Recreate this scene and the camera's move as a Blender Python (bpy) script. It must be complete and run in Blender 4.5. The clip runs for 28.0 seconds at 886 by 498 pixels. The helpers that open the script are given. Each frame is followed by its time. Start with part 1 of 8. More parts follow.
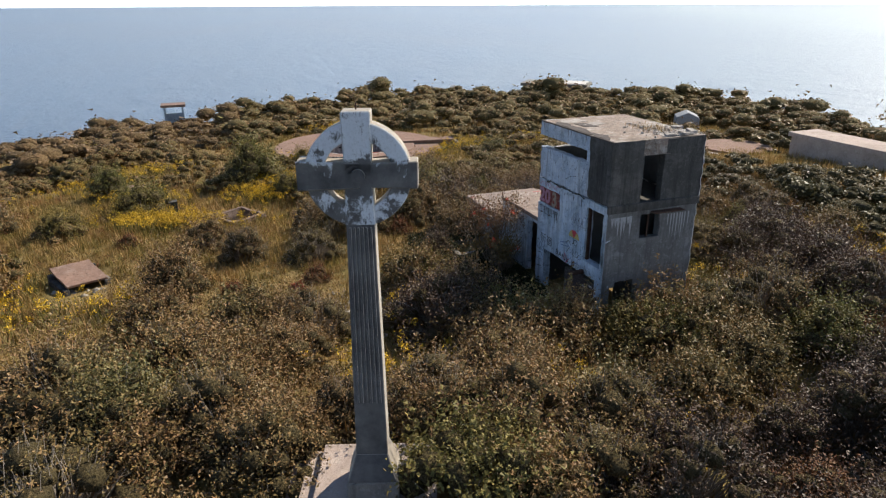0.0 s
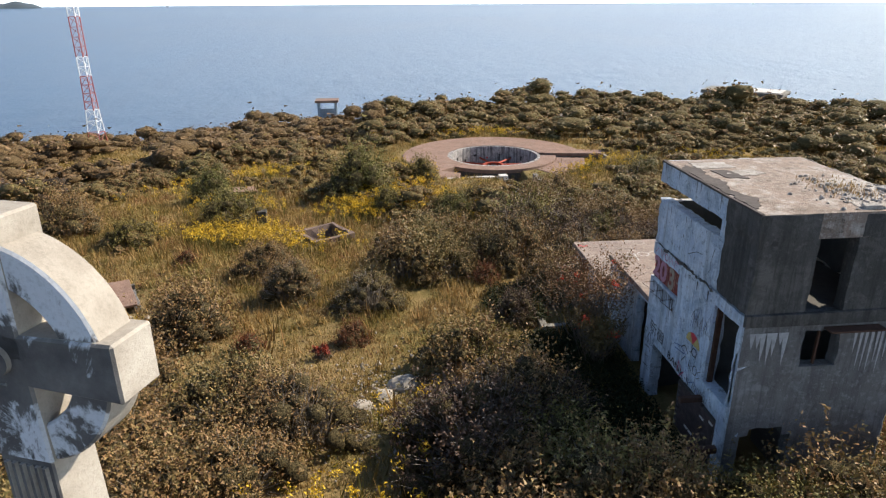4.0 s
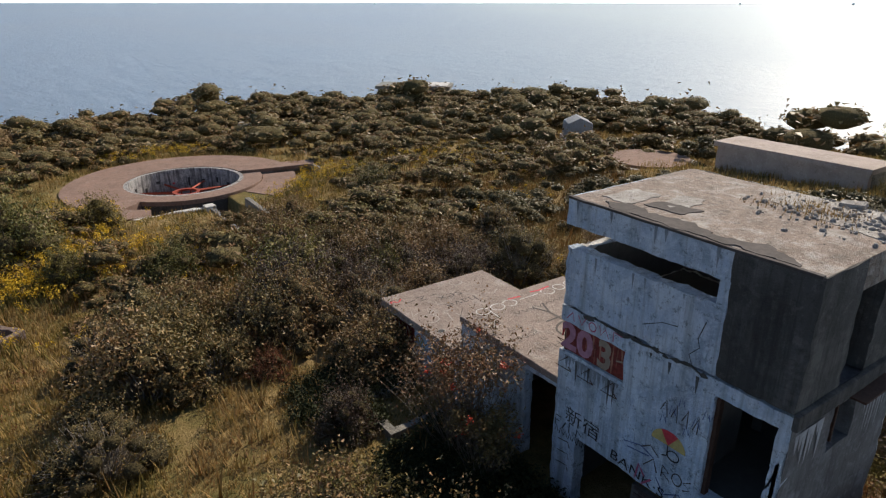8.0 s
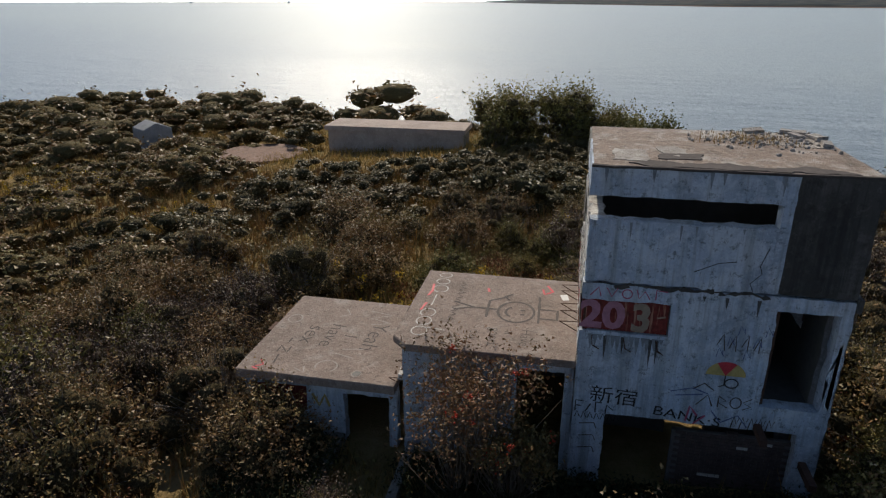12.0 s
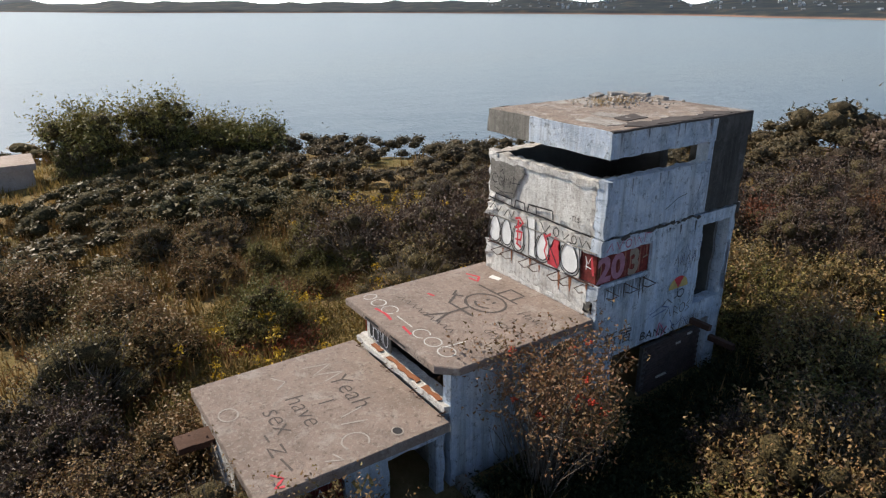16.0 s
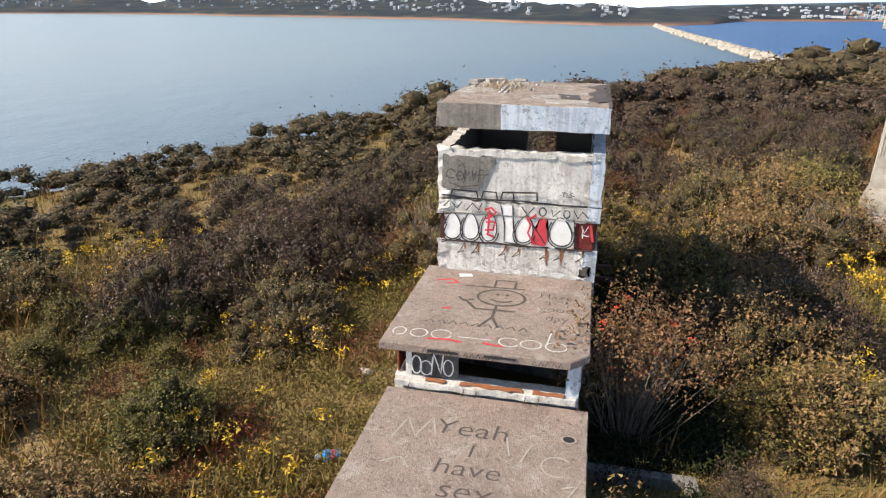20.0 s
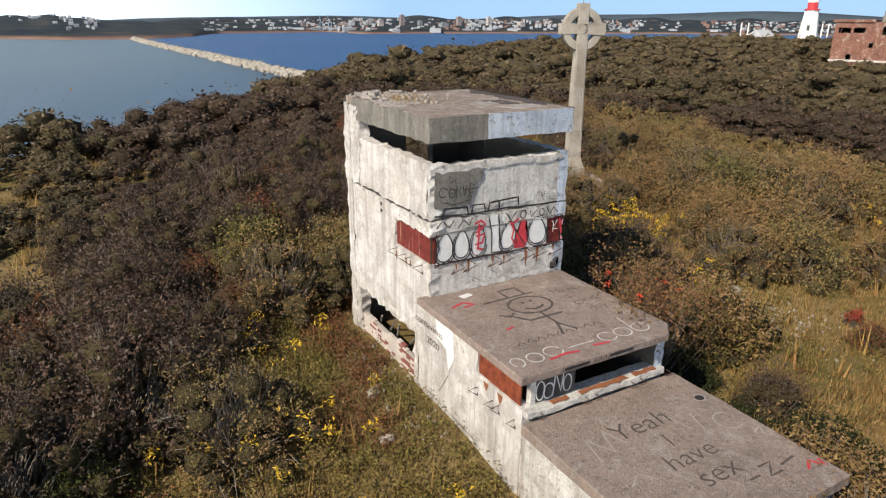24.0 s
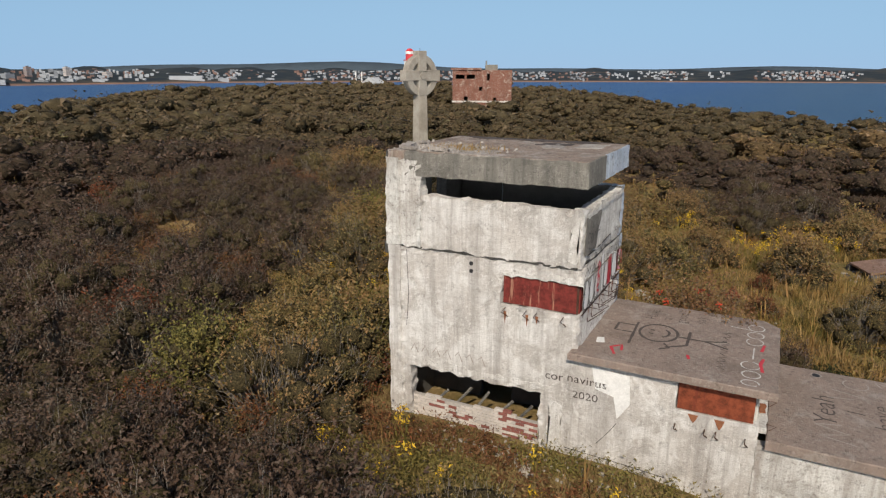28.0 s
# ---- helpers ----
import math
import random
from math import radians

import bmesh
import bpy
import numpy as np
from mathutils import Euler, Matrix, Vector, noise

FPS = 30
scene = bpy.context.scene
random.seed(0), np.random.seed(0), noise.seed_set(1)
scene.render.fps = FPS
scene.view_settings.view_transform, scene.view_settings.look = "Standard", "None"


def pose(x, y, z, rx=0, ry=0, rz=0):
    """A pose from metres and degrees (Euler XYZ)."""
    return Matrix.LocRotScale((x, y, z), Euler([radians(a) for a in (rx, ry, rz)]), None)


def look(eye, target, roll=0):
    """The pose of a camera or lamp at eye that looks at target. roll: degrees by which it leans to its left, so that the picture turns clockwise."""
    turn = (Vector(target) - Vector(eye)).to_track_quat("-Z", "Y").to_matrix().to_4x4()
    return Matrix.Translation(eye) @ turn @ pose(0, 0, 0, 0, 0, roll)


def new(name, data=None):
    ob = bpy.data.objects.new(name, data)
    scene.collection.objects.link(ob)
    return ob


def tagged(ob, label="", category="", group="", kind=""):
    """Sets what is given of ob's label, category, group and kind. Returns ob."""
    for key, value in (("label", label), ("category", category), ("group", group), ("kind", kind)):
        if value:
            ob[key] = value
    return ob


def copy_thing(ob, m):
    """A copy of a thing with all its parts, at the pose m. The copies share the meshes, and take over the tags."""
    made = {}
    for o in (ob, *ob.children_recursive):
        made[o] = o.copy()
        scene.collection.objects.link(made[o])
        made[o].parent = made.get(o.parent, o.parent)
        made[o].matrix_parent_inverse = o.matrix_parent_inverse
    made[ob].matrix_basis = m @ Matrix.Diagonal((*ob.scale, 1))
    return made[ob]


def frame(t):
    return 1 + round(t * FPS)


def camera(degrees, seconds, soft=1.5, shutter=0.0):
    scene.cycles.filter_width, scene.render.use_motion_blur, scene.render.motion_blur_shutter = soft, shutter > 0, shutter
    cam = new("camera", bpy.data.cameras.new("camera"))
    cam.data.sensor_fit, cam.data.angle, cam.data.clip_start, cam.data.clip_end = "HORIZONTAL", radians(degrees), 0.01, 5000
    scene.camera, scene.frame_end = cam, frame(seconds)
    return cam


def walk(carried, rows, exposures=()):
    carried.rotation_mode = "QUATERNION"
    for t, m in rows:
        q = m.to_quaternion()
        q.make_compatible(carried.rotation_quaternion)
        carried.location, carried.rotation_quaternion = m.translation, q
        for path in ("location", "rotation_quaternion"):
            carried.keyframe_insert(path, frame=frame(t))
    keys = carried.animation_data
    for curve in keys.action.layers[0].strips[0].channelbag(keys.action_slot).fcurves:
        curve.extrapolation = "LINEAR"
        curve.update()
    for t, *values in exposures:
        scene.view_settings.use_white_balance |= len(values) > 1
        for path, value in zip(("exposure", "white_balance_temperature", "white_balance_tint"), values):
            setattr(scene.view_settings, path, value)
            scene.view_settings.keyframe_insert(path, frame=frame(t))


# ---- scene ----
cam = camera(68.64, 28.0, soft=1.25)
# seconds, eye (x, y, z), turn (x, y, z)
PATH = [
    (0, 0.943, 1.049, 12.010, 69.14, 0.26, -21.10),
    (0.5, 1.842, 1.406, 11.902, 69.16, 0.34, -17.38),
    (1, 2.736, 1.862, 11.800, 69.14, 0.35, -13.81),
    (1.5, 3.600, 2.495, 11.710, 69.09, 0.36, -10.61),
    (2, 4.417, 3.289, 11.632, 69.05, 0.37, -7.48),
    (2.5, 5.218, 4.166, 11.573, 69.00, 0.33, -4.71),
    (4.5, 6.573, 8.372, 11.673, 69.07, 0.35, -6.26),
    (5, 6.800, 9.517, 11.656, 69.08, 0.35, -7.60),
    (5.5, 6.806, 10.587, 11.608, 69.08, 0.28, -10.47),
    (6, 6.590, 11.562, 11.551, 69.06, 0.18, -14.71),
    (6.5, 6.238, 12.469, 11.478, 69.06, 0.13, -19.42),
    (7, 5.822, 13.380, 11.383, 69.05, 0.06, -24.85),
    (7.5, 5.397, 14.298, 11.272, 69.02, 0.00, -30.07),
    (8, 4.925, 15.234, 11.150, 68.95, -0.05, -35.27),
    (8.5, 4.425, 16.180, 10.995, 68.90, -0.08, -40.56),
    (9, 3.918, 17.160, 10.851, 68.88, -0.07, -46.07),
    (9.5, 3.464, 18.171, 10.720, 68.87, -0.04, -51.37),
    (10, 3.063, 19.219, 10.610, 68.89, 0.02, -56.77),
    (10.5, 2.717, 20.327, 10.546, 68.90, 0.09, -62.07),
    (11, 2.453, 21.486, 10.509, 68.89, 0.10, -67.56),
    (11.5, 2.295, 22.686, 10.456, 68.88, 0.05, -73.01),
    (12, 2.214, 23.915, 10.403, 68.88, 0.02, -78.52),
    (12.5, 2.210, 25.161, 10.335, 68.91, 0.06, -83.99),
    (14.5, 3.523, 30.292, 10.091, 69.12, 0.22, -108.07),
    (15, 4.036, 31.361, 10.052, 69.22, 0.15, -113.53),
    (15.5, 4.647, 32.394, 10.004, 69.30, 0.10, -119.03),
    (16, 5.362, 33.348, 9.954, 69.35, 0.01, -124.63),
    (16.5, 6.166, 34.223, 9.922, 69.37, -0.08, -129.69),
    (17, 7.125, 35.079, 9.887, 69.41, -0.15, -135.14),
    (17.5, 8.202, 35.842, 9.843, 69.42, -0.17, -140.53),
    (18, 9.326, 36.521, 9.807, 69.42, -0.17, -145.97),
    (18.5, 10.504, 37.090, 9.770, 69.41, -0.19, -151.46),
    (19, 11.730, 37.532, 9.750, 69.37, -0.24, -156.95),
    (19.5, 12.988, 37.862, 9.736, 69.36, -0.27, -162.26),
    (20, 14.265, 38.086, 9.719, 69.35, -0.27, -167.48),
    (20.5, 15.564, 38.190, 9.705, 69.32, -0.23, -172.74),
    (21, 16.859, 38.163, 9.681, 69.28, -0.18, -178.26),
    (21.5, 18.130, 38.069, 9.655, 69.26, -0.14, -183.73),
    (23.5, 22.947, 36.214, 9.579, 69.78, -0.54, -204.60),
    (24, 24.069, 35.466, 9.550, 70.60, -0.42, -209.58),
    (24.5, 25.127, 34.647, 9.515, 71.47, -0.32, -214.45),
    (25, 26.113, 33.733, 9.481, 72.37, -0.24, -219.32),
    (25.5, 27.031, 32.754, 9.464, 73.18, -0.17, -224.12),
    (26, 27.854, 31.703, 9.450, 73.87, -0.13, -228.96),
    (26.5, 28.603, 30.579, 9.446, 74.38, -0.11, -233.80),
    (27, 29.287, 29.392, 9.436, 74.64, -0.11, -237.10),
    (27.5, 29.913, 28.152, 9.414, 74.71, -0.12, -239.72),
    (28, 30.481, 26.865, 9.390, 74.75, -0.14, -242.86),
]
EXPOSURES = [(0, 0.8), (2.5, 1.0), (5, 1.0), (8, 0.4), (10, 0.05), (12, -0.1), (15, 0.4), (17.5, 0.8), (20, 1.0), (22.5, 0.7), (25, 0.25), (28, 0.0)]
walk(cam, [(t, pose(x, y, z, rx, ry, rz)) for t, x, y, z, rx, ry, rz in PATH], EXPOSURES)

# ---- light ----
SUN_AZIMUTH, SUN_HEIGHT = 71.0, 39.0      # degrees from +y towards +x, above the horizon
world = bpy.data.worlds.new("world")
scene.world = world
world.use_nodes = True
wn = world.node_tree.nodes
sky = wn.new("ShaderNodeTexSky")
sky.sky_type, sky.sun_disc = "NISHITA", False
sky.sun_elevation, sky.sun_rotation = radians(SUN_HEIGHT), radians(SUN_AZIMUTH)
sky.air_density, sky.dust_density, sky.ozone_density, sky.altitude = 1.0, 0.05, 1.2, 20
wn["Background"].inputs["Strength"].default_value = 0.075
# pale sea haze low over the horizon
wl = world.node_tree.links
way, cut = wn.new("ShaderNodeTexCoord"), wn.new("ShaderNodeSeparateXYZ")
low, haze = wn.new("ShaderNodeMapRange"), wn.new("ShaderNodeMix")
wl.new(way.outputs["Generated"], cut.inputs[0])
wl.new(cut.outputs[2], low.inputs[0])
low.interpolation_type = "SMOOTHSTEP"
low.inputs[1].default_value, low.inputs[2].default_value, low.inputs[3].default_value, low.inputs[4].default_value = 0.0, 0.30, 0.85, 0.0
haze.data_type = "RGBA"
wl.new(low.outputs[0], haze.inputs[0])
wl.new(sky.outputs["Color"], haze.inputs[6])
# the haze is brighter towards the sun
side, lit, glow = wn.new("ShaderNodeVectorMath"), wn.new("ShaderNodeMapRange"), wn.new("ShaderNodeMix")
side.operation = "DOT_PRODUCT"
wl.new(way.outputs["Generated"], side.inputs[0])
side.inputs[1].default_value = (math.sin(radians(SUN_AZIMUTH)), math.cos(radians(SUN_AZIMUTH)), 0)
wl.new(side.outputs["Value"], lit.inputs[0])
lit.inputs[1].default_value, lit.inputs[2].default_value, lit.inputs[3].default_value, lit.inputs[4].default_value = -0.7, 1.0, 0.0, 1.0
glow.data_type = "RGBA"
glow.inputs[6].default_value, glow.inputs[7].default_value = (3.4, 6.5, 10.6, 1), (48, 49, 48, 1)
wl.new(lit.outputs[0], glow.inputs[0])
wl.new(glow.outputs[2], haze.inputs[7])
wl.new(haze.outputs[2], wn["Background"].inputs["Color"])
sun = new("sun", bpy.data.lights.new("sun", "SUN"))
sun.data.energy, sun.data.angle, sun.data.color = 4.3, radians(0.5), (1.0, 0.89, 0.73)
toward = Vector((math.sin(radians(SUN_AZIMUTH)) * math.cos(radians(SUN_HEIGHT)), math.cos(radians(SUN_AZIMUTH)) * math.cos(radians(SUN_HEIGHT)), math.sin(radians(SUN_HEIGHT))))
sun.matrix_world = look((0, 0, 60), Vector((0, 0, 60)) - toward)

# ---- materials ----
def ramp_node(nt, fac, stops):
    r = nt.nodes.new("ShaderNodeValToRGB")
    while len(r.color_ramp.elements) < len(stops):
        r.color_ramp.elements.new(0.5)
    for e, (p, c) in zip(r.color_ramp.elements, stops):
        e.position, e.color = p, (*c, 1)
    nt.links.new(fac, r.inputs[0])
    return r.outputs[0]


def noise_node(nt, vec, scale, detail=6.0, rough=0.6, distort=0.0):
    n = nt.nodes.new("ShaderNodeTexNoise")
    n.inputs["Scale"].default_value, n.inputs["Detail"].default_value = scale, detail
    n.inputs["Roughness"].default_value, n.inputs["Distortion"].default_value = rough, distort
    nt.links.new(vec, n.inputs["Vector"])
    return n.outputs["Fac"]


def mix_node(nt, fac, a, b, mode="MIX"):
    m = nt.nodes.new("ShaderNodeMix")
    m.data_type, m.blend_type = "RGBA", mode
    for sock, v in ((m.inputs[0], fac), (m.inputs[6], a), (m.inputs[7], b)):
        if isinstance(v, (int, float)):
            sock.default_value = v
        elif isinstance(v, tuple):
            sock.default_value = (*v, 1)
        else:
            nt.links.new(v, sock)
    return m.outputs[2]


def math_node(nt, op, a, b=0.0, clamp=False):
    m = nt.nodes.new("ShaderNodeMath")
    m.operation, m.use_clamp = op, clamp
    for sock, v in zip(m.inputs, (a, b)):
        if isinstance(v, (int, float)):
            sock.default_value = v
        else:
            nt.links.new(v, sock)
    return m.outputs[0]


def range_node(nt, v, lo, hi, to0=0.0, to1=1.0):
    m = nt.nodes.new("ShaderNodeMapRange")
    for k, x in enumerate((lo, hi, to0, to1)):
        m.inputs[k + 1].default_value = x
    nt.links.new(v, m.inputs[0])
    return m.outputs[0]


def material(name, rough=0.85, metal=0.0, spec=0.3):
    m = bpy.data.materials.new(name)
    m.use_nodes = True
    nt = m.node_tree
    b = nt.nodes["Principled BSDF"]
    b.inputs["Roughness"].default_value, b.inputs["Metallic"].default_value = rough, metal
    b.inputs["Specular IOR Level"].default_value = spec
    geo = nt.nodes.new("ShaderNodeNewGeometry")
    return m, nt, b, geo.outputs["Position"]


def stretched(nt, vec, sx, sy, sz):
    m = nt.nodes.new("ShaderNodeMapping")
    m.inputs["Scale"].default_value = (sx, sy, sz)
    nt.links.new(vec, m.inputs["Vector"])
    return m.outputs[0]


def bump_to(nt, b, height, strength=0.4, distance=0.02):
    n = nt.nodes.new("ShaderNodeBump")
    n.inputs["Strength"].default_value, n.inputs["Distance"].default_value = strength, distance
    nt.links.new(height, n.inputs["Height"])
    nt.links.new(n.outputs[0], b.inputs["Normal"])


def plain(name, colour, rough=0.8, vary=0.25, scale=6.0, metal=0.0, spec=0.3, bump=0.3):
    """A surface of one colour with grain and blotches."""
    m, nt, b, p = material(name, rough, metal, spec)
    a = noise_node(nt, p, scale, 8, 0.65)
    c = noise_node(nt, p, scale * 0.18, 4, 0.6)
    f = math_node(nt, "ADD", math_node(nt, "MULTIPLY", a, 0.55), math_node(nt, "MULTIPLY", c, 0.45))
    dark, lite = tuple(v * (1 - vary) for v in colour), tuple(min(1, v * (1 + vary)) for v in colour)
    nt.links.new(ramp_node(nt, f, [(0.3, dark), (0.7, lite)]), b.inputs["Base Color"])
    if bump:
        bump_to(nt, b, a, bump, 0.01)
    return m


def concrete(name, base, stain, streak=0.5, patch=None, patch_at=0.58, scale=1.0, grit=0.5):
    """Weathered concrete: cloudy blotches, broad and narrow streaks that run down, soft worn patches of a second colour, flecks and grit."""
    m, nt, b, p = material(name, 0.9)
    big = noise_node(nt, p, 0.9 * scale, 8, 0.66, 0.3)
    col = ramp_node(nt, big, [(0.28, tuple(v * 0.70 for v in base)), (0.5, base), (0.72, tuple(min(1, v * 1.16) for v in base))])
    if patch:
        q = noise_node(nt, p, 1.5 * scale, 10, 0.72, 0.5)
        col = mix_node(nt, range_node(nt, q, patch_at - 0.06, patch_at + 0.05, 0, 0.85), col, patch)
        fleck = noise_node(nt, p, 11 * scale, 6, 0.7)
        col = mix_node(nt, range_node(nt, fleck, 0.545, 0.60, 0, 0.6), col, patch)
    run = noise_node(nt, stretched(nt, p, 2.4, 2.4, 0.16), 1.3 * scale, 6, 0.66)
    col = mix_node(nt, range_node(nt, run, 0.47, 0.66, 0, streak), col, stain)
    drip = noise_node(nt, stretched(nt, p, 9, 9, 0.45), 1.4, 5, 0.65)
    col = mix_node(nt, range_node(nt, drip, 0.53, 0.63, 0, 0.5 * streak), col, stain)
    fine = noise_node(nt, p, 24, 6, 0.7)
    col = mix_node(nt, range_node(nt, fine, 0.5, 0.75, 0, 0.5 * grit), col, tuple(v * 0.5 for v in base))
    # faint form-board lines and scattered dark spots
    board = noise_node(nt, stretched(nt, p, 0.12, 0.12, 7.0), 1.2, 2, 0.5)
    col = mix_node(nt, range_node(nt, board, 0.60, 0.66, 0, 0.10), col, tuple(v * 0.55 for v in base))
    spots = noise_node(nt, p, 6 * scale, 7, 0.8)
    col = mix_node(nt, range_node(nt, spots, 0.55, 0.63, 0, 0.75 * grit), col, tuple(v * 0.45 for v in stain))
    nt.links.new(col, b.inputs["Base Color"])
    bump_to(nt, b, math_node(nt, "ADD", math_node(nt, "MULTIPLY", big, 1.5), math_node(nt, "ADD", fine, spots)), 0.8, 0.03)
    return m


# blue base: skylight on the tower's shaded face is put into the whitewash
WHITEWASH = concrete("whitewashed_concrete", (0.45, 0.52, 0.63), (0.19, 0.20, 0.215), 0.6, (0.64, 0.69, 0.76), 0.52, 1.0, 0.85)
BARE = concrete("bare_concrete", (0.23, 0.215, 0.19), (0.10, 0.095, 0.09), 0.6, (0.34, 0.32, 0.29), 0.62)
DARK_GREY = concrete("dark_grey_concrete", (0.078, 0.074, 0.070), (0.032, 0.030, 0.029), 0.85, (0.14, 0.13, 0.12), 0.60, 0.7)
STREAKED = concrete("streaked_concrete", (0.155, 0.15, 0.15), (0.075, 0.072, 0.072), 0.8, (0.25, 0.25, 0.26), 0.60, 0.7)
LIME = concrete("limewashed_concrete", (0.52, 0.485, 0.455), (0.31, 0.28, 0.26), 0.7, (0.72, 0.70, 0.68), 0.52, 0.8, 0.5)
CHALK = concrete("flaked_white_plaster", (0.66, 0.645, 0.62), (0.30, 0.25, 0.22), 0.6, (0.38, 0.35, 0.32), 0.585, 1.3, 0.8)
SLAB = concrete("slab_concrete", (0.28, 0.215, 0.182), (0.175, 0.14, 0.122), 0.35, (0.37, 0.32, 0.285), 0.60, 1.2, 0.8)
ROOFTOP = concrete("roof_concrete", (0.29, 0.222, 0.182), (0.13, 0.105, 0.09), 0.5, (0.46, 0.42, 0.385), 0.565, 1.1, 1.0)
# an even dark tone; the unlit inside is put into the colour
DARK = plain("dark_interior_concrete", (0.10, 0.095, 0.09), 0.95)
FELT = plain("torn_roofing_felt", (0.075, 0.062, 0.058), 0.9, 0.5, 12)
CROSS_STONE = concrete("cross_concrete", (0.30, 0.28, 0.25), (0.13, 0.12, 0.11), 0.45, (0.42, 0.40, 0.37), 0.62)


def cross_material(name, painted):
    """Tan concrete; the side towards the sea path keeps flaking white paint over dark grime, worn off along the
    crossbar, and its shade is put into the same dark tone.
    """
    m, nt, b, p = material(name, 0.9)
    big, fine = noise_node(nt, p, 1.6, 8, 0.66), noise_node(nt, p, 24, 6, 0.7)
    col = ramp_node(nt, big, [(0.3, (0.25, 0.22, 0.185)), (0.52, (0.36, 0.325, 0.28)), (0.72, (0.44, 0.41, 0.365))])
    paint = noise_node(nt, stretched(nt, p, 1, 1, 0.6), 3.4, 9, 0.7, 0.4)
    cut, geo = nt.nodes.new("ShaderNodeSeparateXYZ"), nt.nodes.new("ShaderNodeNewGeometry")
    nt.links.new(p, cut.inputs[0])
    bare = range_node(nt, math_node(nt, "ABSOLUTE", math_node(nt, "SUBTRACT", cut.outputs[2], 9.2)), 0.20, 0.34, 0.17, 0.0)
    low = range_node(nt, cut.outputs[2], 8.5, 9.6, 0.07, -0.06)
    keep = range_node(nt, math_node(nt, "SUBTRACT", paint, math_node(nt, "ADD", bare, low)), 0.455, 0.52, 0, painted)
    # dark ramp for the side turned from the sun: grime with shade mixed in
    grime_and_shade = mix_node(nt, keep, ramp_node(nt, big, [(0.35, (0.075, 0.072, 0.072)), (0.65, (0.17, 0.16, 0.155))]), (0.60, 0.62, 0.66))
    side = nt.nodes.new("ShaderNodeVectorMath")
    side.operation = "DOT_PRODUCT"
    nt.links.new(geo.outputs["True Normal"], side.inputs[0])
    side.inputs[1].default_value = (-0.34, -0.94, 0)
    col = mix_node(nt, range_node(nt, side.outputs["Value"], 0.55, 0.75), col, grime_and_shade)
    col = mix_node(nt, range_node(nt, fine, 0.5, 0.75, 0, 0.35), col, (0.10, 0.09, 0.08))
    nt.links.new(col, b.inputs["Base Color"])
    bump_to(nt, b, math_node(nt, "ADD", big, fine), 0.5, 0.015)
    return m


# the shaft has no paint, only the dark tone that shades its far side
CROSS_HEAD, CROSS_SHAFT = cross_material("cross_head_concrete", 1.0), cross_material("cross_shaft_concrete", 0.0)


def rust_material(name, base, streak):
    m, nt, b, p = material(name, 0.75, 0.15, 0.3)
    a = noise_node(nt, p, 7, 8, 0.7)
    run = noise_node(nt, stretched(nt, p, 7, 7, 0.6), 1.6, 5, 0.6)
    col = ramp_node(nt, a, [(0.35, tuple(v * 0.45 for v in base)), (0.6, base)])
    col = mix_node(nt, range_node(nt, run, 0.58, 0.66, 0, 0.85), col, streak)
    nt.links.new(col, b.inputs["Base Color"])
    bump_to(nt, b, a, 0.5, 0.01)
    return m


RUST = rust_material("rusted_red_plate", (0.20, 0.035, 0.028), (0.42, 0.22, 0.15))
RUSTY = rust_material("orange_rust_plate", (0.26, 0.065, 0.030), (0.16, 0.035, 0.02))
IRON = plain("rusted_iron", (0.085, 0.045, 0.032), 0.8, 0.4, 20, 0.3)
BRICK = plain("red_brick", (0.24, 0.095, 0.08), 0.9, 0.4, 11)
BRICK_DARK = plain("dark_brown_brick", (0.085, 0.060, 0.055), 0.9, 0.5, 11)
BRICK_WHITE = plain("whitewashed_brick", (0.55, 0.50, 0.46), 0.9, 0.3, 11)
MORTAR = plain("mortar", (0.40, 0.37, 0.34), 0.95, 0.3, 18)
INK = plain("black_paint", (0.030, 0.028, 0.030), 0.6, 0.3, 30, bump=0)
CHALK_PAINT = plain("white_paint", (0.70, 0.69, 0.68), 0.7, 0.2, 30, bump=0)
FAINT_WHITE = plain("thin_white_paint", (0.54, 0.52, 0.50), 0.8, 0.25, 16, bump=0)
FAINT = plain("faded_white_paint", (0.36, 0.32, 0.29), 0.85, 0.2, 30, bump=0)
FADED_INK = plain("faded_black_paint", (0.085, 0.070, 0.064), 0.8, 0.3, 30, bump=0)
RED_PAINT = plain("red_spray_paint", (0.50, 0.045, 0.06), 0.6, 0.3, 20, bump=0)
PINK = plain("pink_spray_paint", (0.42, 0.10, 0.17), 0.7, 0.3, 20, bump=0)
FADED_BLUE = plain("faded_blue_paint", (0.10, 0.13, 0.26), 0.8, 0.4, 12, bump=0)
PALE_ROSE = plain("pale_rose_paint", (0.36, 0.17, 0.22), 0.8, 0.35, 9, bump=0)
DULL_TAN = plain("dull_tan_paint", (0.27, 0.21, 0.16), 0.8, 0.3, 9, bump=0)
YELLOW = plain("yellow_spray_paint", (0.42, 0.32, 0.12), 0.7, 0.3, 20, bump=0)
STAIN = plain("rust_stain", (0.25, 0.10, 0.05), 0.9, 0.4, 14, bump=0)


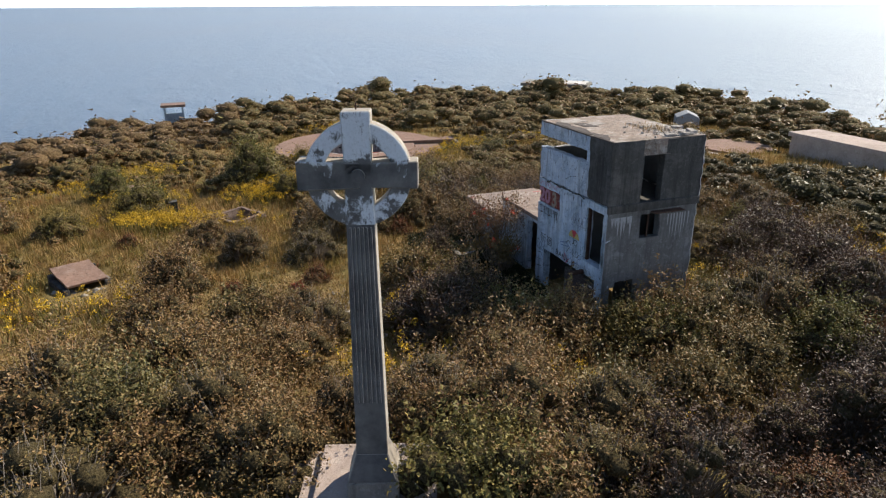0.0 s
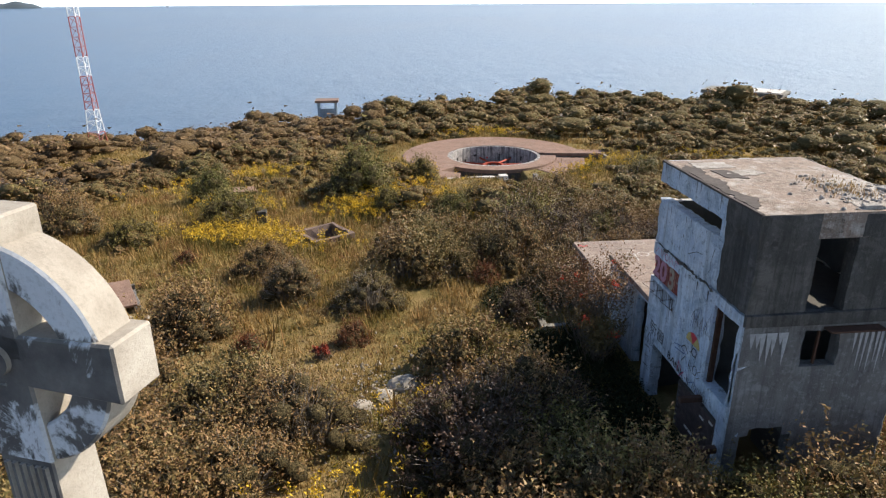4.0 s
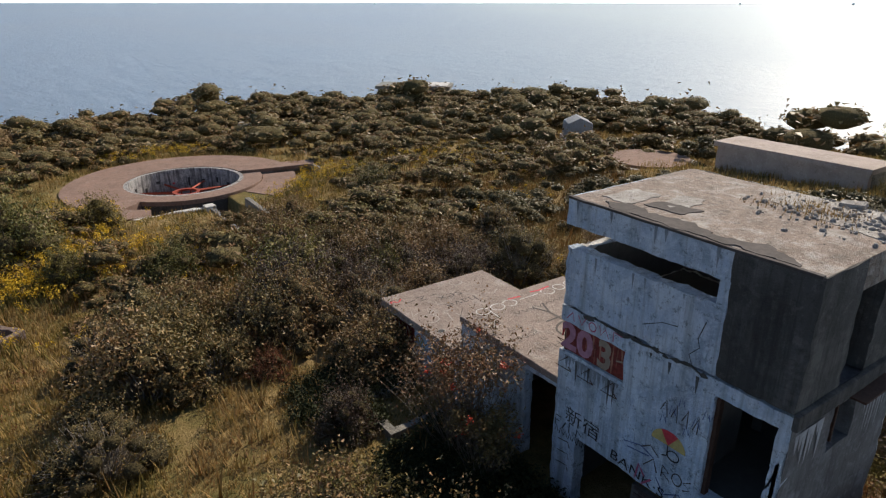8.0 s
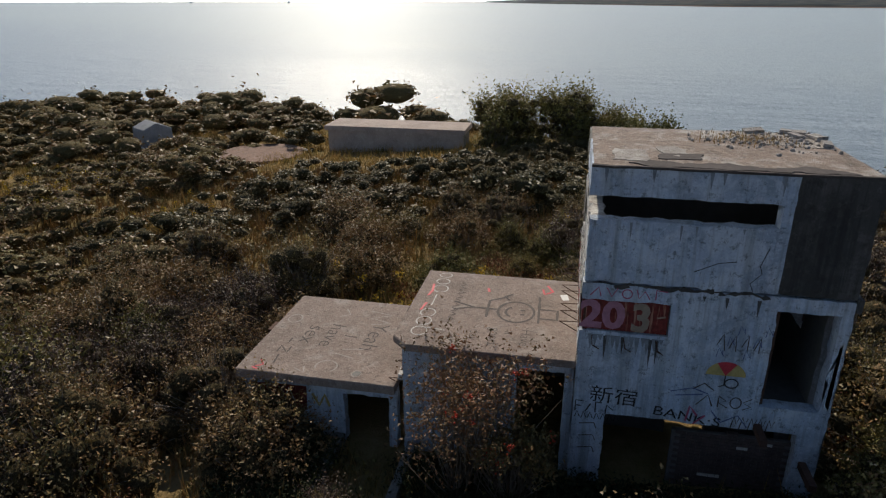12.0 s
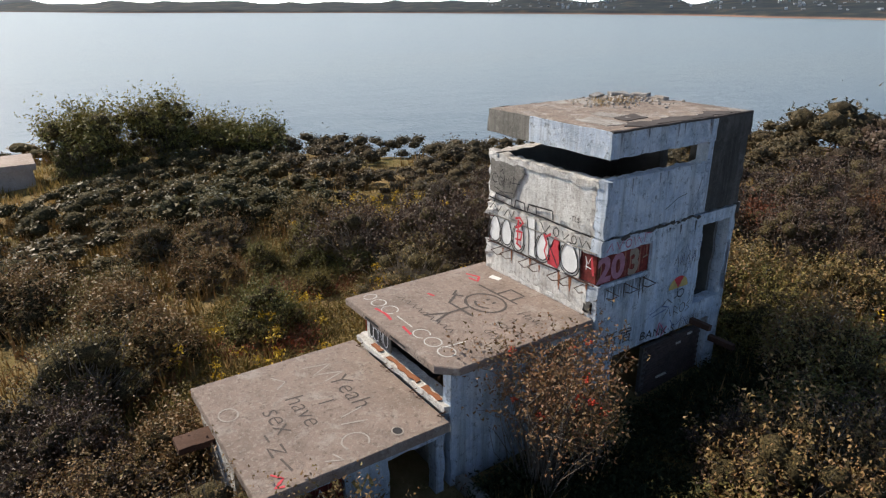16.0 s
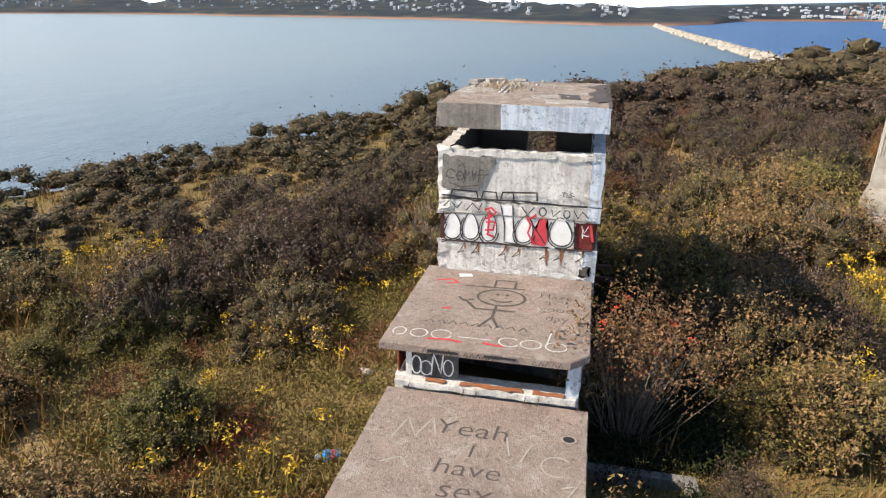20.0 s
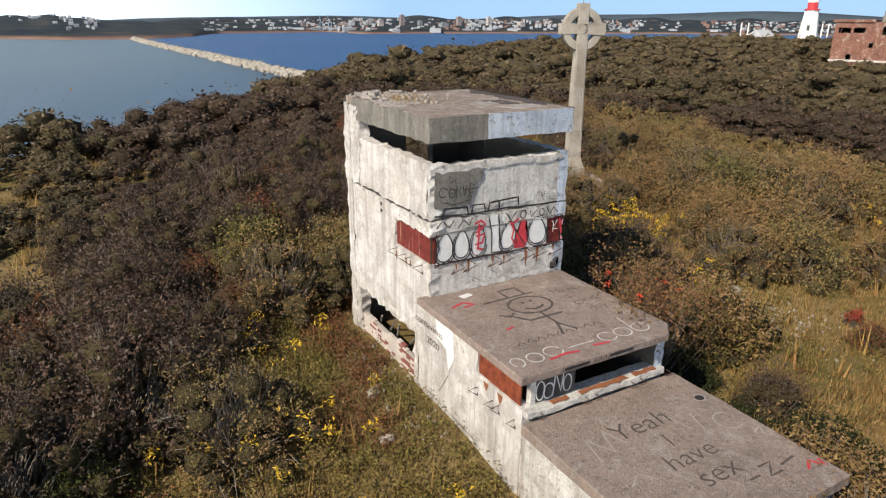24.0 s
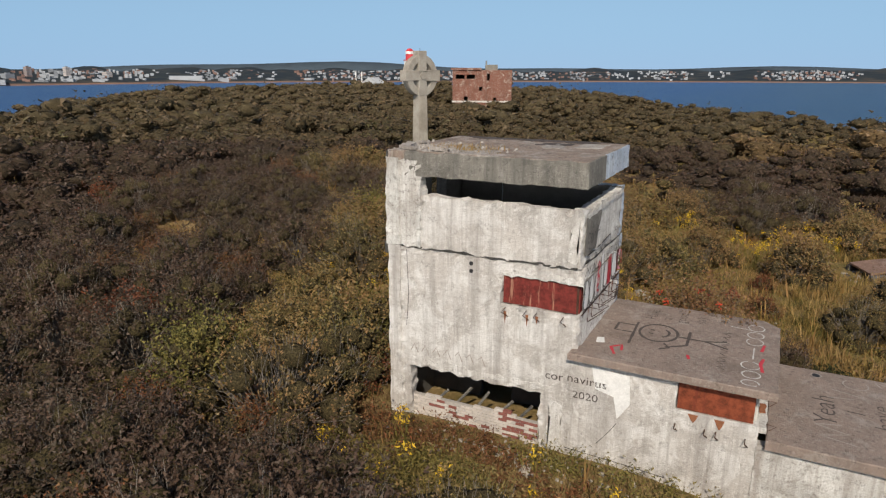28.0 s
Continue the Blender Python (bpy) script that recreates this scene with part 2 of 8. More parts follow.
def foliage_material(name, tones, gloss=0.6, thin=0.09, patch=0.16):
    """Leaves: each plant has its own tone, each leaf its own shade; some light passes through."""
    m, nt, b, p = material(name, gloss, 0, 0.2)
    info, geo = nt.nodes.new("ShaderNodeObjectInfo"), nt.nodes.new("ShaderNodeNewGeometry")
    spread = noise_node(nt, p, patch, 4, 0.6)
    f = math_node(nt, "ADD", math_node(nt, "MULTIPLY", info.outputs["Random"], 0.30), math_node(nt, "MULTIPLY", range_node(nt, spread, 0.32, 0.68), 0.42))
    f = math_node(nt, "ADD", f, math_node(nt, "MULTIPLY", geo.outputs["Random Per Island"], 0.28))
    tones = [(r * 1.13, g * 1.04, b * 1.02) for r, g, b in tones]
    n = len(tones) - 1
    col = ramp_node(nt, f, [(0.1 + 0.8 * k / n, c) for k, c in enumerate(tones)])
    hsv = nt.nodes.new("ShaderNodeHueSaturation")
    nt.links.new(col, hsv.inputs["Color"])
    nt.links.new(range_node(nt, geo.outputs["Random Per Island"], 0, 1, 0.65, 1.35), hsv.inputs["Value"])
    nt.links.new(hsv.outputs[0], b.inputs["Base Color"])
    if thin:
        t = nt.nodes.new("ShaderNodeBsdfTranslucent")
        nt.links.new(hsv.outputs[0], t.inputs["Color"])
        mix = nt.nodes.new("ShaderNodeMixShader")
        mix.inputs[0].default_value = thin
        nt.links.new(b.outputs[0], mix.inputs[1])
        nt.links.new(t.outputs[0], mix.inputs[2])
        nt.links.new(mix.outputs[0], nt.nodes["Material Output"].inputs["Surface"])
    return m


SHRUB = foliage_material("shrub_leaf", [(0.089, 0.097, 0.034), (0.141, 0.126, 0.047), (0.202, 0.15, 0.061), (0.20, 0.122, 0.059), (0.174, 0.142, 0.051), (0.108, 0.112, 0.036)], 0.5)
TWIG = plain("twig_bark", (0.23, 0.20, 0.17), 0.9, 0.4, 14, bump=0)

# ---- mesh helpers ----
def link_mesh(name, me, mat, parent=None, label=""):
    ob = new(name, me)
    if mat:
        me.materials.append(mat)
    if parent:
        ob.parent = parent
    if label:
        ob["label"] = label
    return ob


def part(name, bm, mat, parent=None, label="", smooth=False):
    me = bpy.data.meshes.new(name)
    bmesh.ops.recalc_face_normals(bm, faces=bm.faces)
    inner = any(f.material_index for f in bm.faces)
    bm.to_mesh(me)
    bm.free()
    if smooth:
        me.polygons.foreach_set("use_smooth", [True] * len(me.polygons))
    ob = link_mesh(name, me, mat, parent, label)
    # inner wall faces are coloured dark to carry the shade indoors
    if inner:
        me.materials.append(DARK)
    return ob


def empty(name, at, label, category, group=""):
    ob = new(name)
    ob.empty_display_size = 0.2
    ob.location = at
    return tagged(ob, label, category, group)


def from_arrays(name, verts, faces, mat, parent=None, label="", smooth=False):
    """A mesh out of numpy arrays: faces all of one size."""
    me = bpy.data.meshes.new(name)
    v, f = np.asarray(verts, np.float32), np.asarray(faces, np.int32)
    me.vertices.add(len(v))
    me.vertices.foreach_set("co", v.ravel())
    me.loops.add(f.size)
    me.loops.foreach_set("vertex_index", f.ravel())
    me.polygons.add(len(f))
    me.polygons.foreach_set("loop_start", np.arange(0, f.size, f.shape[1], dtype=np.int32))
    me.polygons.foreach_set("loop_total", np.full(len(f), f.shape[1], np.int32))
    if smooth:
        me.polygons.foreach_set("use_smooth", np.ones(len(f), bool))
    me.update(calc_edges=True)
    return link_mesh(name, me, mat, parent, label)


def box_bm(x0, x1, y0, y1, z0, z1, bevel=0.0, bm=None, cuts=0, wear=0.0):
    bm = bm or bmesh.new()
    got = bmesh.ops.create_cube(bm, size=1)["verts"]
    for v in got:
        v.co = Vector(((x0 + x1) / 2 + v.co.x * (x1 - x0), (y0 + y1) / 2 + v.co.y * (y1 - y0), (z0 + z1) / 2 + v.co.z * (z1 - z0)))
    if bevel:
        edges = list({e for v in got for e in v.link_edges})
        bmesh.ops.bevel(bm, geom=edges, offset=bevel, segments=2, affect="EDGES", profile=0.6)
    if cuts:
        long_edges = [e for e in bm.edges if e.calc_length() > 0.4]
        bmesh.ops.subdivide_edges(bm, edges=long_edges, cuts=cuts, use_grid_fill=True)
    if wear:
        for v in bm.verts:
            v.co += noise.noise_vector(v.co * 2.3) * wear + noise.noise_vector(v.co * 9) * wear * 0.5
    return bm


def rod_bm(points, radius, sides=6, bm=None):
    """A rod along points; radius one number or one a point."""
    bm = bm or bmesh.new()
    pts = [Vector(p) for p in points]
    radii = radius if isinstance(radius, (list, tuple)) else [radius] * len(pts)
    rings = []
    for k, (p, r) in enumerate(zip(pts, radii)):
        d = (pts[min(k + 1, len(pts) - 1)] - pts[max(k - 1, 0)]).normalized()
        side = d.cross(Vector((0, 0, 1)) if abs(d.z) < 0.9 else Vector((1, 0, 0))).normalized()
        up = side.cross(d)
        rings.append([bm.verts.new(p + r * (math.cos(a) * side + math.sin(a) * up)) for a in (2 * math.pi * n / sides for n in range(sides))])
    for a, b in zip(rings, rings[1:]):
        for n in range(sides):
            bm.faces.new((a[n], a[(n + 1) % sides], b[(n + 1) % sides], b[n]))
    bm.faces.new(rings[0][::-1])
    bm.faces.new(rings[-1])
    return bm


def wall_bm(origin, along, u0, u1, z0, z1, thick, holes=(), step=0.22, rough=0.012, chip=0.05, inward=None, bm=None):
    """A wall with openings that go through it, its edges chipped. along: 'x' or 'y'; inward: +1 or -1 on the other axis."""
    bm = bm or bmesh.new()
    def lines(a, b, marks):
        marks = sorted({a, b, *[m for m in marks if a < m < b]})
        out = []
        for p, q in zip(marks, marks[1:]):
            n = max(1, round((q - p) / step))
            out += [p + (q - p) * k / n for k in range(n)]
        return out + [b]
    us = lines(u0, u1, [h for o in holes for h in o[:2]])
    zs = lines(z0, z1, [h for o in holes for h in o[2:]])
    def solid(i, j):
        if not (0 <= i < len(us) - 1 and 0 <= j < len(zs) - 1):
            return False
        u, z = (us[i] + us[i + 1]) / 2, (zs[j] + zs[j + 1]) / 2
        return not any(a < u < b and c < z < d for a, b, c, d in holes)
    cache = {}
    def vert(i, j, s):
        if (i, j, s) not in cache:
            u, z = us[i], zs[j]
            depth = s * thick
            p = Vector((origin[0] + u, origin[1] + inward * depth, z)) if along == "x" else Vector((origin[0] + inward * depth, origin[1] + u, z))
            corners = [solid(i - a, j - b) for a in (0, 1) for b in (0, 1)]
            w = noise.noise_vector(p * 2.1) * rough
            if not all(corners):
                w += noise.noise_vector(p * 4.7) * chip * 0.6
            p = p + w
            cache[i, j, s] = bm.verts.new(p)
        return cache[i, j, s]
    for i in range(len(us) - 1):
        for j in range(len(zs) - 1):
            if not solid(i, j):
                continue
            for s in (0, 1):
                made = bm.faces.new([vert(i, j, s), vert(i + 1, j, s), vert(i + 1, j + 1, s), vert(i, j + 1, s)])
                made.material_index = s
            for di, dj, a, b in ((-1, 0, (i, j), (i, j + 1)), (1, 0, (i + 1, j), (i + 1, j + 1)), (0, -1, (i, j), (i + 1, j)), (0, 1, (i, j + 1), (i + 1, j + 1))):
                if not solid(i + di, j + dj):
                    bm.faces.new([vert(*a, 0), vert(*b, 0), vert(*b, 1), vert(*a, 1)])
    return bm


def smoothstep(a, b, v):
    t = min(1.0, max(0.0, (v - a) / (b - a)))
    return t * t * (3 - 2 * t)

# ---- the island's ground, the sea and the far shore ----
SEA = -24.0
HEIGHTS = np.array([(4, 12, 1.95), (13, 22, 0.8), (18.5, 22, 1.1), (18.5, 27, 0.8), (4.3, 42, -1), (-5, 34, 0.3), (18.5, 51.3, -1.5), (18, 62, -2), (31, 94, -4), (58, 66, -2.4),
                    (40, 6, 0), (-22, 7, 1.5), (-110, -33, 2.2), (-170, -85, 2.7), (21, -17, 1.5), (0, -34, 2.5), (0, 0, 2.4), (8, 27, 0.8), (-18, 67, -2.7), (-26, 86, -5.2), (-32, 103, -8.6), (-44, 90, -8.0), (-70, 30, 2.4), (-48, 36, 1.6)], float)
# the brow of the island, seen from (10, 20): degrees from +x, metres
BROW = [(-8, 40), (12, 51), (26, 66), (35, 80), (47, 90), (57, 92), (70, 96), (90, 84), (103, 80), (110, 100), (124, 100), (131, 72), (164, 72), (178, 102), (192, 165), (202, 225), (214, 250), (234, 215), (241, 150), (249, 100), (257, 60), (268, 46), (287, 37), (325, 35), (340, 36)]
GUN = (16.6, 65.8)
MAST = (-34.2, 104.3)


def brow(x, y):
    """How far a place lies inside (+) or outside (-) the brow."""
    dx, dy = x - 10, y - 20
    ang = np.degrees(np.arctan2(dy, dx))
    ang = np.where(ang < -8, ang + 360, ang)
    a = np.array([p[0] for p in BROW] + [352.0])
    r = np.array([p[1] for p in BROW] + [40.0])
    return np.interp(ang, a, r) - np.hypot(dx, dy)


def ground(x, y):
    x, y = np.asarray(x, float), np.asarray(y, float)
    w = 1 / ((x[..., None] - HEIGHTS[:, 0]) ** 2 + (y[..., None] - HEIGHTS[:, 1]) ** 2 + 16) ** 1.5
    z = (w * HEIGHTS[:, 2]).sum(-1) / w.sum(-1)
    z = z + 0.10 * np.sin(x * 0.53 + 1.3) * np.sin(y * 0.47) + 0.05 * np.sin(x * 1.31) * np.sin(y * 1.17 + 0.6)
    out = -brow(x, y)
    fall = np.clip(out / 34, 0, 1)
    z = z - np.clip(out + 6, 0, None) * 0.08
    z = z * (1 - fall ** 1.2) + (SEA - 3) * fall ** 1.2
    # sunken places: the gun pit, its trench and the well before the annex
    d = np.hypot(x - GUN[0], y - GUN[1])
    z = np.where(d < 8.6, -1.95, z)
    z = np.where(d < 4.5, -3.6, z)
    z = np.where((np.abs(x - 14.6) < 3.5) & (y > 57.3) & (y < 62.6) & (d > 5.45), -3.9, z)
    z = np.where((np.abs(x - 17.2) < 1.15) & (y > 51.9) & (y < 57.6), -3.4, z)
    u, v = (x - 2.9) * 0.829 + (y - 42.55) * 0.559, (y - 42.55) * 0.829 - (x - 2.9) * 0.559
    z = np.where((np.abs(u) < 1.1) & (np.abs(v) < 1.05), -2.9, z)
    z = np.where((np.abs(x + 4.8) < 0.7) & (np.abs(y - 32.5) < 0.7), -0.7, z)
    z = np.where((x > 20) & (x < 27) & (np.abs(y - 64.4) < 1.3), -3.4, z)
    return z


def gz(x, y):
    return float(ground(x, y))


def soil_material():
    m, nt, b, p = material("ground_soil_grass", 0.95, 0, 0.1)
    a = noise_node(nt, p, 0.22, 6, 0.6)
    c = noise_node(nt, p, 2.6, 8, 0.7)
    d = noise_node(nt, p, 14, 6, 0.7)
    f = math_node(nt, "ADD", math_node(nt, "MULTIPLY", a, 0.5), math_node(nt, "ADD", math_node(nt, "MULTIPLY", c, 0.3), math_node(nt, "MULTIPLY", d, 0.2)))
    col = ramp_node(nt, f, [(0.34, (0.075, 0.070, 0.026)), (0.43, (0.14, 0.115, 0.042)), (0.50, (0.215, 0.155, 0.065)), (0.58, (0.29, 0.205, 0.098)), (0.70, (0.37, 0.28, 0.16))])
    nt.links.new(col, b.inputs["Base Color"])
    bump_to(nt, b, math_node(nt, "ADD", c, d), 0.8, 0.08)
    return m


SOIL = soil_material()


def build_ground():
    def axis(lo, a, b, hi, fine, coarse):
        return np.concatenate([np.arange(lo, a, coarse), np.arange(a, b, fine), np.arange(b, hi + coarse, coarse)])
    xs, ys = axis(-300, -30, 75, 180, 0.7, 5.0), axis(-240, -30, 110, 190, 0.7, 5.0)
    xs = np.unique(np.concatenate([xs, np.arange(1.2, 4.6, 0.09), np.arange(10.6, 19.2, 0.3)]).round(3))
    ys = np.unique(np.concatenate([ys, np.arange(40.9, 44.2, 0.09), np.arange(51.2, 63.2, 0.3)]).round(3))
    gx, gy = np.meshgrid(xs, ys)
    z = ground(gx, gy)
    v = np.stack([gx, gy, z], -1).reshape(-1, 3)
    n, k = len(ys), len(xs)
    idx = np.arange(n * k).reshape(n, k)
    f = np.stack([idx[:-1, :-1], idx[:-1, 1:], idx[1:, 1:], idx[1:, :-1]], -1).reshape(-1, 4)
    ob = from_arrays("ground", v, f, SOIL, smooth=True)
    return tagged(ob, "rough island ground of dry grass and soil", "ground", kind="structure")


ground_sheet = build_ground()


def sea_material():
    m, nt, b, p = material("sea_water", 0.34, 0, 0.5)
    b.inputs["IOR"].default_value = 1.38
    # the sheltered bay east of the breakwater is smooth and silty, the harbour and the open sea are ruffled and deep
    cut, lee = nt.nodes.new("ShaderNodeSeparateXYZ"), nt.nodes.new("ShaderNodeVectorMath")
    nt.links.new(p, cut.inputs[0])
    lee.operation = "DOT_PRODUCT"
    nt.links.new(p, lee.inputs[0])
    lee.inputs[1].default_value = (0.82, -0.57, 0)
    bay = math_node(nt, "MULTIPLY", range_node(nt, lee.outputs["Value"], -100, 350), range_node(nt, cut.outputs[0], -112, -84))
    swirl = noise_node(nt, stretched(nt, p, 0.0042, 0.0016, 1), 1.0, 5, 0.6, 1.2)
    deep = ramp_node(nt, swirl, [(0.35, (0.008, 0.040, 0.105)), (0.65, (0.015, 0.060, 0.140))])
    silt = ramp_node(nt, swirl, [(0.35, (0.060, 0.098, 0.122)), (0.65, (0.085, 0.116, 0.132))])
    harbour = math_node(nt, "MULTIPLY", range_node(nt, cut.outputs[0], -88, -120), range_node(nt, cut.outputs[1], 60, -150))
    deep = mix_node(nt, harbour, deep, (0.006, 0.050, 0.175))
    nt.links.new(mix_node(nt, bay, deep, silt), b.inputs["Base Color"])
    w = noise_node(nt, p, 0.55, 7, 0.62)
    w2 = noise_node(nt, stretched(nt, p, 1, 0.45, 1), 0.09, 4, 0.6)
    slick = range_node(nt, swirl, 0.40, 0.62, 0.85, 1.25)
    height = math_node(nt, "MULTIPLY", math_node(nt, "ADD", w, math_node(nt, "MULTIPLY", w2, 2.0)), slick)
    bump_to(nt, b, math_node(nt, "MULTIPLY", height, math_node(nt, "ADD", range_node(nt, bay, 0, 1, 1.05, 0.6), math_node(nt, "MULTIPLY", harbour, 0.7))), 0.40, 1.2)
    return m


bm = bmesh.new()
rows = [[bm.verts.new((r * math.cos(radians(2 * k)), r * math.sin(radians(2 * k)), SEA + up)) for k in range(180)] for r, up in ((5, 0), (2400, 0), (3200, 1.5), (3900, 4), (4500, 8.5), (4900, 13))]
bm.faces.new(rows[0])
for a, b in zip(rows, rows[1:]):
    for k in range(180):
        bm.faces.new((a[k], b[k], b[(k + 1) % 180], a[(k + 1) % 180]))
sea = part("water", bm, sea_material(), smooth=True)
tagged(sea, "calm open blue sea with a soft ripple", "sea", kind="structure")

# the shore: yaw in degrees to the left of +y, distance of the waterline, height of the land
SHORE = [(-82, 4300, 20), (-100, 3050, 48), (-118, 2850, 46), (-135, 2600, 62), (-145, 2350, 62), (-150, 2050, 60), (-160, 1760, 54), (-168, 1560, 50), (-174, 1350, 44), (-180, 1230, 38), (-186, 1250, 22), (-189, 1400, 30), (-191, 1700, 34), (-200, 1950, 42), (-203, 1720, 42), (-215, 1950, 45), (-230, 2200, 45), (-250, 2400, 40), (-278, 2700, 50), (-300, 3400, 30)]


def shore_land():
    m, nt, b, p = material("hazed_shore_land", 0.95, 0, 0.1)
    a = noise_node(nt, p, 0.012, 5, 0.6)
    hz = nt.nodes.new("ShaderNodeSeparateXYZ")
    nt.links.new(p, hz.inputs[0])
    # blue-grey land tones with distance haze put into the colour
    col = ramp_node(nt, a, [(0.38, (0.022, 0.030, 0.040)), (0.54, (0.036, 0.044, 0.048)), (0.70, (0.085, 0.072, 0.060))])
    beach = range_node(nt, hz.outputs[2], SEA + 6, SEA + 1)
    col = mix_node(nt, beach, col, (0.26, 0.16, 0.12))
    nt.links.new(col, b.inputs["Base Color"])
    yaw = np.arange(-300, -81.9, 0.5)
    s = np.array(SHORE)[::-1]
    dist, high = np.interp(yaw, s[:, 0], s[:, 1]), np.interp(yaw, s[:, 0], s[:, 2])
    wob = np.array([noise.noise(Vector((q * 0.21, 3.1, 0))) + 0.5 * noise.noise(Vector((q * 0.8, 7.7, 0))) for q in yaw])
    dirs = np.stack([-np.sin(np.radians(yaw)), np.cos(np.radians(yaw))], -1)
    rows = []
    for step, part_high in ((0, 0), (14, 0.16), (120, 0.28), (420, 0.62), (800, 1.0), (1400, 0.9)):
        r = np.minimum(dist + step + wob * 30, 4860)
        rough = np.array([noise.noise(Vector((q * 0.37, step * 0.01, 5))) for q in yaw])
        z = SEA - 0.6 + (high * part_high * (1 + 0.35 * wob + 0.3 * rough) if step else 0 * high)
        rows.append(np.c_[dirs * r[:, None] + (10, 20), z])
    v = np.concatenate(rows)
    k = len(yaw)
    idx = np.arange(len(v)).reshape(len(rows), k)
    f = np.stack([idx[:-1, :-1], idx[:-1, 1:], idx[1:, 1:], idx[1:, :-1]], -1).reshape(-1, 4)
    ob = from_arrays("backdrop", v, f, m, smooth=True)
    return tagged(ob, "low wooded mainland shore across the harbour", "shore", kind="structure")


shore = shore_land()


def ridge(name, yaw0, yaw1, dist, high, label):
    """A far headland as a low rounded ridge."""
    yaw = np.radians(np.linspace(yaw0, yaw1, 40))
    k = np.linspace(0, 1, 40)
    h = high * np.sin(np.pi * k) ** 0.6 * (1 + 0.25 * np.sin(k * 17) + 0.1 * np.sin(k * 41))
    rows = []
    for d, f in ((0, 0), (30, 0.5), (150, 1), (300, 0)):
        rows.append(np.c_[10 - np.sin(yaw) * (dist + d), 20 + np.cos(yaw) * (dist + d), SEA - 1 + h * f])
    idx = np.arange(160).reshape(4, 40)
    f = np.stack([idx[:-1, :-1], idx[:-1, 1:], idx[1:, 1:], idx[1:, :-1]], -1).reshape(-1, 4)
    ob = from_arrays(name, np.concatenate(rows), f, HAZED_WOOD, smooth=True)
    return tagged(ob, label, "headland", kind="structure")


# woodland colour with the blue of far haze mixed in
HAZED_WOOD = plain("hazed_wooded_land", (0.055, 0.075, 0.095), 0.95, 0.3, 0.01, bump=0)
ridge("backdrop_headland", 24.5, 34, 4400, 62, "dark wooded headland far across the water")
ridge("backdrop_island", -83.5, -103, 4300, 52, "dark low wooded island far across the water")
ridge("backdrop_hills", -180, -292, 4450, 78, "far hills behind the harbour town, toned blue for haze")

# breakwater of pale boulders from the island towards the mainland
STONE = plain("breakwater_stone", (0.30, 0.275, 0.24), 0.9, 0.45, 0.7, bump=0)
PALE = plain("pale_boulder", (0.33, 0.295, 0.25), 0.9, 0.35, 3.0)


def boulder_arrays(rng, n, centre, size):
    """n rough stones as twisted lumps."""
    t = (1 + 5 ** 0.5) / 2
    base = np.array([(-1, t, 0), (1, t, 0), (-1, -t, 0), (1, -t, 0), (0, -1, t), (0, 1, t), (0, -1, -t), (0, 1, -t), (t, 0, -1), (t, 0, 1), (-t, 0, -1), (-t, 0, 1)]) / 1.9
    tri = np.array([(0, 11, 5), (0, 5, 1), (0, 1, 7), (0, 7, 10), (0, 10, 11), (1, 5, 9), (5, 11, 4), (11, 10, 2), (10, 7, 6), (7, 1, 8), (3, 9, 4), (3, 4, 2), (3, 2, 6), (3, 6, 8), (3, 8, 9), (4, 9, 5), (2, 4, 11), (6, 2, 10), (8, 6, 7), (9, 8, 1)])
    s = np.asarray(size).reshape(-1, 1, 1) * (0.6 + 0.7 * rng.random((n, 1, 3)))
    v = base[None] * s * (0.8 + 0.4 * rng.random((n, 12, 1))) + np.asarray(centre)[:, None, :]
    f = tri[None] + np.arange(n)[:, None, None] * 12
    return v.reshape(-1, 3), f.reshape(-1, 3)


rng = np.random.default_rng(3)
k = rng.random(2800)
line = np.array([(-106, -190), (-103, -300), (-97, -520), (-92, -720), (-89, -880), (-88, -1190)], float)
along = np.concatenate([[0], np.cumsum(np.hypot(*np.diff(line, axis=0).T))])
px, py = (np.interp(k * along[-1], along, line[:, c]) for c in (0, 1))
off = rng.normal(size=len(k)) * 2.7
c = np.c_[px + off, py, SEA + 2.2 - np.abs(off) * 0.42 + rng.random(len(k)) * 0.6]
v, f = boulder_arrays(rng, len(k), c, 1.7 + 1.2 * rng.random(len(k)))
tagged(from_arrays("breakwater", v, f, STONE), "long breakwater of pale piled boulders across blue water", "breakwater", kind="structure")

# ---- the observation tower with its two annexes ----
TX0, TX1, TY0, TY1, ROOF = 13.8, 17.6, 18.8, 23.55, 7.65
LOW = 0.2


def owned(owner, name, bm, mat, label=""):
    ob = part(name, bm, mat, owner, label)
    if name in ("graffiti", "crack"):
        ob["kind"] = "stuff"
    if owner.parent is None:
        ob.matrix_parent_inverse = owner.matrix_world.inverted() if owner.matrix_world != Matrix.Identity(4) else Matrix.Translation(owner.location).inverted()
    return ob


class Face:
    """A flat face to draw on: its origin, the ways right and up along it, and out of it."""
    def __init__(self, origin, right, up, proud=0.012):
        self.o, self.r, self.u = Vector(origin), Vector(right), Vector(up)
        self.n = self.r.cross(self.u)
        self.proud = proud

    def at(self, a, b, lift=0.0):
        return self.o + self.r * a + self.u * b + self.n * (self.proud + lift)


WEST = Face((TX0, 0, 0), (0, -1, 0), (0, 0, 1))     # a = -y, b = z
EAST = Face((TX1, 0, 0), (0, 1, 0), (0, 0, 1))      # a = y, b = z
NORTH = Face((0, TY1, 0), (-1, 0, 0), (0, 0, 1))    # a = -x, b = z
TOP_1 = Face((0, 0, 3.6), (-1, 0, 0), (0, -1, 0), 0.005)
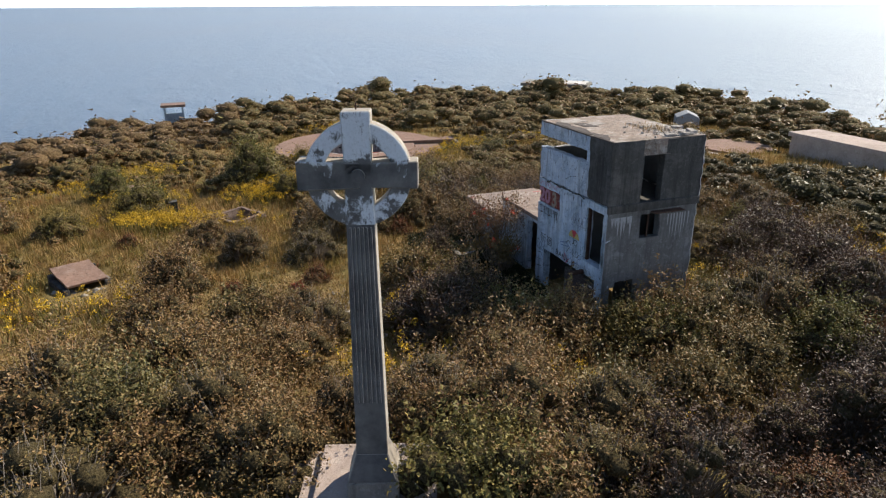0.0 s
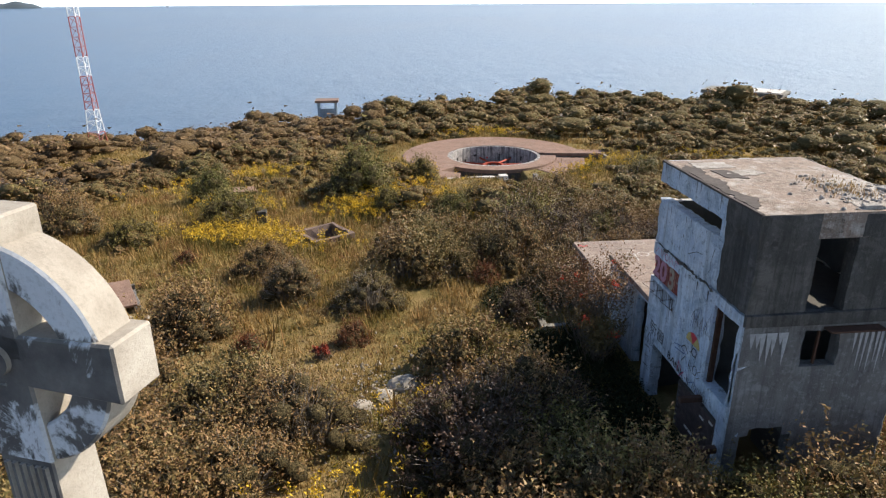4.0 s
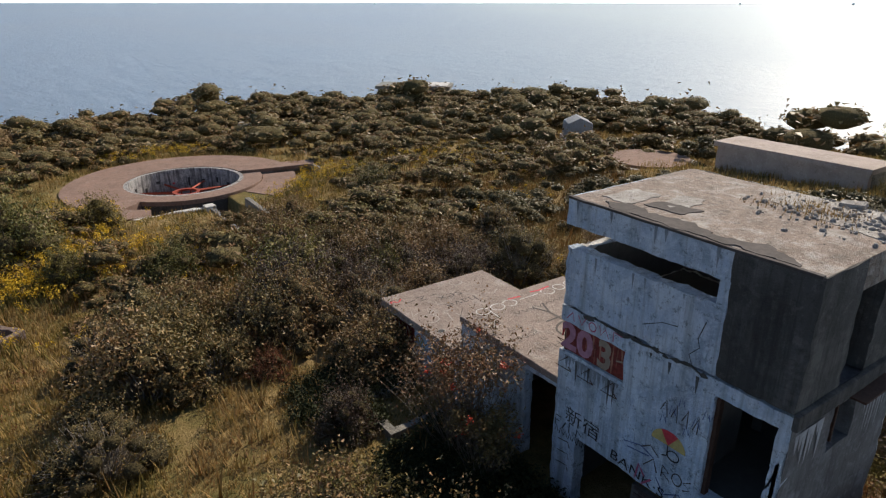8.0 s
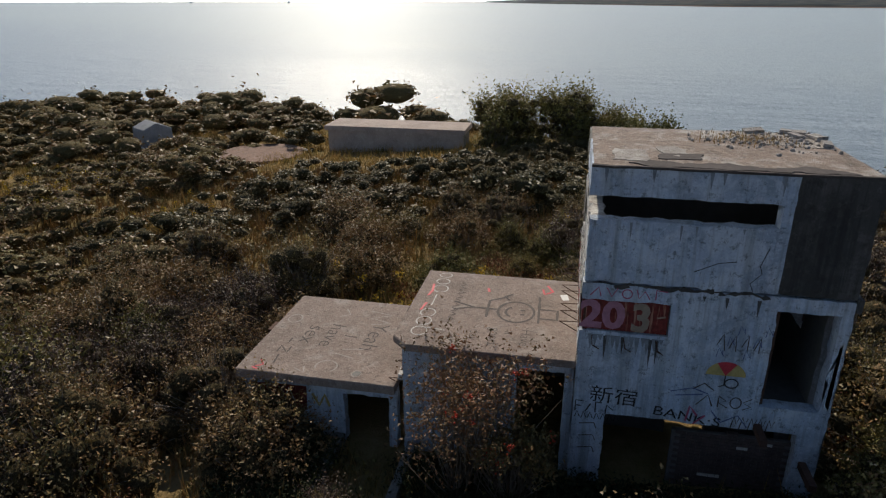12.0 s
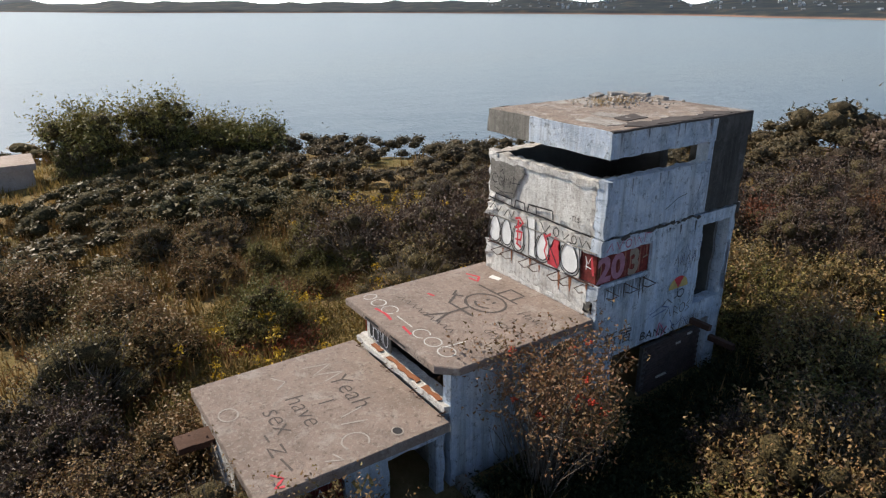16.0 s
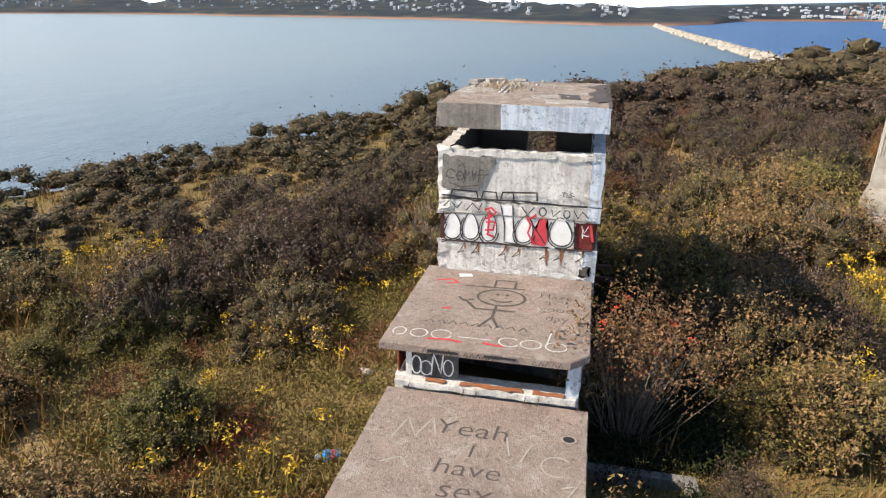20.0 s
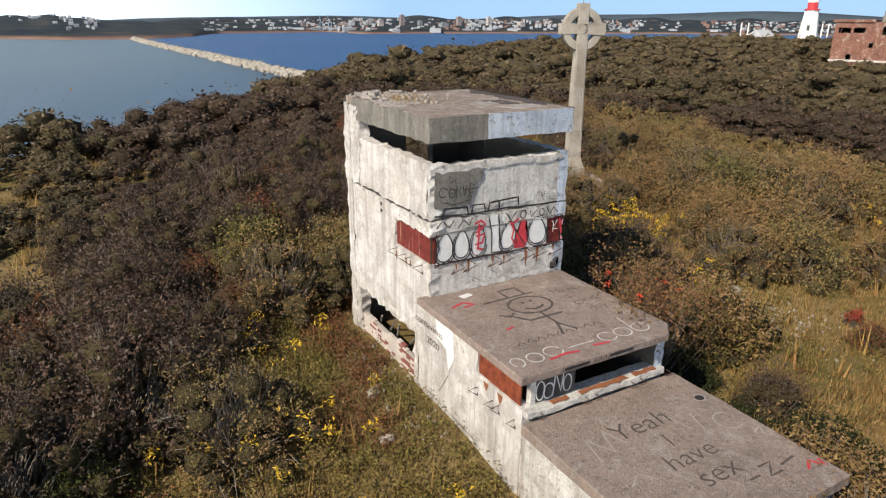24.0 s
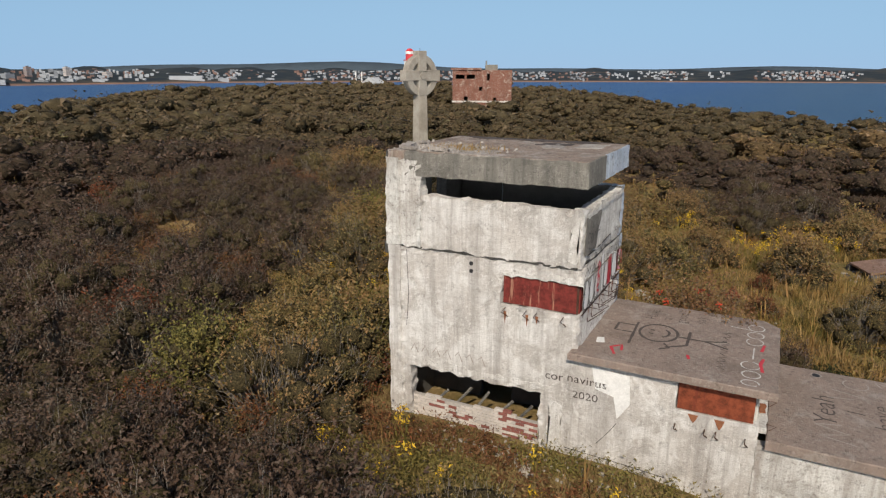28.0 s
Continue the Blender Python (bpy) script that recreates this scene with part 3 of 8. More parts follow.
TOP_2 = Face((0, 0, 2.55), (-1, 0, 0), (0, -1, 0), 0.005)


def stroke_bm(face, lines, width, lift=0.0, bm=None):
    """Painted lines on a face, with a round hand's uneven width."""
    bm = bm or bmesh.new()
    for n, line in enumerate(lines):
        pts = [Vector(p) for p in line]
        fine = []
        for p, q in zip(pts, pts[1:]):
            k = max(1, int((q - p).length / 0.12))
            fine += [p.lerp(q, i / k) for i in range(k)]
        fine.append(pts[-1])
        rows = []
        for i, p in enumerate(fine):
            d = (fine[min(i + 1, len(fine) - 1)] - fine[max(i - 1, 0)])
            d = d.normalized() if d.length > 1e-6 else Vector((1, 0))
            s = Vector((-d.y, d.x)) * width * 0.5 * (0.8 + 0.4 * noise.noise(Vector((p.x * 6, p.y * 6, n))))
            rows.append((bm.verts.new(face.at(p.x + s.x, p.y + s.y, lift + 0.0004 * n)), bm.verts.new(face.at(p.x - s.x, p.y - s.y, lift + 0.0004 * n))))
        for a, b in zip(rows, rows[1:]):
            bm.faces.new((a[0], b[0], b[1], a[1]))
    return bm


def arc(cx, cy, rx, ry, a0=0, a1=360, n=18):
    return [(cx + rx * math.cos(radians(a0 + (a1 - a0) * k / n)), cy + ry * math.sin(radians(a0 + (a1 - a0) * k / n))) for k in range(n + 1)]


def blob_bm(face, outline, lift=0.0):
    bm = bmesh.new()
    bm.faces.new([bm.verts.new(face.at(a, b, lift)) for a, b in outline])
    bmesh.ops.triangulate(bm, faces=bm.faces)
    return bm


def lettering(owner, name, text, face, a, b, size, mat, tilt=0.0, shear=0.0, lift=0.0, wide=1.0, bold=0.0, label=""):
    """Words painted on a face; a, b: where the first letter's foot stands."""
    cu = bpy.data.curves.new("letters", "FONT")
    cu.body, cu.size, cu.shear, cu.offset, cu.resolution_u = text, size, shear, bold, 3
    ob = bpy.data.objects.new("letters", cu)
    scene.collection.objects.link(ob)
    me = bpy.data.meshes.new_from_object(ob)
    bpy.data.objects.remove(ob)
    bpy.data.curves.remove(cu)
    c, s = math.cos(radians(tilt)), math.sin(radians(tilt))
    for v in me.vertices:
        x, y = v.co.x * wide, v.co.y
        w = 0.02 * size * noise.noise(Vector((x * 7, y * 7, 1)))
        v.co = face.at(a + x * c - y * s + w, b + x * s + y * c + w, lift)
    me.name = name
    ob = link_mesh(name, me, mat, owner, label)
    ob.matrix_parent_inverse = Matrix.Translation(owner.location).inverted()
    return ob


tower = empty("observation_tower", (15.7, 21.2, 0.6), "derelict whitewashed concrete observation tower with cracked flat roof", "watchtower")
T = lambda name, bm, mat, label="": owned(tower, name, bm, mat, label)
FINE = dict(step=0.12, rough=0.014)
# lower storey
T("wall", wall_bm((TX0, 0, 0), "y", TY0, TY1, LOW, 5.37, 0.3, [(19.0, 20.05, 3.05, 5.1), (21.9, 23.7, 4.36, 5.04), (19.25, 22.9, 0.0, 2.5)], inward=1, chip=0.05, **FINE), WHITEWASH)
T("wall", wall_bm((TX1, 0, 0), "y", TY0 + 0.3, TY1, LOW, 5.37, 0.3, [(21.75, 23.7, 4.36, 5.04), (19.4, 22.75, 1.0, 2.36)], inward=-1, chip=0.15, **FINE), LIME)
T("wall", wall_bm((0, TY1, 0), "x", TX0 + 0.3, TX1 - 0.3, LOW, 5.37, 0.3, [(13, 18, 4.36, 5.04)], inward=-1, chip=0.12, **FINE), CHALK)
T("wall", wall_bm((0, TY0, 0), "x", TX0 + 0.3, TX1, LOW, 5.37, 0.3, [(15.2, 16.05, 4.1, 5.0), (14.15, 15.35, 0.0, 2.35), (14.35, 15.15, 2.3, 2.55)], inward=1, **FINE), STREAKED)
T("wall_render", wall_bm((TX1 + 0.03, 0, 0), "y", TY0 + 0.004, TY0 + 0.33, LOW, 5.4, 0.03, inward=-1, chip=0.05, **FINE), LIME)
T("wall_render", wall_bm((TX1 + 0.06, 0, 0), "y", TY0 - 0.01, TY0 + 0.33, 5.42, 7.5, 0.035, inward=-1, chip=0.09, **FINE), CHALK)
T("wall_render", box_bm(TX0 + 0.012, TX0 + 0.31, TY0 - 0.014, TY0 - 0.003, LOW, 5.18), STREAKED)
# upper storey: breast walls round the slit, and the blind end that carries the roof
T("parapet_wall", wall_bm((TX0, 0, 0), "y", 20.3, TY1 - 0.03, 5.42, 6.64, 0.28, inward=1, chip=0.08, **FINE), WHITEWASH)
T("parapet_wall", wall_bm((TX1, 0, 0), "y", 19.7, TY1 - 0.03, 5.42, 6.64, 0.28, inward=-1, chip=0.13, **FINE), LIME)
T("parapet_wall", wall_bm((0, TY1 - 0.03, 0), "x", TX0 + 0.28, TX1 - 0.28, 5.42, 6.60, 0.28, inward=-1, chip=0.13, **FINE), CHALK)
T("end_wall", wall_bm((TX0, 0, 0), "y", TY0, 20.12, 5.42, 7.1, 0.3, inward=1, **FINE), DARK_GREY)
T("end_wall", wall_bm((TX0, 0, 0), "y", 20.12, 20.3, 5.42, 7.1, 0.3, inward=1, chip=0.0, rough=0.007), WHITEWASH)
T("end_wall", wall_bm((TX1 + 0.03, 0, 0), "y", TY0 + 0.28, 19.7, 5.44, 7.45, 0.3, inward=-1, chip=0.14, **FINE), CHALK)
T("end_wall", wall_bm((0, TY0, 0), "x", TX0 + 0.3, TX1 + 0.02, 5.42, 7.1, 0.3, [(15.1, 15.95, 5.3, 7.2)], inward=1, **FINE), DARK_GREY)
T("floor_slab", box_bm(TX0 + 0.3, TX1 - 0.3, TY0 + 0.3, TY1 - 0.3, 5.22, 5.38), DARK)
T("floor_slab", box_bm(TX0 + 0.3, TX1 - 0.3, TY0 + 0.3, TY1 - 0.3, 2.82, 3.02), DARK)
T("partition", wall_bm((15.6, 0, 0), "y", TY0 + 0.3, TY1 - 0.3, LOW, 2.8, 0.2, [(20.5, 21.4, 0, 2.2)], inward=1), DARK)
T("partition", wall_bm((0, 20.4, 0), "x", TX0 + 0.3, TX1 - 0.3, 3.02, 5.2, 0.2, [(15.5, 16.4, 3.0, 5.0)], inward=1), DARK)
T("ledge", box_bm(TX0 - 0.04, TX1 + 0.02, TY0 - 0.10, TY0 - 0.002, 5.18, 5.46, 0.02, cuts=3, wear=0.02), DARK_GREY)
# the roof: a slab with faced edges
T("roof_slab", box_bm(TX0 + 0.02, TX1 - 0.02, TY0, TY1 - 0.02, 7.1, ROOF, 0.01), ROOFTOP)
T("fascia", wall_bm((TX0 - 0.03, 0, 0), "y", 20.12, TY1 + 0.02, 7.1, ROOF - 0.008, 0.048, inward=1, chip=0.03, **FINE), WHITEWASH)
T("fascia", wall_bm((TX0 - 0.03, 0, 0), "y", TY0 - 0.02, 20.12, 7.1, ROOF - 0.008, 0.048, inward=1, chip=0.03, **FINE), DARK_GREY)
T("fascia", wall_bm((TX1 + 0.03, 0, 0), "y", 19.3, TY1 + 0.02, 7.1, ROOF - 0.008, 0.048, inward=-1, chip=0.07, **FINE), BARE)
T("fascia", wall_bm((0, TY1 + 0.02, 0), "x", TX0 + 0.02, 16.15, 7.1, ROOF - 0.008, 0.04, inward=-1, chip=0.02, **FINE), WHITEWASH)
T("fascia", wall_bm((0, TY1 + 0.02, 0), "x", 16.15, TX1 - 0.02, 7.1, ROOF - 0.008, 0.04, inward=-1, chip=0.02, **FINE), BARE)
T("fascia", wall_bm((0, TY0 - 0.02, 0), "x", TX0 + 0.02, 15.05, 7.1, ROOF - 0.008, 0.04, inward=1, chip=0.02, **FINE), DARK_GREY)
T("fascia", wall_bm((0, TY0 - 0.02, 0), "x", 16.0, TX1 + 0.02, 7.1, ROOF - 0.03, 0.04, inward=1, chip=0.05, **FINE), DARK_GREY)


def ragged_sheet(outline, z, mat, name, lift=0.02, seed=0):
    """A torn sheet lying on a roof; outline as (x, y)."""
    bm = bmesh.new()
    pts = []
    for (ax, ay), (bx, by) in zip(outline, outline[1:] + outline[:1]):
        k = max(2, int(math.hypot(bx - ax, by - ay) / 0.09))
        for i in range(k):
            p = Vector((ax + (bx - ax) * i / k, ay + (by - ay) * i / k, seed))
            w = noise.noise_vector(p * 5.5) * 0.11
            pts.append((p.x + w.x, p.y + w.y))
    top = [bm.verts.new((x, y, z + lift + 0.006 * noise.noise(Vector((x * 9, y * 9, 0))))) for x, y in pts]
    low = [bm.verts.new((x, y, z - 0.01)) for x, y in pts]
    bm.faces.new(top)
    for k in range(len(pts)):
        bm.faces.new((top[k], low[k], low[(k + 1) % len(pts)], top[(k + 1) % len(pts)]))
    bmesh.ops.triangulate(bm, faces=[f for f in bm.faces if len(f.verts) > 4])
    return T(name, bm, mat)


SCREED = concrete("worn_screed", (0.36, 0.325, 0.295), (0.2, 0.17, 0.15), 0.5, (0.48, 0.45, 0.425), 0.55, 1.6, 1.0)
ragged_sheet([(13.84, 19.2), (14.02, 19.3), (14.28, 19.9), (14.05, 20.6), (14.3, 21.3), (14.12, 22.0), (14.3, 22.5), (14.05, 22.9), (13.84, 22.6)], ROOF, FELT, "felt_strip")
ragged_sheet([(14.5, 21.6), (15.0, 21.5), (14.9, 22.3), (14.5, 22.4)], ROOF, FELT, "felt_patch", 0.016, 5)
ragged_sheet([(15.9, 18.95), (17.5, 18.95), (17.5, 21.2), (16.6, 21.3), (16.2, 20.0)], ROOF, SCREED, "plaster_sheet", 0.010, 13)
rng = np.random.default_rng(21)
c = np.c_[rng.normal(16.8, 0.6, 300).clip(15.0, 17.5), rng.normal(19.7, 0.8, 300).clip(18.95, 22.0), np.full(300, ROOF + 0.015)]
v, f = boulder_arrays(rng, 300, c, 0.012 + 0.06 * rng.random(300) ** 3)
tagged(from_arrays("roof_rubble", v, f, SCREED), "crumbled pale concrete rubble on the tower's roof", "rubble", kind="stuff")

T("roof_edge_strip", box_bm(TX0 - 0.05, TX0 + 0.03, TY0 + 0.02, TY1 + 0.01, ROOF - 0.035, ROOF + 0.012, 0.006, cuts=24, wear=0.012), FELT, "black bitumen strip along the roof's edge")
ragged_sheet([(14.2, 22.5), (15.3, 22.6), (15.2, 23.1), (14.3, 23.2)], ROOF, SCREED, "plaster_sheet", 0.012, 17)
ragged_sheet([(14.6, 21.7), (15.7, 21.9), (15.5, 22.3), (14.8, 22.2)], ROOF, SCREED, "plaster_sheet", 0.014, 23)
for k, (x, y, w, d, turn) in enumerate(((16.9, 18.98, 0.5, 0.22, 12), (17.4, 19.3, 0.24, 0.5, -20), (16.2, 19.0, 0.35, 0.18, -8), (17.42, 20.1, 0.2, 0.42, 8), (17.0, 19.35, 0.3, 0.2, 40))):
    bm = box_bm(-w / 2, w / 2, -d / 2, d / 2, -0.03, 0.05, 0.012, cuts=2, wear=0.03)
    bm.transform(pose(x, y, ROOF + 0.05, 6 * (k % 3 - 1), 5 - 3 * k, turn))
    T("broken_slab", bm, SCREED)

# steel shutters in the lower slit
T("shutter", box_bm(TX0 + 0.05, TX0 + 0.08, 21.92, TY1 - 0.1, 4.38, 5.02, 0.004), RUST, "dark red steel shutter")
T("shutter", box_bm(TX1 - 0.08, TX1 - 0.05, 21.78, TY1 - 0.1, 4.38, 5.02, 0.004), RUST, "dark red steel shutter with rust runs")
for k, (a, b) in enumerate(((13.92, 14.5), (14.52, 15.2), (15.22, 15.9), (15.92, 16.6), (16.62, 17.5))):
    T("shutter", box_bm(a, b, TY1 - 0.07 - 0.004 * (k % 2), TY1 - 0.03, 4.38, 5.02, 0.004), RUST)
T("corner_post", box_bm(TX0 + 0.06, TX0 + 0.14, TY1 - 0.14, TY1 - 0.06, 4.3, 5.1), IRON)
T("corner_post", box_bm(TX1 - 0.14, TX1 - 0.06, TY1 - 0.14, TY1 - 0.06, 4.3, 5.1), IRON)
T("shutter_rail", rod_bm([(TX0 + 0.1, TY1 + 0.02, 5.08), (TX1 - 0.1, TY1 + 0.02, 5.08)], 0.018), BARE)
T("shutter_rail", rod_bm([(TX0 + 0.1, TY1 + 0.02, 4.36), (TX1 - 0.1, TY1 + 0.02, 4.36)], 0.016), IRON)


def hook(owner, base, out, along, size=0.17):
    """A bent iron bar that sticks out of the wall in a triangle."""
    b, o, a = Vector(base), Vector(out), Vector(along)
    pts = [b, b + o * size * 1.5 + Vector((0, 0, -0.02)), b + o * size * 0.2 + a * size * 0.7 + Vector((0, 0, -size * 1.1)), b + a * size * 0.1 + Vector((0, 0, -size * 0.9))]
    owned(owner, "iron_hook", rod_bm(pts, 0.011, 5), IRON)


for y in (21.85, 22.35, 22.6, 23.2):
    hook(tower, (TX1, y, 4.28), (1, 0, 0), (0, 0.6, 0))
for y in (22.1, 22.7, 23.3):
    hook(tower, (TX0, y, 4.26), (-1, 0, 0), (0, -0.9, 0), 0.24)
for x in (14.12, 14.61, 14.95, 15.6, 15.92, 16.59, 16.92):
    hook(tower, (x, TY1, 4.36), (0, 1, 0), (0.9, 0, 0), 0.26)


GREY_RUN = plain("grey_wash_run", (0.24, 0.26, 0.29), 0.95, 0.35, 9, bump=0)
PALE_RUN = plain("pale_lime_run", (0.33, 0.33, 0.34), 0.95, 0.35, 9, bump=0)


def runs(owner, face, spots, top, length, width, mat=STAIN):
    """Rust that has run down below irons."""
    for a in spots:
        n = random.uniform(0.3, 1.25) * length
        out = [(a - width / 2, top), (a + width / 2, top), (a + width * 0.35, top - n * 0.5), (a + width * 0.08, top - n), (a - width * 0.2, top - n * 0.6)]
        owned(owner, "rust_run", blob_bm(face, out), mat)


runs(tower, EAST, (21.85, 22.37, 22.6), 4.2, 0.28, 0.07)
runs(tower, NORTH, (-14.12, -15.6, -15.92, -16.59, -16.92), 4.34, 0.34, 0.07)
runs(tower, NORTH, (-14.61, -14.95), 4.36, 0.6, 0.11)

def ragged_bm(face, outline, lift=0.0, seed=0.0, rough=0.10, thick=0.012):
    """A flake of plaster with a broken outline that stands a little proud."""
    pts = []
    for (ax, ay), (bx, by) in zip(outline, outline[1:] + outline[:1]):
        k = max(2, int(math.hypot(bx - ax, by - ay) / 0.07))
        for i in range(k):
            p = Vector((ax + (bx - ax) * i / k, ay + (by - ay) * i / k, seed))
            w = noise.noise_vector(p * 4.5) * rough + noise.noise_vector(p * 13) * rough * 0.4
            pts.append((p.x + w.x, p.y + w.y))
    bm = bmesh.new()
    top = [bm.verts.new(face.at(a, b, lift)) for a, b in pts]
    low = [bm.verts.new(face.at(a, b, lift - thick)) for a, b in pts]
    bm.faces.new(top)
    for k in range(len(pts)):
        bm.faces.new((top[k], low[k], low[(k + 1) % len(pts)], top[(k + 1) % len(pts)]))
    bmesh.ops.triangulate(bm, faces=[f for f in bm.faces if len(f.verts) > 4])
    return bm


WORN_BARE = concrete("worn_bare_concrete", (0.20, 0.185, 0.165), (0.10, 0.095, 0.09), 0.6, (0.30, 0.28, 0.255), 0.6, 1.6, 0.9)
# graffiti on the north face, which looks down on the annex roofs
def drop(cx, cz, w, h, lean=0.0):
    """The outline of a tall balloon letter, narrower above."""
    return [(cx + lean * math.sin(a) * h + w * math.cos(a) * (1 - 0.28 * math.sin(a)), cz + h * math.sin(a)) for a in (2 * math.pi * k / 20 for k in range(21))]


T("graffiti", ragged_bm(NORTH, [(-17.42, 4.36), (-16.4, 4.38), (-15.3, 4.36), (-14.35, 4.4), (-14.35, 5.0), (-15.0, 5.12), (-16.0, 5.06), (-17.0, 5.12), (-17.45, 5.0)], 0.002, 5, 0.05), FAINT_WHITE)
BALLOONS = [(-17.23, 4.74, 0.21, 0.33, 0.04), (-16.79, 4.76, 0.19, 0.33, 0.0), (-16.34, 4.78, 0.18, 0.36, 0.05), (-15.50, 4.78, 0.20, 0.34, 0.1), (-14.66, 4.78, 0.25, 0.35, -0.08)]
for n, b in enumerate(BALLOONS):
    T("graffiti", blob_bm(NORTH, drop(*b)[:-1], 0.005 + 0.001 * n), CHALK_PAINT)
T("graffiti", blob_bm(NORTH, [(-16.05, 5.32), (-15.82, 5.34), (-15.78, 4.8), (-15.70, 4.42), (-15.95, 4.44), (-16.0, 4.9)], 0.011), CHALK_PAINT)
T("graffiti", blob_bm(NORTH, [(-15.33, 4.42), (-15.0, 4.4), (-14.92, 4.62), (-15.02, 4.9), (-14.98, 5.1), (-15.14, 5.12), (-15.2, 4.85), (-15.28, 4.8)], 0.013), RED_PAINT)
outline = [drop(*b) for b in BALLOONS] + [drop(cx, cz - 0.01, w + 0.05, h + 0.05, lean)[8:20] for cx, cz, w, h, lean in BALLOONS]
outline += [[(-16.08, 5.34), (-15.98, 4.9), (-15.97, 4.42), (-15.68, 4.4)], [(-15.80, 5.35), (-15.76, 4.8), (-15.66, 4.45)], [(-15.34, 4.95), (-15.0, 4.45)], [(-14.38, 5.1), (-14.3, 4.45)], [(-17.5, 4.4), (-17.38, 4.75), (-17.46, 5.1)]]
outline += [[(-17.5, 4.3), (-17.2, 4.42), (-16.8, 4.36), (-16.2, 4.40), (-15.6, 4.34), (-15.0, 4.38), (-14.4, 4.34), (-14.0, 4.36)]]
outline += [[(-17.45, 5.22), (-17.3, 5.38), (-17.12, 5.2), (-17.0, 5.36)], [(-16.9, 5.16), (-16.75, 5.34), (-16.6, 5.18), (-16.52, 5.36)], [(-15.6, 5.34), (-15.45, 5.14), (-15.3, 5.34)], arc(-15.1, 5.24, 0.08, 0.10), [(-14.9, 5.32), (-14.86, 5.14), (-14.7, 5.3)], arc(-14.55, 5.22, 0.07, 0.09), [(-14.4, 5.32), (-14.3, 5.14), (-14.2, 5.3), (-14.06, 5.16)]]
T("graffiti", stroke_bm(NORTH, outline, 0.034, 0.016), INK)
T("graffiti", stroke_bm(NORTH, [[(-17.3, 5.40), (-17.24, 5.64), (-16.66, 5.62), (-16.62, 5.42)], [(-16.55, 5.42), (-16.5, 5.64), (-16.2, 5.63), (-16.16, 5.42)], [(-16.1, 5.42), (-16.05, 5.64), (-15.26, 5.68), (-15.24, 5.48)], [(-15.8, 5.63), (-15.78, 5.45)], [(-17.5, 5.50), (-16.5, 5.44), (-15.6, 5.46), (-14.8, 5.42), (-14.1, 5.42)]], 0.05, 0.004), INK)
T("graffiti", stroke_bm(NORTH, [[(-16.46, 5.2), (-16.3, 5.26), (-16.18, 5.16), (-16.3, 5.04), (-16.44, 4.98)], [(-16.42, 4.9), (-16.2, 4.92), (-16.24, 4.72), (-16.44, 4.7)], [(-16.4, 4.6), (-16.22, 4.55)], [(-16.34, 5.2), (-16.36, 4.6)], [(-15.46, 5.1), (-15.36, 4.9), (-15.42, 4.7), (-15.3, 4.5)], [(-15.4, 5.05), (-15.24, 5.16)], [(-14.0, 5.0), (-13.92, 4.6)]], 0.065, 0.036), RED_PAINT)
T("graffiti", stroke_bm(NORTH, [[(-14.2, 4.95), (-14.12, 4.8), (-14.04, 4.96)], [(-14.18, 4.74), (-14.02, 4.72)], [(-14.16, 4.9), (-14.16, 4.66)]], 0.026, 0.004), CHALK_PAINT)
lettering(tower, "graffiti", "-TLS-", NORTH, -14.75, 5.62, 0.16, INK)
T("graffiti", stroke_bm(NORTH, [arc(-17.28, 6.02, 0.10, 0.11, 20, 320), arc(-17.06, 5.98, 0.08, 0.10), [(-16.95, 5.86), (-16.95, 6.14), (-16.9, 5.95), (-16.84, 6.1)], [(-16.78, 6.12), (-16.74, 5.88), (-16.68, 6.12)], [(-16.62, 5.86), (-16.6, 6.16), (-16.5, 6.12)], [(-16.66, 6.02), (-16.38, 6.04)], [(-17.32, 5.80), (-17.0, 5.72), (-16.6, 5.78)], [(-17.1, 6.2), (-17.0, 6.28), (-16.96, 6.18)]], 0.024, 0.014), INK)
T("bare_patch", ragged_bm(NORTH, [(-17.47, 5.66), (-16.62, 5.68), (-16.5, 6.0), (-16.28, 6.2), (-16.2, 6.44), (-17.47, 6.44)], -0.002, 9, 0.07), WORN_BARE)

# graffiti on the west face
lettering(tower, "graffiti", "20", WEST, -23.56, 4.44, 0.78, PALE_ROSE, lift=-0.055, wide=1.08, bold=0.03)
lettering(tower, "graffiti", "3", WEST, -22.60, 4.42, 0.80, DULL_TAN, lift=-0.055, wide=0.95, bold=0.03)
T("graffiti", stroke_bm(WEST, [[(-22.12, 4.72), (-21.97, 4.76)]], 0.05, -0.055), DULL_TAN)
T("graffiti", stroke_bm(WEST, [[(-23.4, 5.12), (-23.25, 5.3), (-23.2, 5.12)], [(-23.1, 5.3), (-23.0, 5.12), (-22.9, 5.3)], arc(-22.72, 5.2, 0.09, 0.09), [(-22.55, 5.3), (-22.5, 5.12), (-22.4, 5.28), (-22.3, 5.12)], [(-22.2, 5.12), (-22.2, 5.32), (-22.0, 5.3)]], 0.03), PINK)
lettering(tower, "graffiti", "\u65b0\u5bbf", WEST, -23.25, 2.8, 0.42, INK, tilt=-2, wide=1.15)
lettering(tower, "graffiti", "BANK\u00b7S", WEST, -22.0, 2.62, 0.30, INK, tilt=-6, wide=1.3)
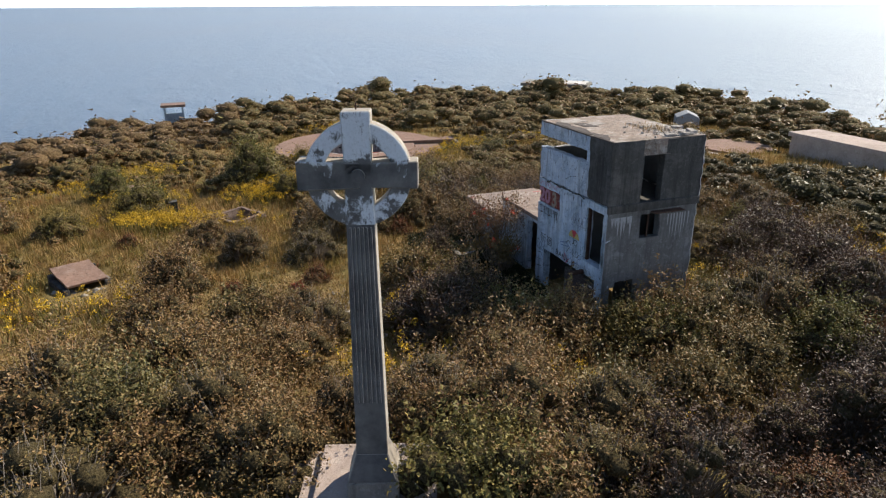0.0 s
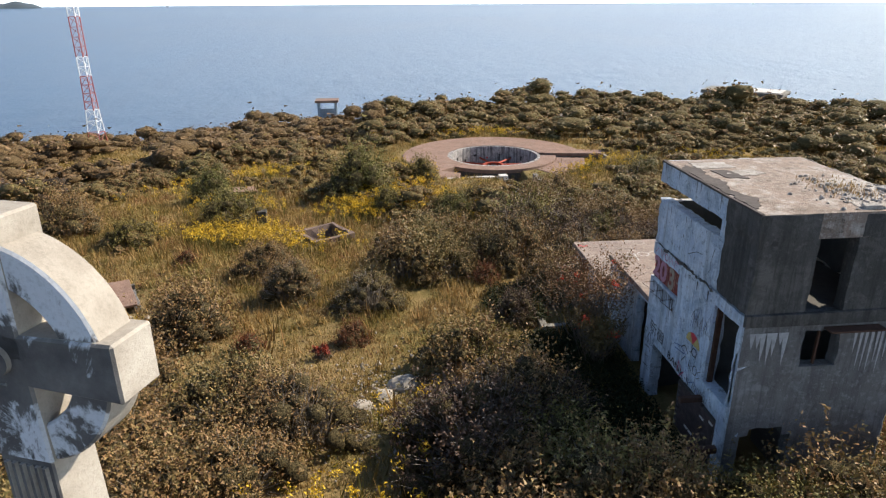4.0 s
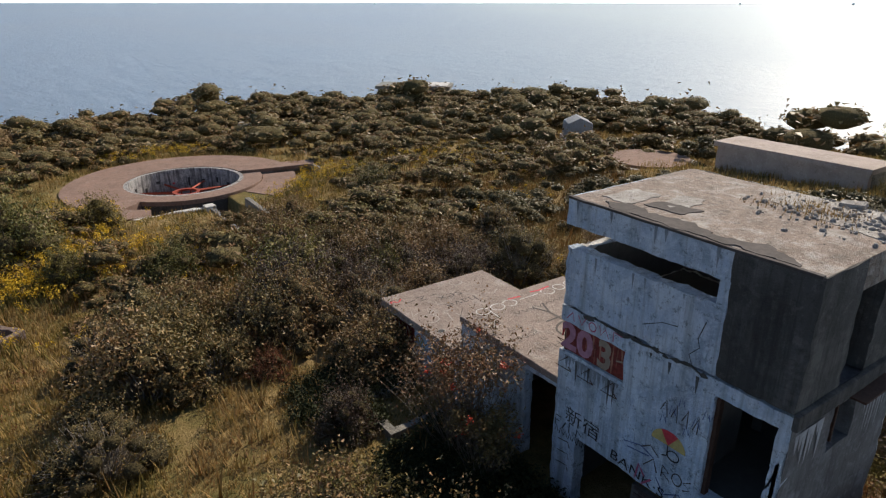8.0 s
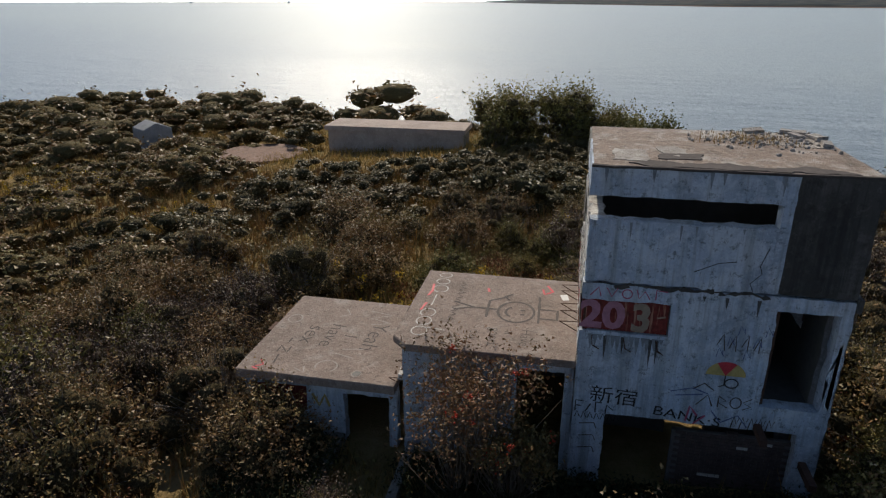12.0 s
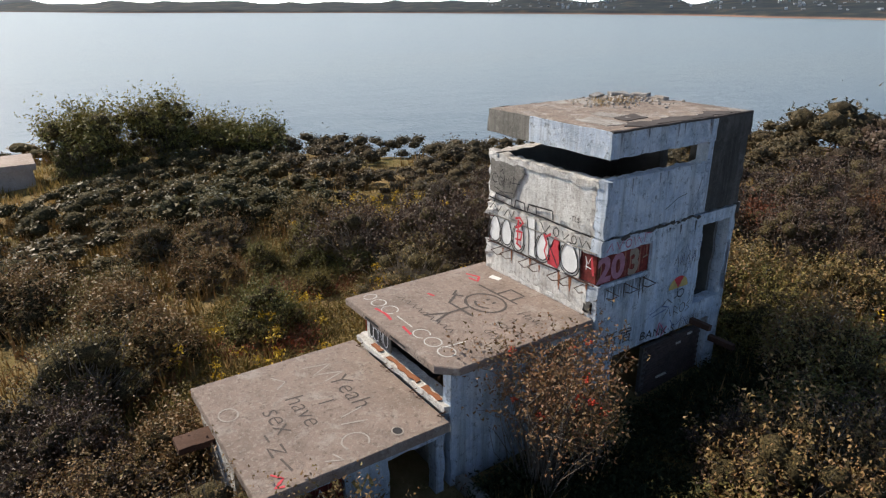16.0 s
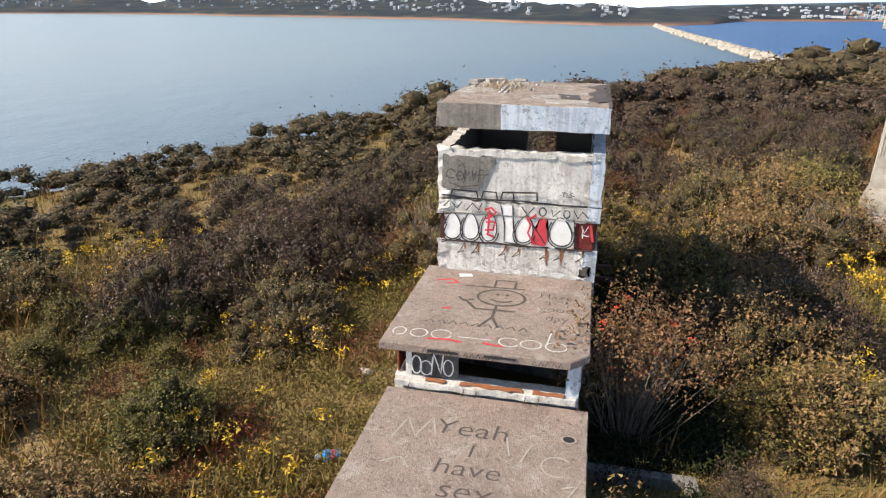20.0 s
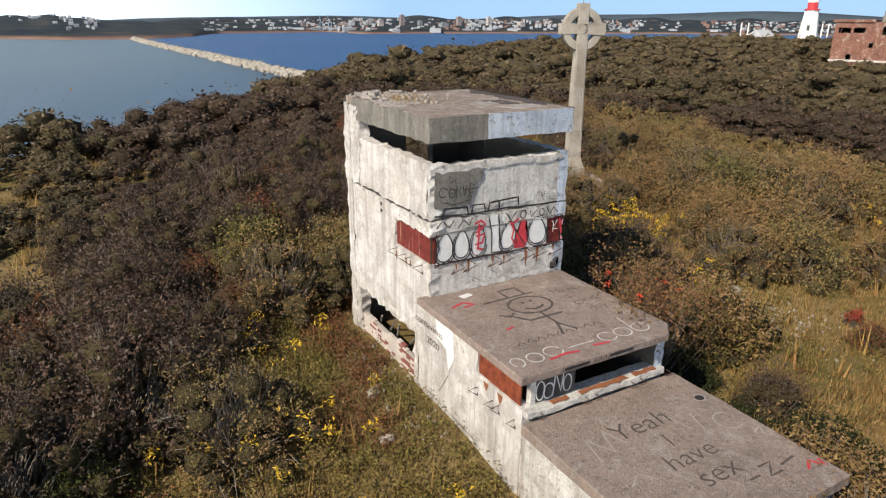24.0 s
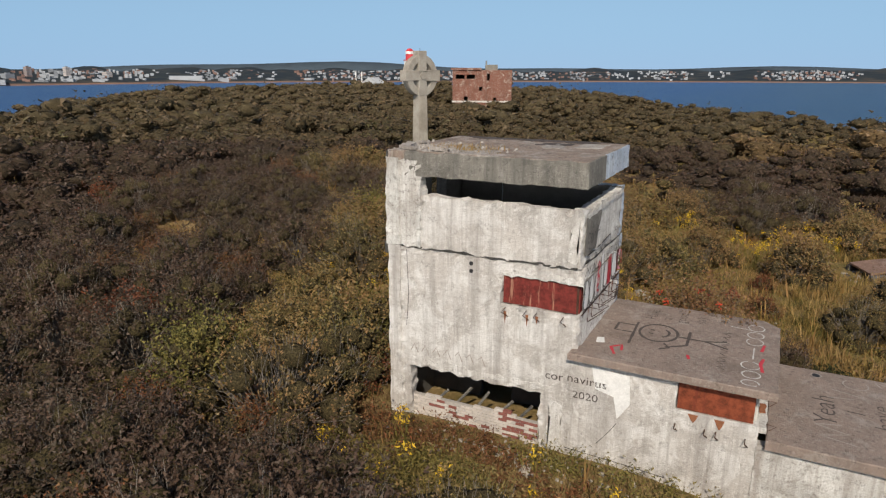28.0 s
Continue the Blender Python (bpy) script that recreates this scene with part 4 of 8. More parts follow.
T("graffiti", stroke_bm(WEST, [[(-23.5, 2.5), (-23.5, 2.75), (-23.35, 2.75)], [(-23.5, 2.63), (-23.38, 2.63)], [(-23.3, 2.5), (-23.2, 2.7)], [(-23.1, 2.5), (-23.1, 2.75), (-22.98, 2.75)], [(-22.9, 2.5), (-22.88, 2.7), (-22.75, 2.6)]], 0.035), INK)
T("graffiti", stroke_bm(WEST, [[(-21.2, 2.95), (-21.0, 3.2), (-20.9, 2.95)], [(-20.8, 2.95), (-20.8, 3.2), (-20.65, 3.1), (-20.8, 3.05), (-20.62, 2.95)], arc(-20.48, 3.08, 0.1, 0.12), [(-20.2, 3.2), (-20.35, 3.1), (-20.2, 3.02), (-20.34, 2.94)], [(-21.3, 3.3), (-21.1, 3.45), (-20.9, 3.3)]], 0.03), FADED_INK)
for k, (mat, a0, a1) in enumerate(((YELLOW, 120, 180), (RED_PAINT, 60, 120), (YELLOW, 0, 60))):
    T("graffiti", blob_bm(WEST, [(-20.75, 3.66)] + arc(-20.75, 3.66, 0.36, 0.3, a0, a1, 8)), mat)
T("graffiti", stroke_bm(WEST, [[(-20.75, 3.66), (-20.75, 3.45), (-20.85, 3.4)], arc(-20.62, 3.5, 0.12, 0.1)], 0.03), INK)
T("graffiti", stroke_bm(WEST, [[(-23.4, y), (-23.1, y + 0.05), (-23.05, y - 0.08)] for y in (2.2, 1.9, 1.6)], 0.03), FADED_INK)
T("graffiti", stroke_bm(WEST, [[(-21.0 + 0.22 * k, 4.3 - 0.05 * (k % 2)), (-20.9 + 0.22 * k, 4.55), (-20.85 + 0.2 * k, 4.2)] for k in range(4)], 0.022), FADED_INK)
GRIME = plain("dark_grime", (0.085, 0.085, 0.085), 0.95, 0.5, 9, bump=0)
runs(tower, WEST, [-23.35 + 0.11 * k + random.uniform(-0.03, 0.03) for k in range(13)], 4.30, 0.36, 0.10, GREY_RUN)
runs(tower, WEST, (-23.05, -22.72, -22.2, -22.08), 4.28, 0.6, 0.07, GRIME)
runs(tower, WEST, (-21.35, -20.95, -20.4), 5.28, 0.32, 0.07, GRIME)
runs(tower, WEST, [-23.3 + 0.6 * k + random.uniform(-0.25, 0.25) for k in range(5)], 6.62, 0.3, 0.05, GREY_RUN)
FASCIA_W = Face((TX0 - 0.03, 0, 0), (0, -1, 0), (0, 0, 1), 0.02)
runs(tower, FASCIA_W, [-23.2 + 0.7 * k + random.uniform(-0.3, 0.3) for k in range(5)], 7.62, 0.3, 0.07, GREY_RUN)
SOUTH = Face((0, TY0, 0), (1, 0, 0), (0, 0, 1), 0.022)
runs(tower, SOUTH, [14.0 + 0.13 * k + random.uniform(-0.05, 0.05) for k in range(7)], 5.0, 0.8, 0.13, PALE_RUN)
runs(tower, SOUTH, [16.35 + 0.13 * k + random.uniform(-0.04, 0.04) for k in range(8)], 4.9, 0.9, 0.07, PALE_RUN)
T("crack", stroke_bm(WEST, [[(-20.4, 6.3), (-20.5, 5.95), (-20.45, 5.8), (-20.62, 5.6), (-20.55, 5.45)], [(-21.6, 5.75), (-21.2, 5.95), (-20.9, 6.0)]], 0.02), INK)
T("crack", stroke_bm(EAST, [[(18.9, 5.7), (19.2, 5.62), (19.35, 5.66)], [(19.3, 5.45), (19.35, 4.2), (19.28, 3.4)]], 0.016), INK)
# flat black discs painted for the dark inside of bolt holes
T("bolt_hole", blob_bm(EAST, arc(21.0, 5.2, 0.05, 0.05)[:-1]), INK)
T("bolt_hole", blob_bm(EAST, arc(21.0, 5.02, 0.05, 0.05)[:-1]), INK)
T("graffiti", stroke_bm(EAST, [[(19.4 + 0.3 * k, 2.75 + 0.02 * k), (19.5 + 0.3 * k, 2.95), (19.6 + 0.3 * k, 2.72)] for k in range(7)], 0.03), FAINT)
lettering(tower, "graffiti", "coro", EAST, 22.85, 2.78, 0.27, FADED_INK, tilt=2, wide=1.15)



# flaked plaster on the sunlit side, grime along joints on the shaded side
WHITE_FLAKE = concrete("white_flake", (0.60, 0.575, 0.545), (0.34, 0.30, 0.27), 0.6, (0.74, 0.72, 0.70), 0.53, 1.6, 0.8)
for n, (out, mat) in enumerate((([(19.3, 2.42), (22.9, 2.42), (23.1, 2.66), (21.6, 2.56), (19.4, 2.64)], WHITE_FLAKE), ([(22.9, 0.4), (23.3, 0.4), (23.3, 2.2), (23.0, 2.3)], WHITE_FLAKE), ([(23.2, 5.5), (23.46, 5.5), (23.46, 6.5), (23.3, 6.4)], WHITE_FLAKE), ([(21.8, 5.08), (23.4, 5.08), (23.4, 5.2), (21.9, 5.16)], WHITE_FLAKE))):
    T("plaster_flake", ragged_bm(EAST, out, -0.002, n * 3.1), mat)
for n, (out, mat) in enumerate((([(-23.4, 5.33), (-20.2, 5.32), (-20.2, 5.38), (-23.4, 5.40)], DARK_GREY), ([(-19.0, 3.1), (-18.85, 3.1), (-18.85, 4.9), (-18.95, 4.7)], WHITEWASH))):
    T("plaster_flake", ragged_bm(WEST, out, -0.006, 40 + n * 2.7), mat)
for n, (out, mat) in enumerate((([(-17.4, 3.62), (-14.0, 3.62), (-14.0, 3.74), (-15.6, 3.70), (-17.4, 3.80)], WHITE_FLAKE), ([(-14.2, 3.7), (-13.95, 3.7), (-13.98, 4.1)], DARK_GREY), ([(-17.4, 6.44), (-14.0, 6.46), (-14.0, 6.56), (-17.4, 6.55)], WHITE_FLAKE))):
    T("plaster_flake", ragged_bm(NORTH, out, -0.006, 80 + n * 2.7), mat)
T("open_joint", ragged_bm(EAST, [(19.0, 5.38), (23.45, 5.38), (23.45, 5.42), (19.0, 5.42)], -0.001, 3, 0.02), DARK_GREY)
# more scrawl on the west face
T("graffiti", stroke_bm(WEST, [[(-21.0 + 0.16 * k + 0.03 * random.random(), 4.05 + 0.25 * (k % 3)), (-20.95 + 0.16 * k, 4.25 + 0.25 * (k % 3)), (-20.85 + 0.16 * k, 4.08 + 0.25 * (k % 3)), (-20.88 + 0.16 * k, 4.2 + 0.25 * (k % 3))] for k in range(6)], 0.02, 0.002), FADED_BLUE)
T("graffiti", stroke_bm(WEST, [[(-21.7, 3.2), (-21.3, 3.32), (-21.0, 3.22)], [(-21.6, 3.12), (-21.1, 3.2)], [(-20.9, 2.85), (-20.7, 2.6), (-20.4, 2.8), (-20.2, 2.55)]], 0.03, 0.002), FADED_BLUE)
T("graffiti", stroke_bm(WEST, [[(-23.5 + 0.13 * k, 2.35 - 0.02 * (k % 2)), (-23.46 + 0.13 * k, 2.5), (-23.4 + 0.13 * k, 2.36)] for k in range(7)], 0.028, 0.002), INK)
T("graffiti", stroke_bm(WEST, [[(-20.5 + 0.16 * k, 2.5), (-20.46 + 0.16 * k, 2.78), (-20.4 + 0.16 * k, 2.6), (-20.36 + 0.16 * k, 2.76)] for k in range(5)], 0.026, 0.002), FADED_INK)
T("graffiti", stroke_bm(WEST, [[(-21.35, 2.55), (-21.3, 2.9), (-21.15, 2.7)], [(-21.2, 2.5), (-21.0, 2.72)]], 0.05, 0.003), PINK)
# irons and planks
T("lintel_iron", box_bm(15.6, 16.85, TY0 - 0.28, TY0 - 0.02, 5.05, 5.09), IRON, "rusty sheet-iron lintel")
T("window_bar", box_bm(15.6, 15.64, TY0 + 0.1, TY0 + 0.16, 4.1, 5.0), IRON)
T("door_frame", box_bm(TX0 + 0.08, TX0 + 0.2, 19.98, 20.05, 3.05, 5.1), IRON)
T("beam_stub", box_bm(TX0 - 0.55, TX0 + 0.2, 19.95, 20.08, 2.52, 2.66, 0.01), IRON)
T("beam_stub", box_bm(TX0 - 0.7, TX0 + 0.3, 19.0, 19.14, 1.75, 1.9, 0.01), IRON)
for k in range(5):
    y = 19.8 + 0.55 * k
    T("plank", rod_bm([(17.2, y, 1.2), (17.35 - 0.2 * (k % 2), y + 0.5, 1.75 + 0.1 * (k % 3))], 0.035, 4), BARE)


DARK_MORTAR = plain("dark_mortar", (0.12, 0.105, 0.10), 0.95, 0.4, 18)


def brick_wall(owner, face_x, out, y0, y1, z0, z1, ragged, white, red=BRICK, joint=MORTAR):
    """Courses of single bricks with open joints before a bed of mortar."""
    me = {}
    for name, mat in (("r", red), ("w", BRICK_WHITE)):
        bm = box_bm(-0.05, 0.05, -0.105, 0.105, -0.031, 0.031, 0.005)
        me[name] = bpy.data.meshes.new("brick")
        bm.to_mesh(me[name])
        bm.free()
        me[name].materials.append(mat)
    owned(owner, "brick_bed", box_bm(min(face_x - out * 0.12, face_x - out * 0.02), max(face_x - out * 0.12, face_x - out * 0.02), y0, y1, z0, z1 - 0.18), joint)
    rows = int((z1 - z0) / 0.075)
    for r in range(rows):
        y = y0 + (0.11 if r % 2 else 0.0) + 0.105
        while y < y1 - 0.09:
            if r < rows - 3 or noise.noise(Vector((y * 1.3, r * 0.2, 4))) * 3 + ragged > r - rows + 3:
                ob = new("brick", me["w" if random.random() < white - 0.45 * max(0, min(1, (y - 21.6) / 0.6)) * out else "r"])
                ob.parent = owner
                ob.matrix_parent_inverse = Matrix.Translation(owner.location).inverted()
                ob.matrix_basis = pose(face_x - out * 0.05 + random.uniform(-0.006, 0.006), y, z0 + 0.0375 + r * 0.075, 0, 0, random.uniform(-1, 1))
            y += 0.22


annex = empty("lower_annex", (15.8, 25.3, 0.5), "low concrete annex with a flat graffiti-covered roof slab", "bunker")
A = lambda name, bm, mat, label="": owned(annex, name, bm, mat, label)


def slab_bm(outline, z0, z1, wear=0.012):
    bm = bmesh.new()
    pts = []
    for (ax, ay), (bx, by) in zip(outline, outline[1:] + outline[:1]):
        k = max(2, int(math.hypot(bx - ax, by - ay) / 0.14))
        pts += [(ax + (bx - ax) * i / k, ay + (by - ay) * i / k) for i in range(k)]
    rows = []
    for z in (z0, z1 - 0.02, z1):
        inset = 0.015 if z == z1 else 0.0
        row = []
        for x, y in pts:
            w = noise.noise_vector(Vector((x * 4, y * 4, z * 3))) * wear
            cx, cy = sum(p[0] for p in outline) / len(outline), sum(p[1] for p in outline) / len(outline)
            row.append(bm.verts.new((x + w.x - inset * (1 if x > cx else -1), y + w.y - inset * (1 if y > cy else -1), z)))
        rows.append(row)
    for a, b in zip(rows, rows[1:]):
        for k in range(len(pts)):
            bm.faces.new((a[k], a[(k + 1) % len(pts)], b[(k + 1) % len(pts)], b[k]))
    bm.faces.new(rows[-1])
    bm.faces.new(rows[0][::-1])
    return bm


A("roof_slab", slab_bm([(13.85, 23.56), (17.85, 23.4), (17.87, 27.45), (14.2, 27.45), (13.85, 27.1)], 3.44, 3.6), SLAB)
A("wall", wall_bm((14.0, 0, 0), "y", 23.56, 27.2, 0.2, 3.44, 0.25, [(23.75, 24.75, 0.2, 3.2)], inward=1, **FINE), WHITEWASH)
A("wall", wall_bm((TX1 + 0.04, 0, 0), "y", 23.3, 27.2, 0.2, 3.44, 0.25, [(25.65, 27.3, 2.74, 3.4)], inward=-1, chip=0.06, **FINE), LIME)
A("wall", wall_bm((0, 27.2, 0), "x", 14.25, TX1 - 0.21, 0.2, 3.44, 0.25, [(14.0, 17.6, 2.74, 3.4)], inward=-1, chip=0.04, **FINE), CHALK)
A("corner_post", box_bm(17.3, 17.42, 27.02, 27.16, 2.7, 3.44, 0.01), CHALK)
A("corner_post", box_bm(14.1, 14.22, 27.02, 27.16, 2.7, 3.44, 0.01), DARK)
A("shutter", box_bm(TX1 - 0.02, TX1 + 0.01, 25.68, 27.1, 2.76, 3.38, 0.004), RUSTY, "orange-red rusty steel shutter")
A("shutter", box_bm(16.35, 17.35, 27.12, 27.15, 2.76, 3.38, 0.004), DARK_GREY, "black steel shutter with white graffiti")
A("sill", box_bm(14.05, 17.62, 27.1, 27.34, 2.58, 2.72, 0.015, cuts=14, wear=0.04), CHALK)
SILL_TOP = Face((0, 0, 2.72), (-1, 0, 0), (0, -1, 0), 0.03)
for n, (a, b) in enumerate(((15.1, 16.3), (14.3, 14.9), (16.6, 17.0))):
    A("rust_run", ragged_bm(SILL_TOP, [(-b, -27.31), (-a, -27.30), (-a, -27.2), (-b, -27.18)], 0.0, 60 + n, 0.06, 0.02), STAIN)
GAP = Face((0, 27.155, 0), (-1, 0, 0), (0, 0, 1))
A("graffiti", stroke_bm(GAP, [arc(-17.2, 3.0, 0.1, 0.2), arc(-17.0, 2.95, 0.12, 0.16), [(-16.9, 2.8), (-16.85, 3.3), (-16.7, 2.85), (-16.65, 3.3)], arc(-16.55, 3.0, 0.1, 0.18), [(-17.3, 3.3), (-16.8, 3.35)]], 0.035), CHALK_PAINT)
for x in (17.3, 16.2, 15.95, 15.0, 14.75, 14.0):
    hook(annex, (x, 27.34, 2.66), (0, 1, 0), (0.6, 0, 0), 0.12)
for y in (25.68, 26.25, 26.46, 27.0):
    hook(annex, (TX1 + 0.04, y, 2.42), (1, 0, 0), (0, 0.6, 0), 0.14)
EAST_2 = Face((TX1 + 0.04, 0, 0), (0, 1, 0), (0, 0, 1))
runs(annex, EAST_2, (26.0, 26.5), 2.7, 0.25, 0.2)
lettering(annex, "graffiti", "navirus", EAST_2, 23.36, 2.85, 0.27, FADED_INK, tilt=-1, wide=1.15)
lettering(annex, "graffiti", "2020", EAST_2, 23.5, 2.48, 0.25, FADED_INK, tilt=0, wide=1.15)
A("crack", stroke_bm(EAST_2, [[(24.1, 1.5), (24.35, 1.85), (24.5, 2.1)], [(23.4, 1.2), (24.6, 1.16), (25.6, 1.1)]], 0.016), INK)
A("plaster_patch", blob_bm(EAST_2, [(23.9, 3.3), (24.7, 3.25), (24.75, 2.6), (24.5, 2.2), (24.4, 2.7), (24.0, 2.8)]), CHALK_PAINT)
for n, (out, mat) in enumerate([([(23.6, 0.35), (26.9, 0.3), (26.9, 0.8), (25.4, 0.65), (23.7, 1.0)], WHITE_FLAKE)]):
    A("plaster_flake", ragged_bm(EAST_2, out, -0.004, 120 + n * 2.3), mat)
# drawn on the slab: a round face with a hat, and words
A("graffiti", stroke_bm(TOP_1, [arc(-15.82, -24.95, 0.53, 0.42), [(-16.72, -24.45), (-15.34, -24.41)], [(-16.05, -24.43), (-16.05, -24.0), (-15.58, -24.0), (-15.58, -24.42)], arc(-15.8, -25.0, 0.25, 0.18, 200, 340), [(-15.92, -24.85), (-15.92, -24.75)], [(-15.7, -24.85), (-15.7, -24.75)],
                                 [(-15.87, -25.4), (-15.88, -25.95), (-16.1, -26.45)], [(-15.88, -25.95), (-15.7, -26.4)], [(-16.6, -25.2), (-16.3, -25.62), (-15.43, -25.6)], [(-16.75, -25.1), (-16.6, -25.3), (-16.4, -25.15)]], 0.075), FADED_INK)
for text, a, b in (("Have", -15.0, -24.75), ("a", -14.85, -25.1), ("good", -14.95, -25.42), ("day", -14.8, -25.85)):
    lettering(annex, "graffiti", text, TOP_1, a, b, 0.36, FADED_INK, bold=-0.006)
for n, x in enumerate((17.0, 16.2, 14.9)):
    A("graffiti", stroke_bm(Face((0, 27.46, 0), (-1, 0, 0), (0, 0, 1)), [[(-x + 0.12 * k, 3.47), (-x + 0.05 + 0.12 * k, 3.57), (-x + 0.08 + 0.12 * k, 3.47)] for k in range(5)], 0.02), INK)
A("graffiti", stroke_bm(TOP_1, [[(-17.2 + 0.24 * k, -26.45 + 0.04 * (k % 2)), (-17.1 + 0.24 * k, -26.3), (-17.02 + 0.24 * k, -26.45)] for k in range(9)], 0.035), FADED_INK)
A("graffiti", stroke_bm(TOP_1, [arc(-17.6, -26.95, 0.13, 0.16, -100, 230), arc(-17.2, -26.95, 0.17, 0.17), arc(-16.75, -26.92, 0.2, 0.18, 20, 350), [(-16.4, -26.95), (-15.75, -26.95)], arc(-15.4, -26.95, 0.2, 0.17, 40, 330), arc(-14.98, -26.95, 0.2, 0.17), arc(-14.5, -26.95, 0.2, 0.17), [(-14.68, -26.9), (-14.62, -26.4)]], 0.032), FAINT_WHITE)
A("graffiti", stroke_bm(TOP_1, [[(-17.45, -24.3), (-17.1, -24.15), (-16.9, -24.35), (-17.2, -24.4)], [(-17.0, -25.75), (-16.8, -25.7)], [(-17.0, -27.15), (-16.6, -27.1), (-16.3, -27.15)], [(-15.9, -27.1), (-15.5, -27.15)]], 0.08, 0.001), RED_PAINT)
A("plaster_patch", blob_bm(TOP_1, [(-17.0, -23.8), (-16.7, -23.75), (-16.65, -23.9), (-16.95, -23.98)]), CHALK_PAINT)
A("graffiti", stroke_bm(Face((0, 27.455, 0), (-1, 0, 0), (0, 0, 1)), [[(-16.9, 3.52), (-16.3, 3.52)], [(-15.8, 3.53), (-15.2, 3.53)]], 0.07), INK)

annex2 = empty("end_annex", (15.8, 29.2, 0.3), "lowest concrete annex with a flat graffiti-covered roof slab", "bunker")
B = lambda name, bm, mat, label="": owned(annex2, name, bm, mat, label)
B("roof_slab", slab_bm([(13.8, 27.36), (17.75, 27.36), (17.78, 31.1), (13.82, 31.12)], 2.34, 2.55), SLAB)
B("wall", wall_bm((14.0, 0, 0), "y", 27.36, 31.0, 0.0, 2.34, 0.25, [(29.5, 30.85, 1.45, 2.15), (27.55, 28.6, 0, 2.1)], inward=1, **FINE), WHITEWASH)
B("wall", wall_bm((TX1 + 0.03, 0, 0), "y", 27.206, 31.0, 0.0, 2.34, 0.25, inward=-1, chip=0.05, **FINE), CHALK)
B("wall", wall_bm((0, 31.0, 0), "x", 14.25, TX1 - 0.22, 0.0, 2.34, 0.25, [(14.6, 15.6, 0.2, 2.0)], inward=-1, **FINE), LIME)
B("shutter", box_bm(14.06, 14.09, 29.52, 30.83, 1.47, 2.13, 0.004), RUST, "dark red steel shutter with white scrawl")
WEST_2 = Face((14.0, 0, 0), (0, -1, 0), (0, 0, 1))
B("graffiti", stroke_bm(WEST_2, [arc(-30.55, 1.85, 0.13, 0.2), [(-30.1, 1.6), (-29.95, 2.05), (-29.8, 1.6), (-30.1, 1.75)]], 0.03, -0.065), CHALK_PAINT)
B("graffiti", stroke_bm(WEST_2, [[(-30.7, 1.1), (-30.6, 1.35), (-30.5, 1.1)], [(-30.2, 1.3), (-30.1, 1.1), (-30.0, 1.35), (-29.9, 1.1)], [(-29.6, 1.3), (-29.4, 1.1)]], 0.03), INK)
B("graffiti", stroke_bm(WEST_2, [[(-29.35, 2.0), (-29.2, 1.7), (-29.05, 2.0), (-28.95, 1.7)]], 0.08), YELLOW)
for text, a, b, s in (("Yeah", -16.55, -28.62, 0.62), ("I", -15.83, -29.17, 0.5), ("have", -16.32, -29.66, 0.56), ("sex", -16.15, -30.2, 0.6)):
    lettering(annex2, "graffiti", text, TOP_2, a, b, s, FADED_INK, wide=1.12, bold=-0.007, shear=0.08)
B("graffiti", stroke_bm(TOP_2, [[(-15.4, -30.4), (-15.15, -30.4)], [(-15.0, -30.25), (-14.7, -30.25), (-15.0, -30.5), (-14.7, -30.5)], [(-14.6, -30.4), (-14.2, -30.35)]], 0.05), FADED_INK)
B("graffiti", stroke_bm(TOP_2, [[(-17.2, -28.9), (-17.05, -28.3), (-16.8, -28.8), (-16.6, -28.2), (-16.45, -28.7)], [(-15.2, -28.5), (-15.1, -29.0)], [(-14.75, -28.6), (-14.9, -29.1)], arc(-14.3, -29.1, 0.25, 0.25, 40, 300), [(-14.2, -29.6), (-13.95, -29.5), (-14.1, -29.8)], arc(-16.4, -30.75, 0.22, 0.18), [(-17.2, -29.6), (-16.9, -29.4), (-16.7, -29.65)]], 0.04, 0.001), FAINT)
B("graffiti", stroke_bm(TOP_2, [[(-14.3, -30.7), (-14.1, -30.55), (-13.95, -30.75), (-13.9, -30.6)]], 0.07, 0.002), RED_PAINT)
# no opening here: a flat disc paints the hole's darkness
B("vent_hole", blob_bm(TOP_2, arc(-14.13, -28.32, 0.10, 0.085)[:-1], 0.004), INK, "round black disc painted for the dark of a hole")
B("vent_rim", stroke_bm(TOP_2, [arc(-14.13, -28.32, 0.125, 0.105)], 0.03, 0.002), FAINT)

B("ledge_beam", box_bm(16.6, 17.1, 31.0, 31.7, 1.88, 2.02, 0.015, cuts=2, wear=0.02), IRON, "dark concrete beam jutting from the end wall")
# sunken steps beside the annex
well = empty("stairwell", (12.6, 27.8, 0.5), "low concrete walls of a sunken stairwell by the annex", "stairwell")
for x0, x1, y0, y1 in ((11.6, 11.85, 26.9, 28.85), (11.85, 13.95, 28.6, 28.85), (11.85, 13.95, 26.9, 27.12)):
    owned(well, "wall", box_bm(x0, x1, y0, y1, 0.1, 1.06, 0.02, cuts=5, wear=0.02), BARE)


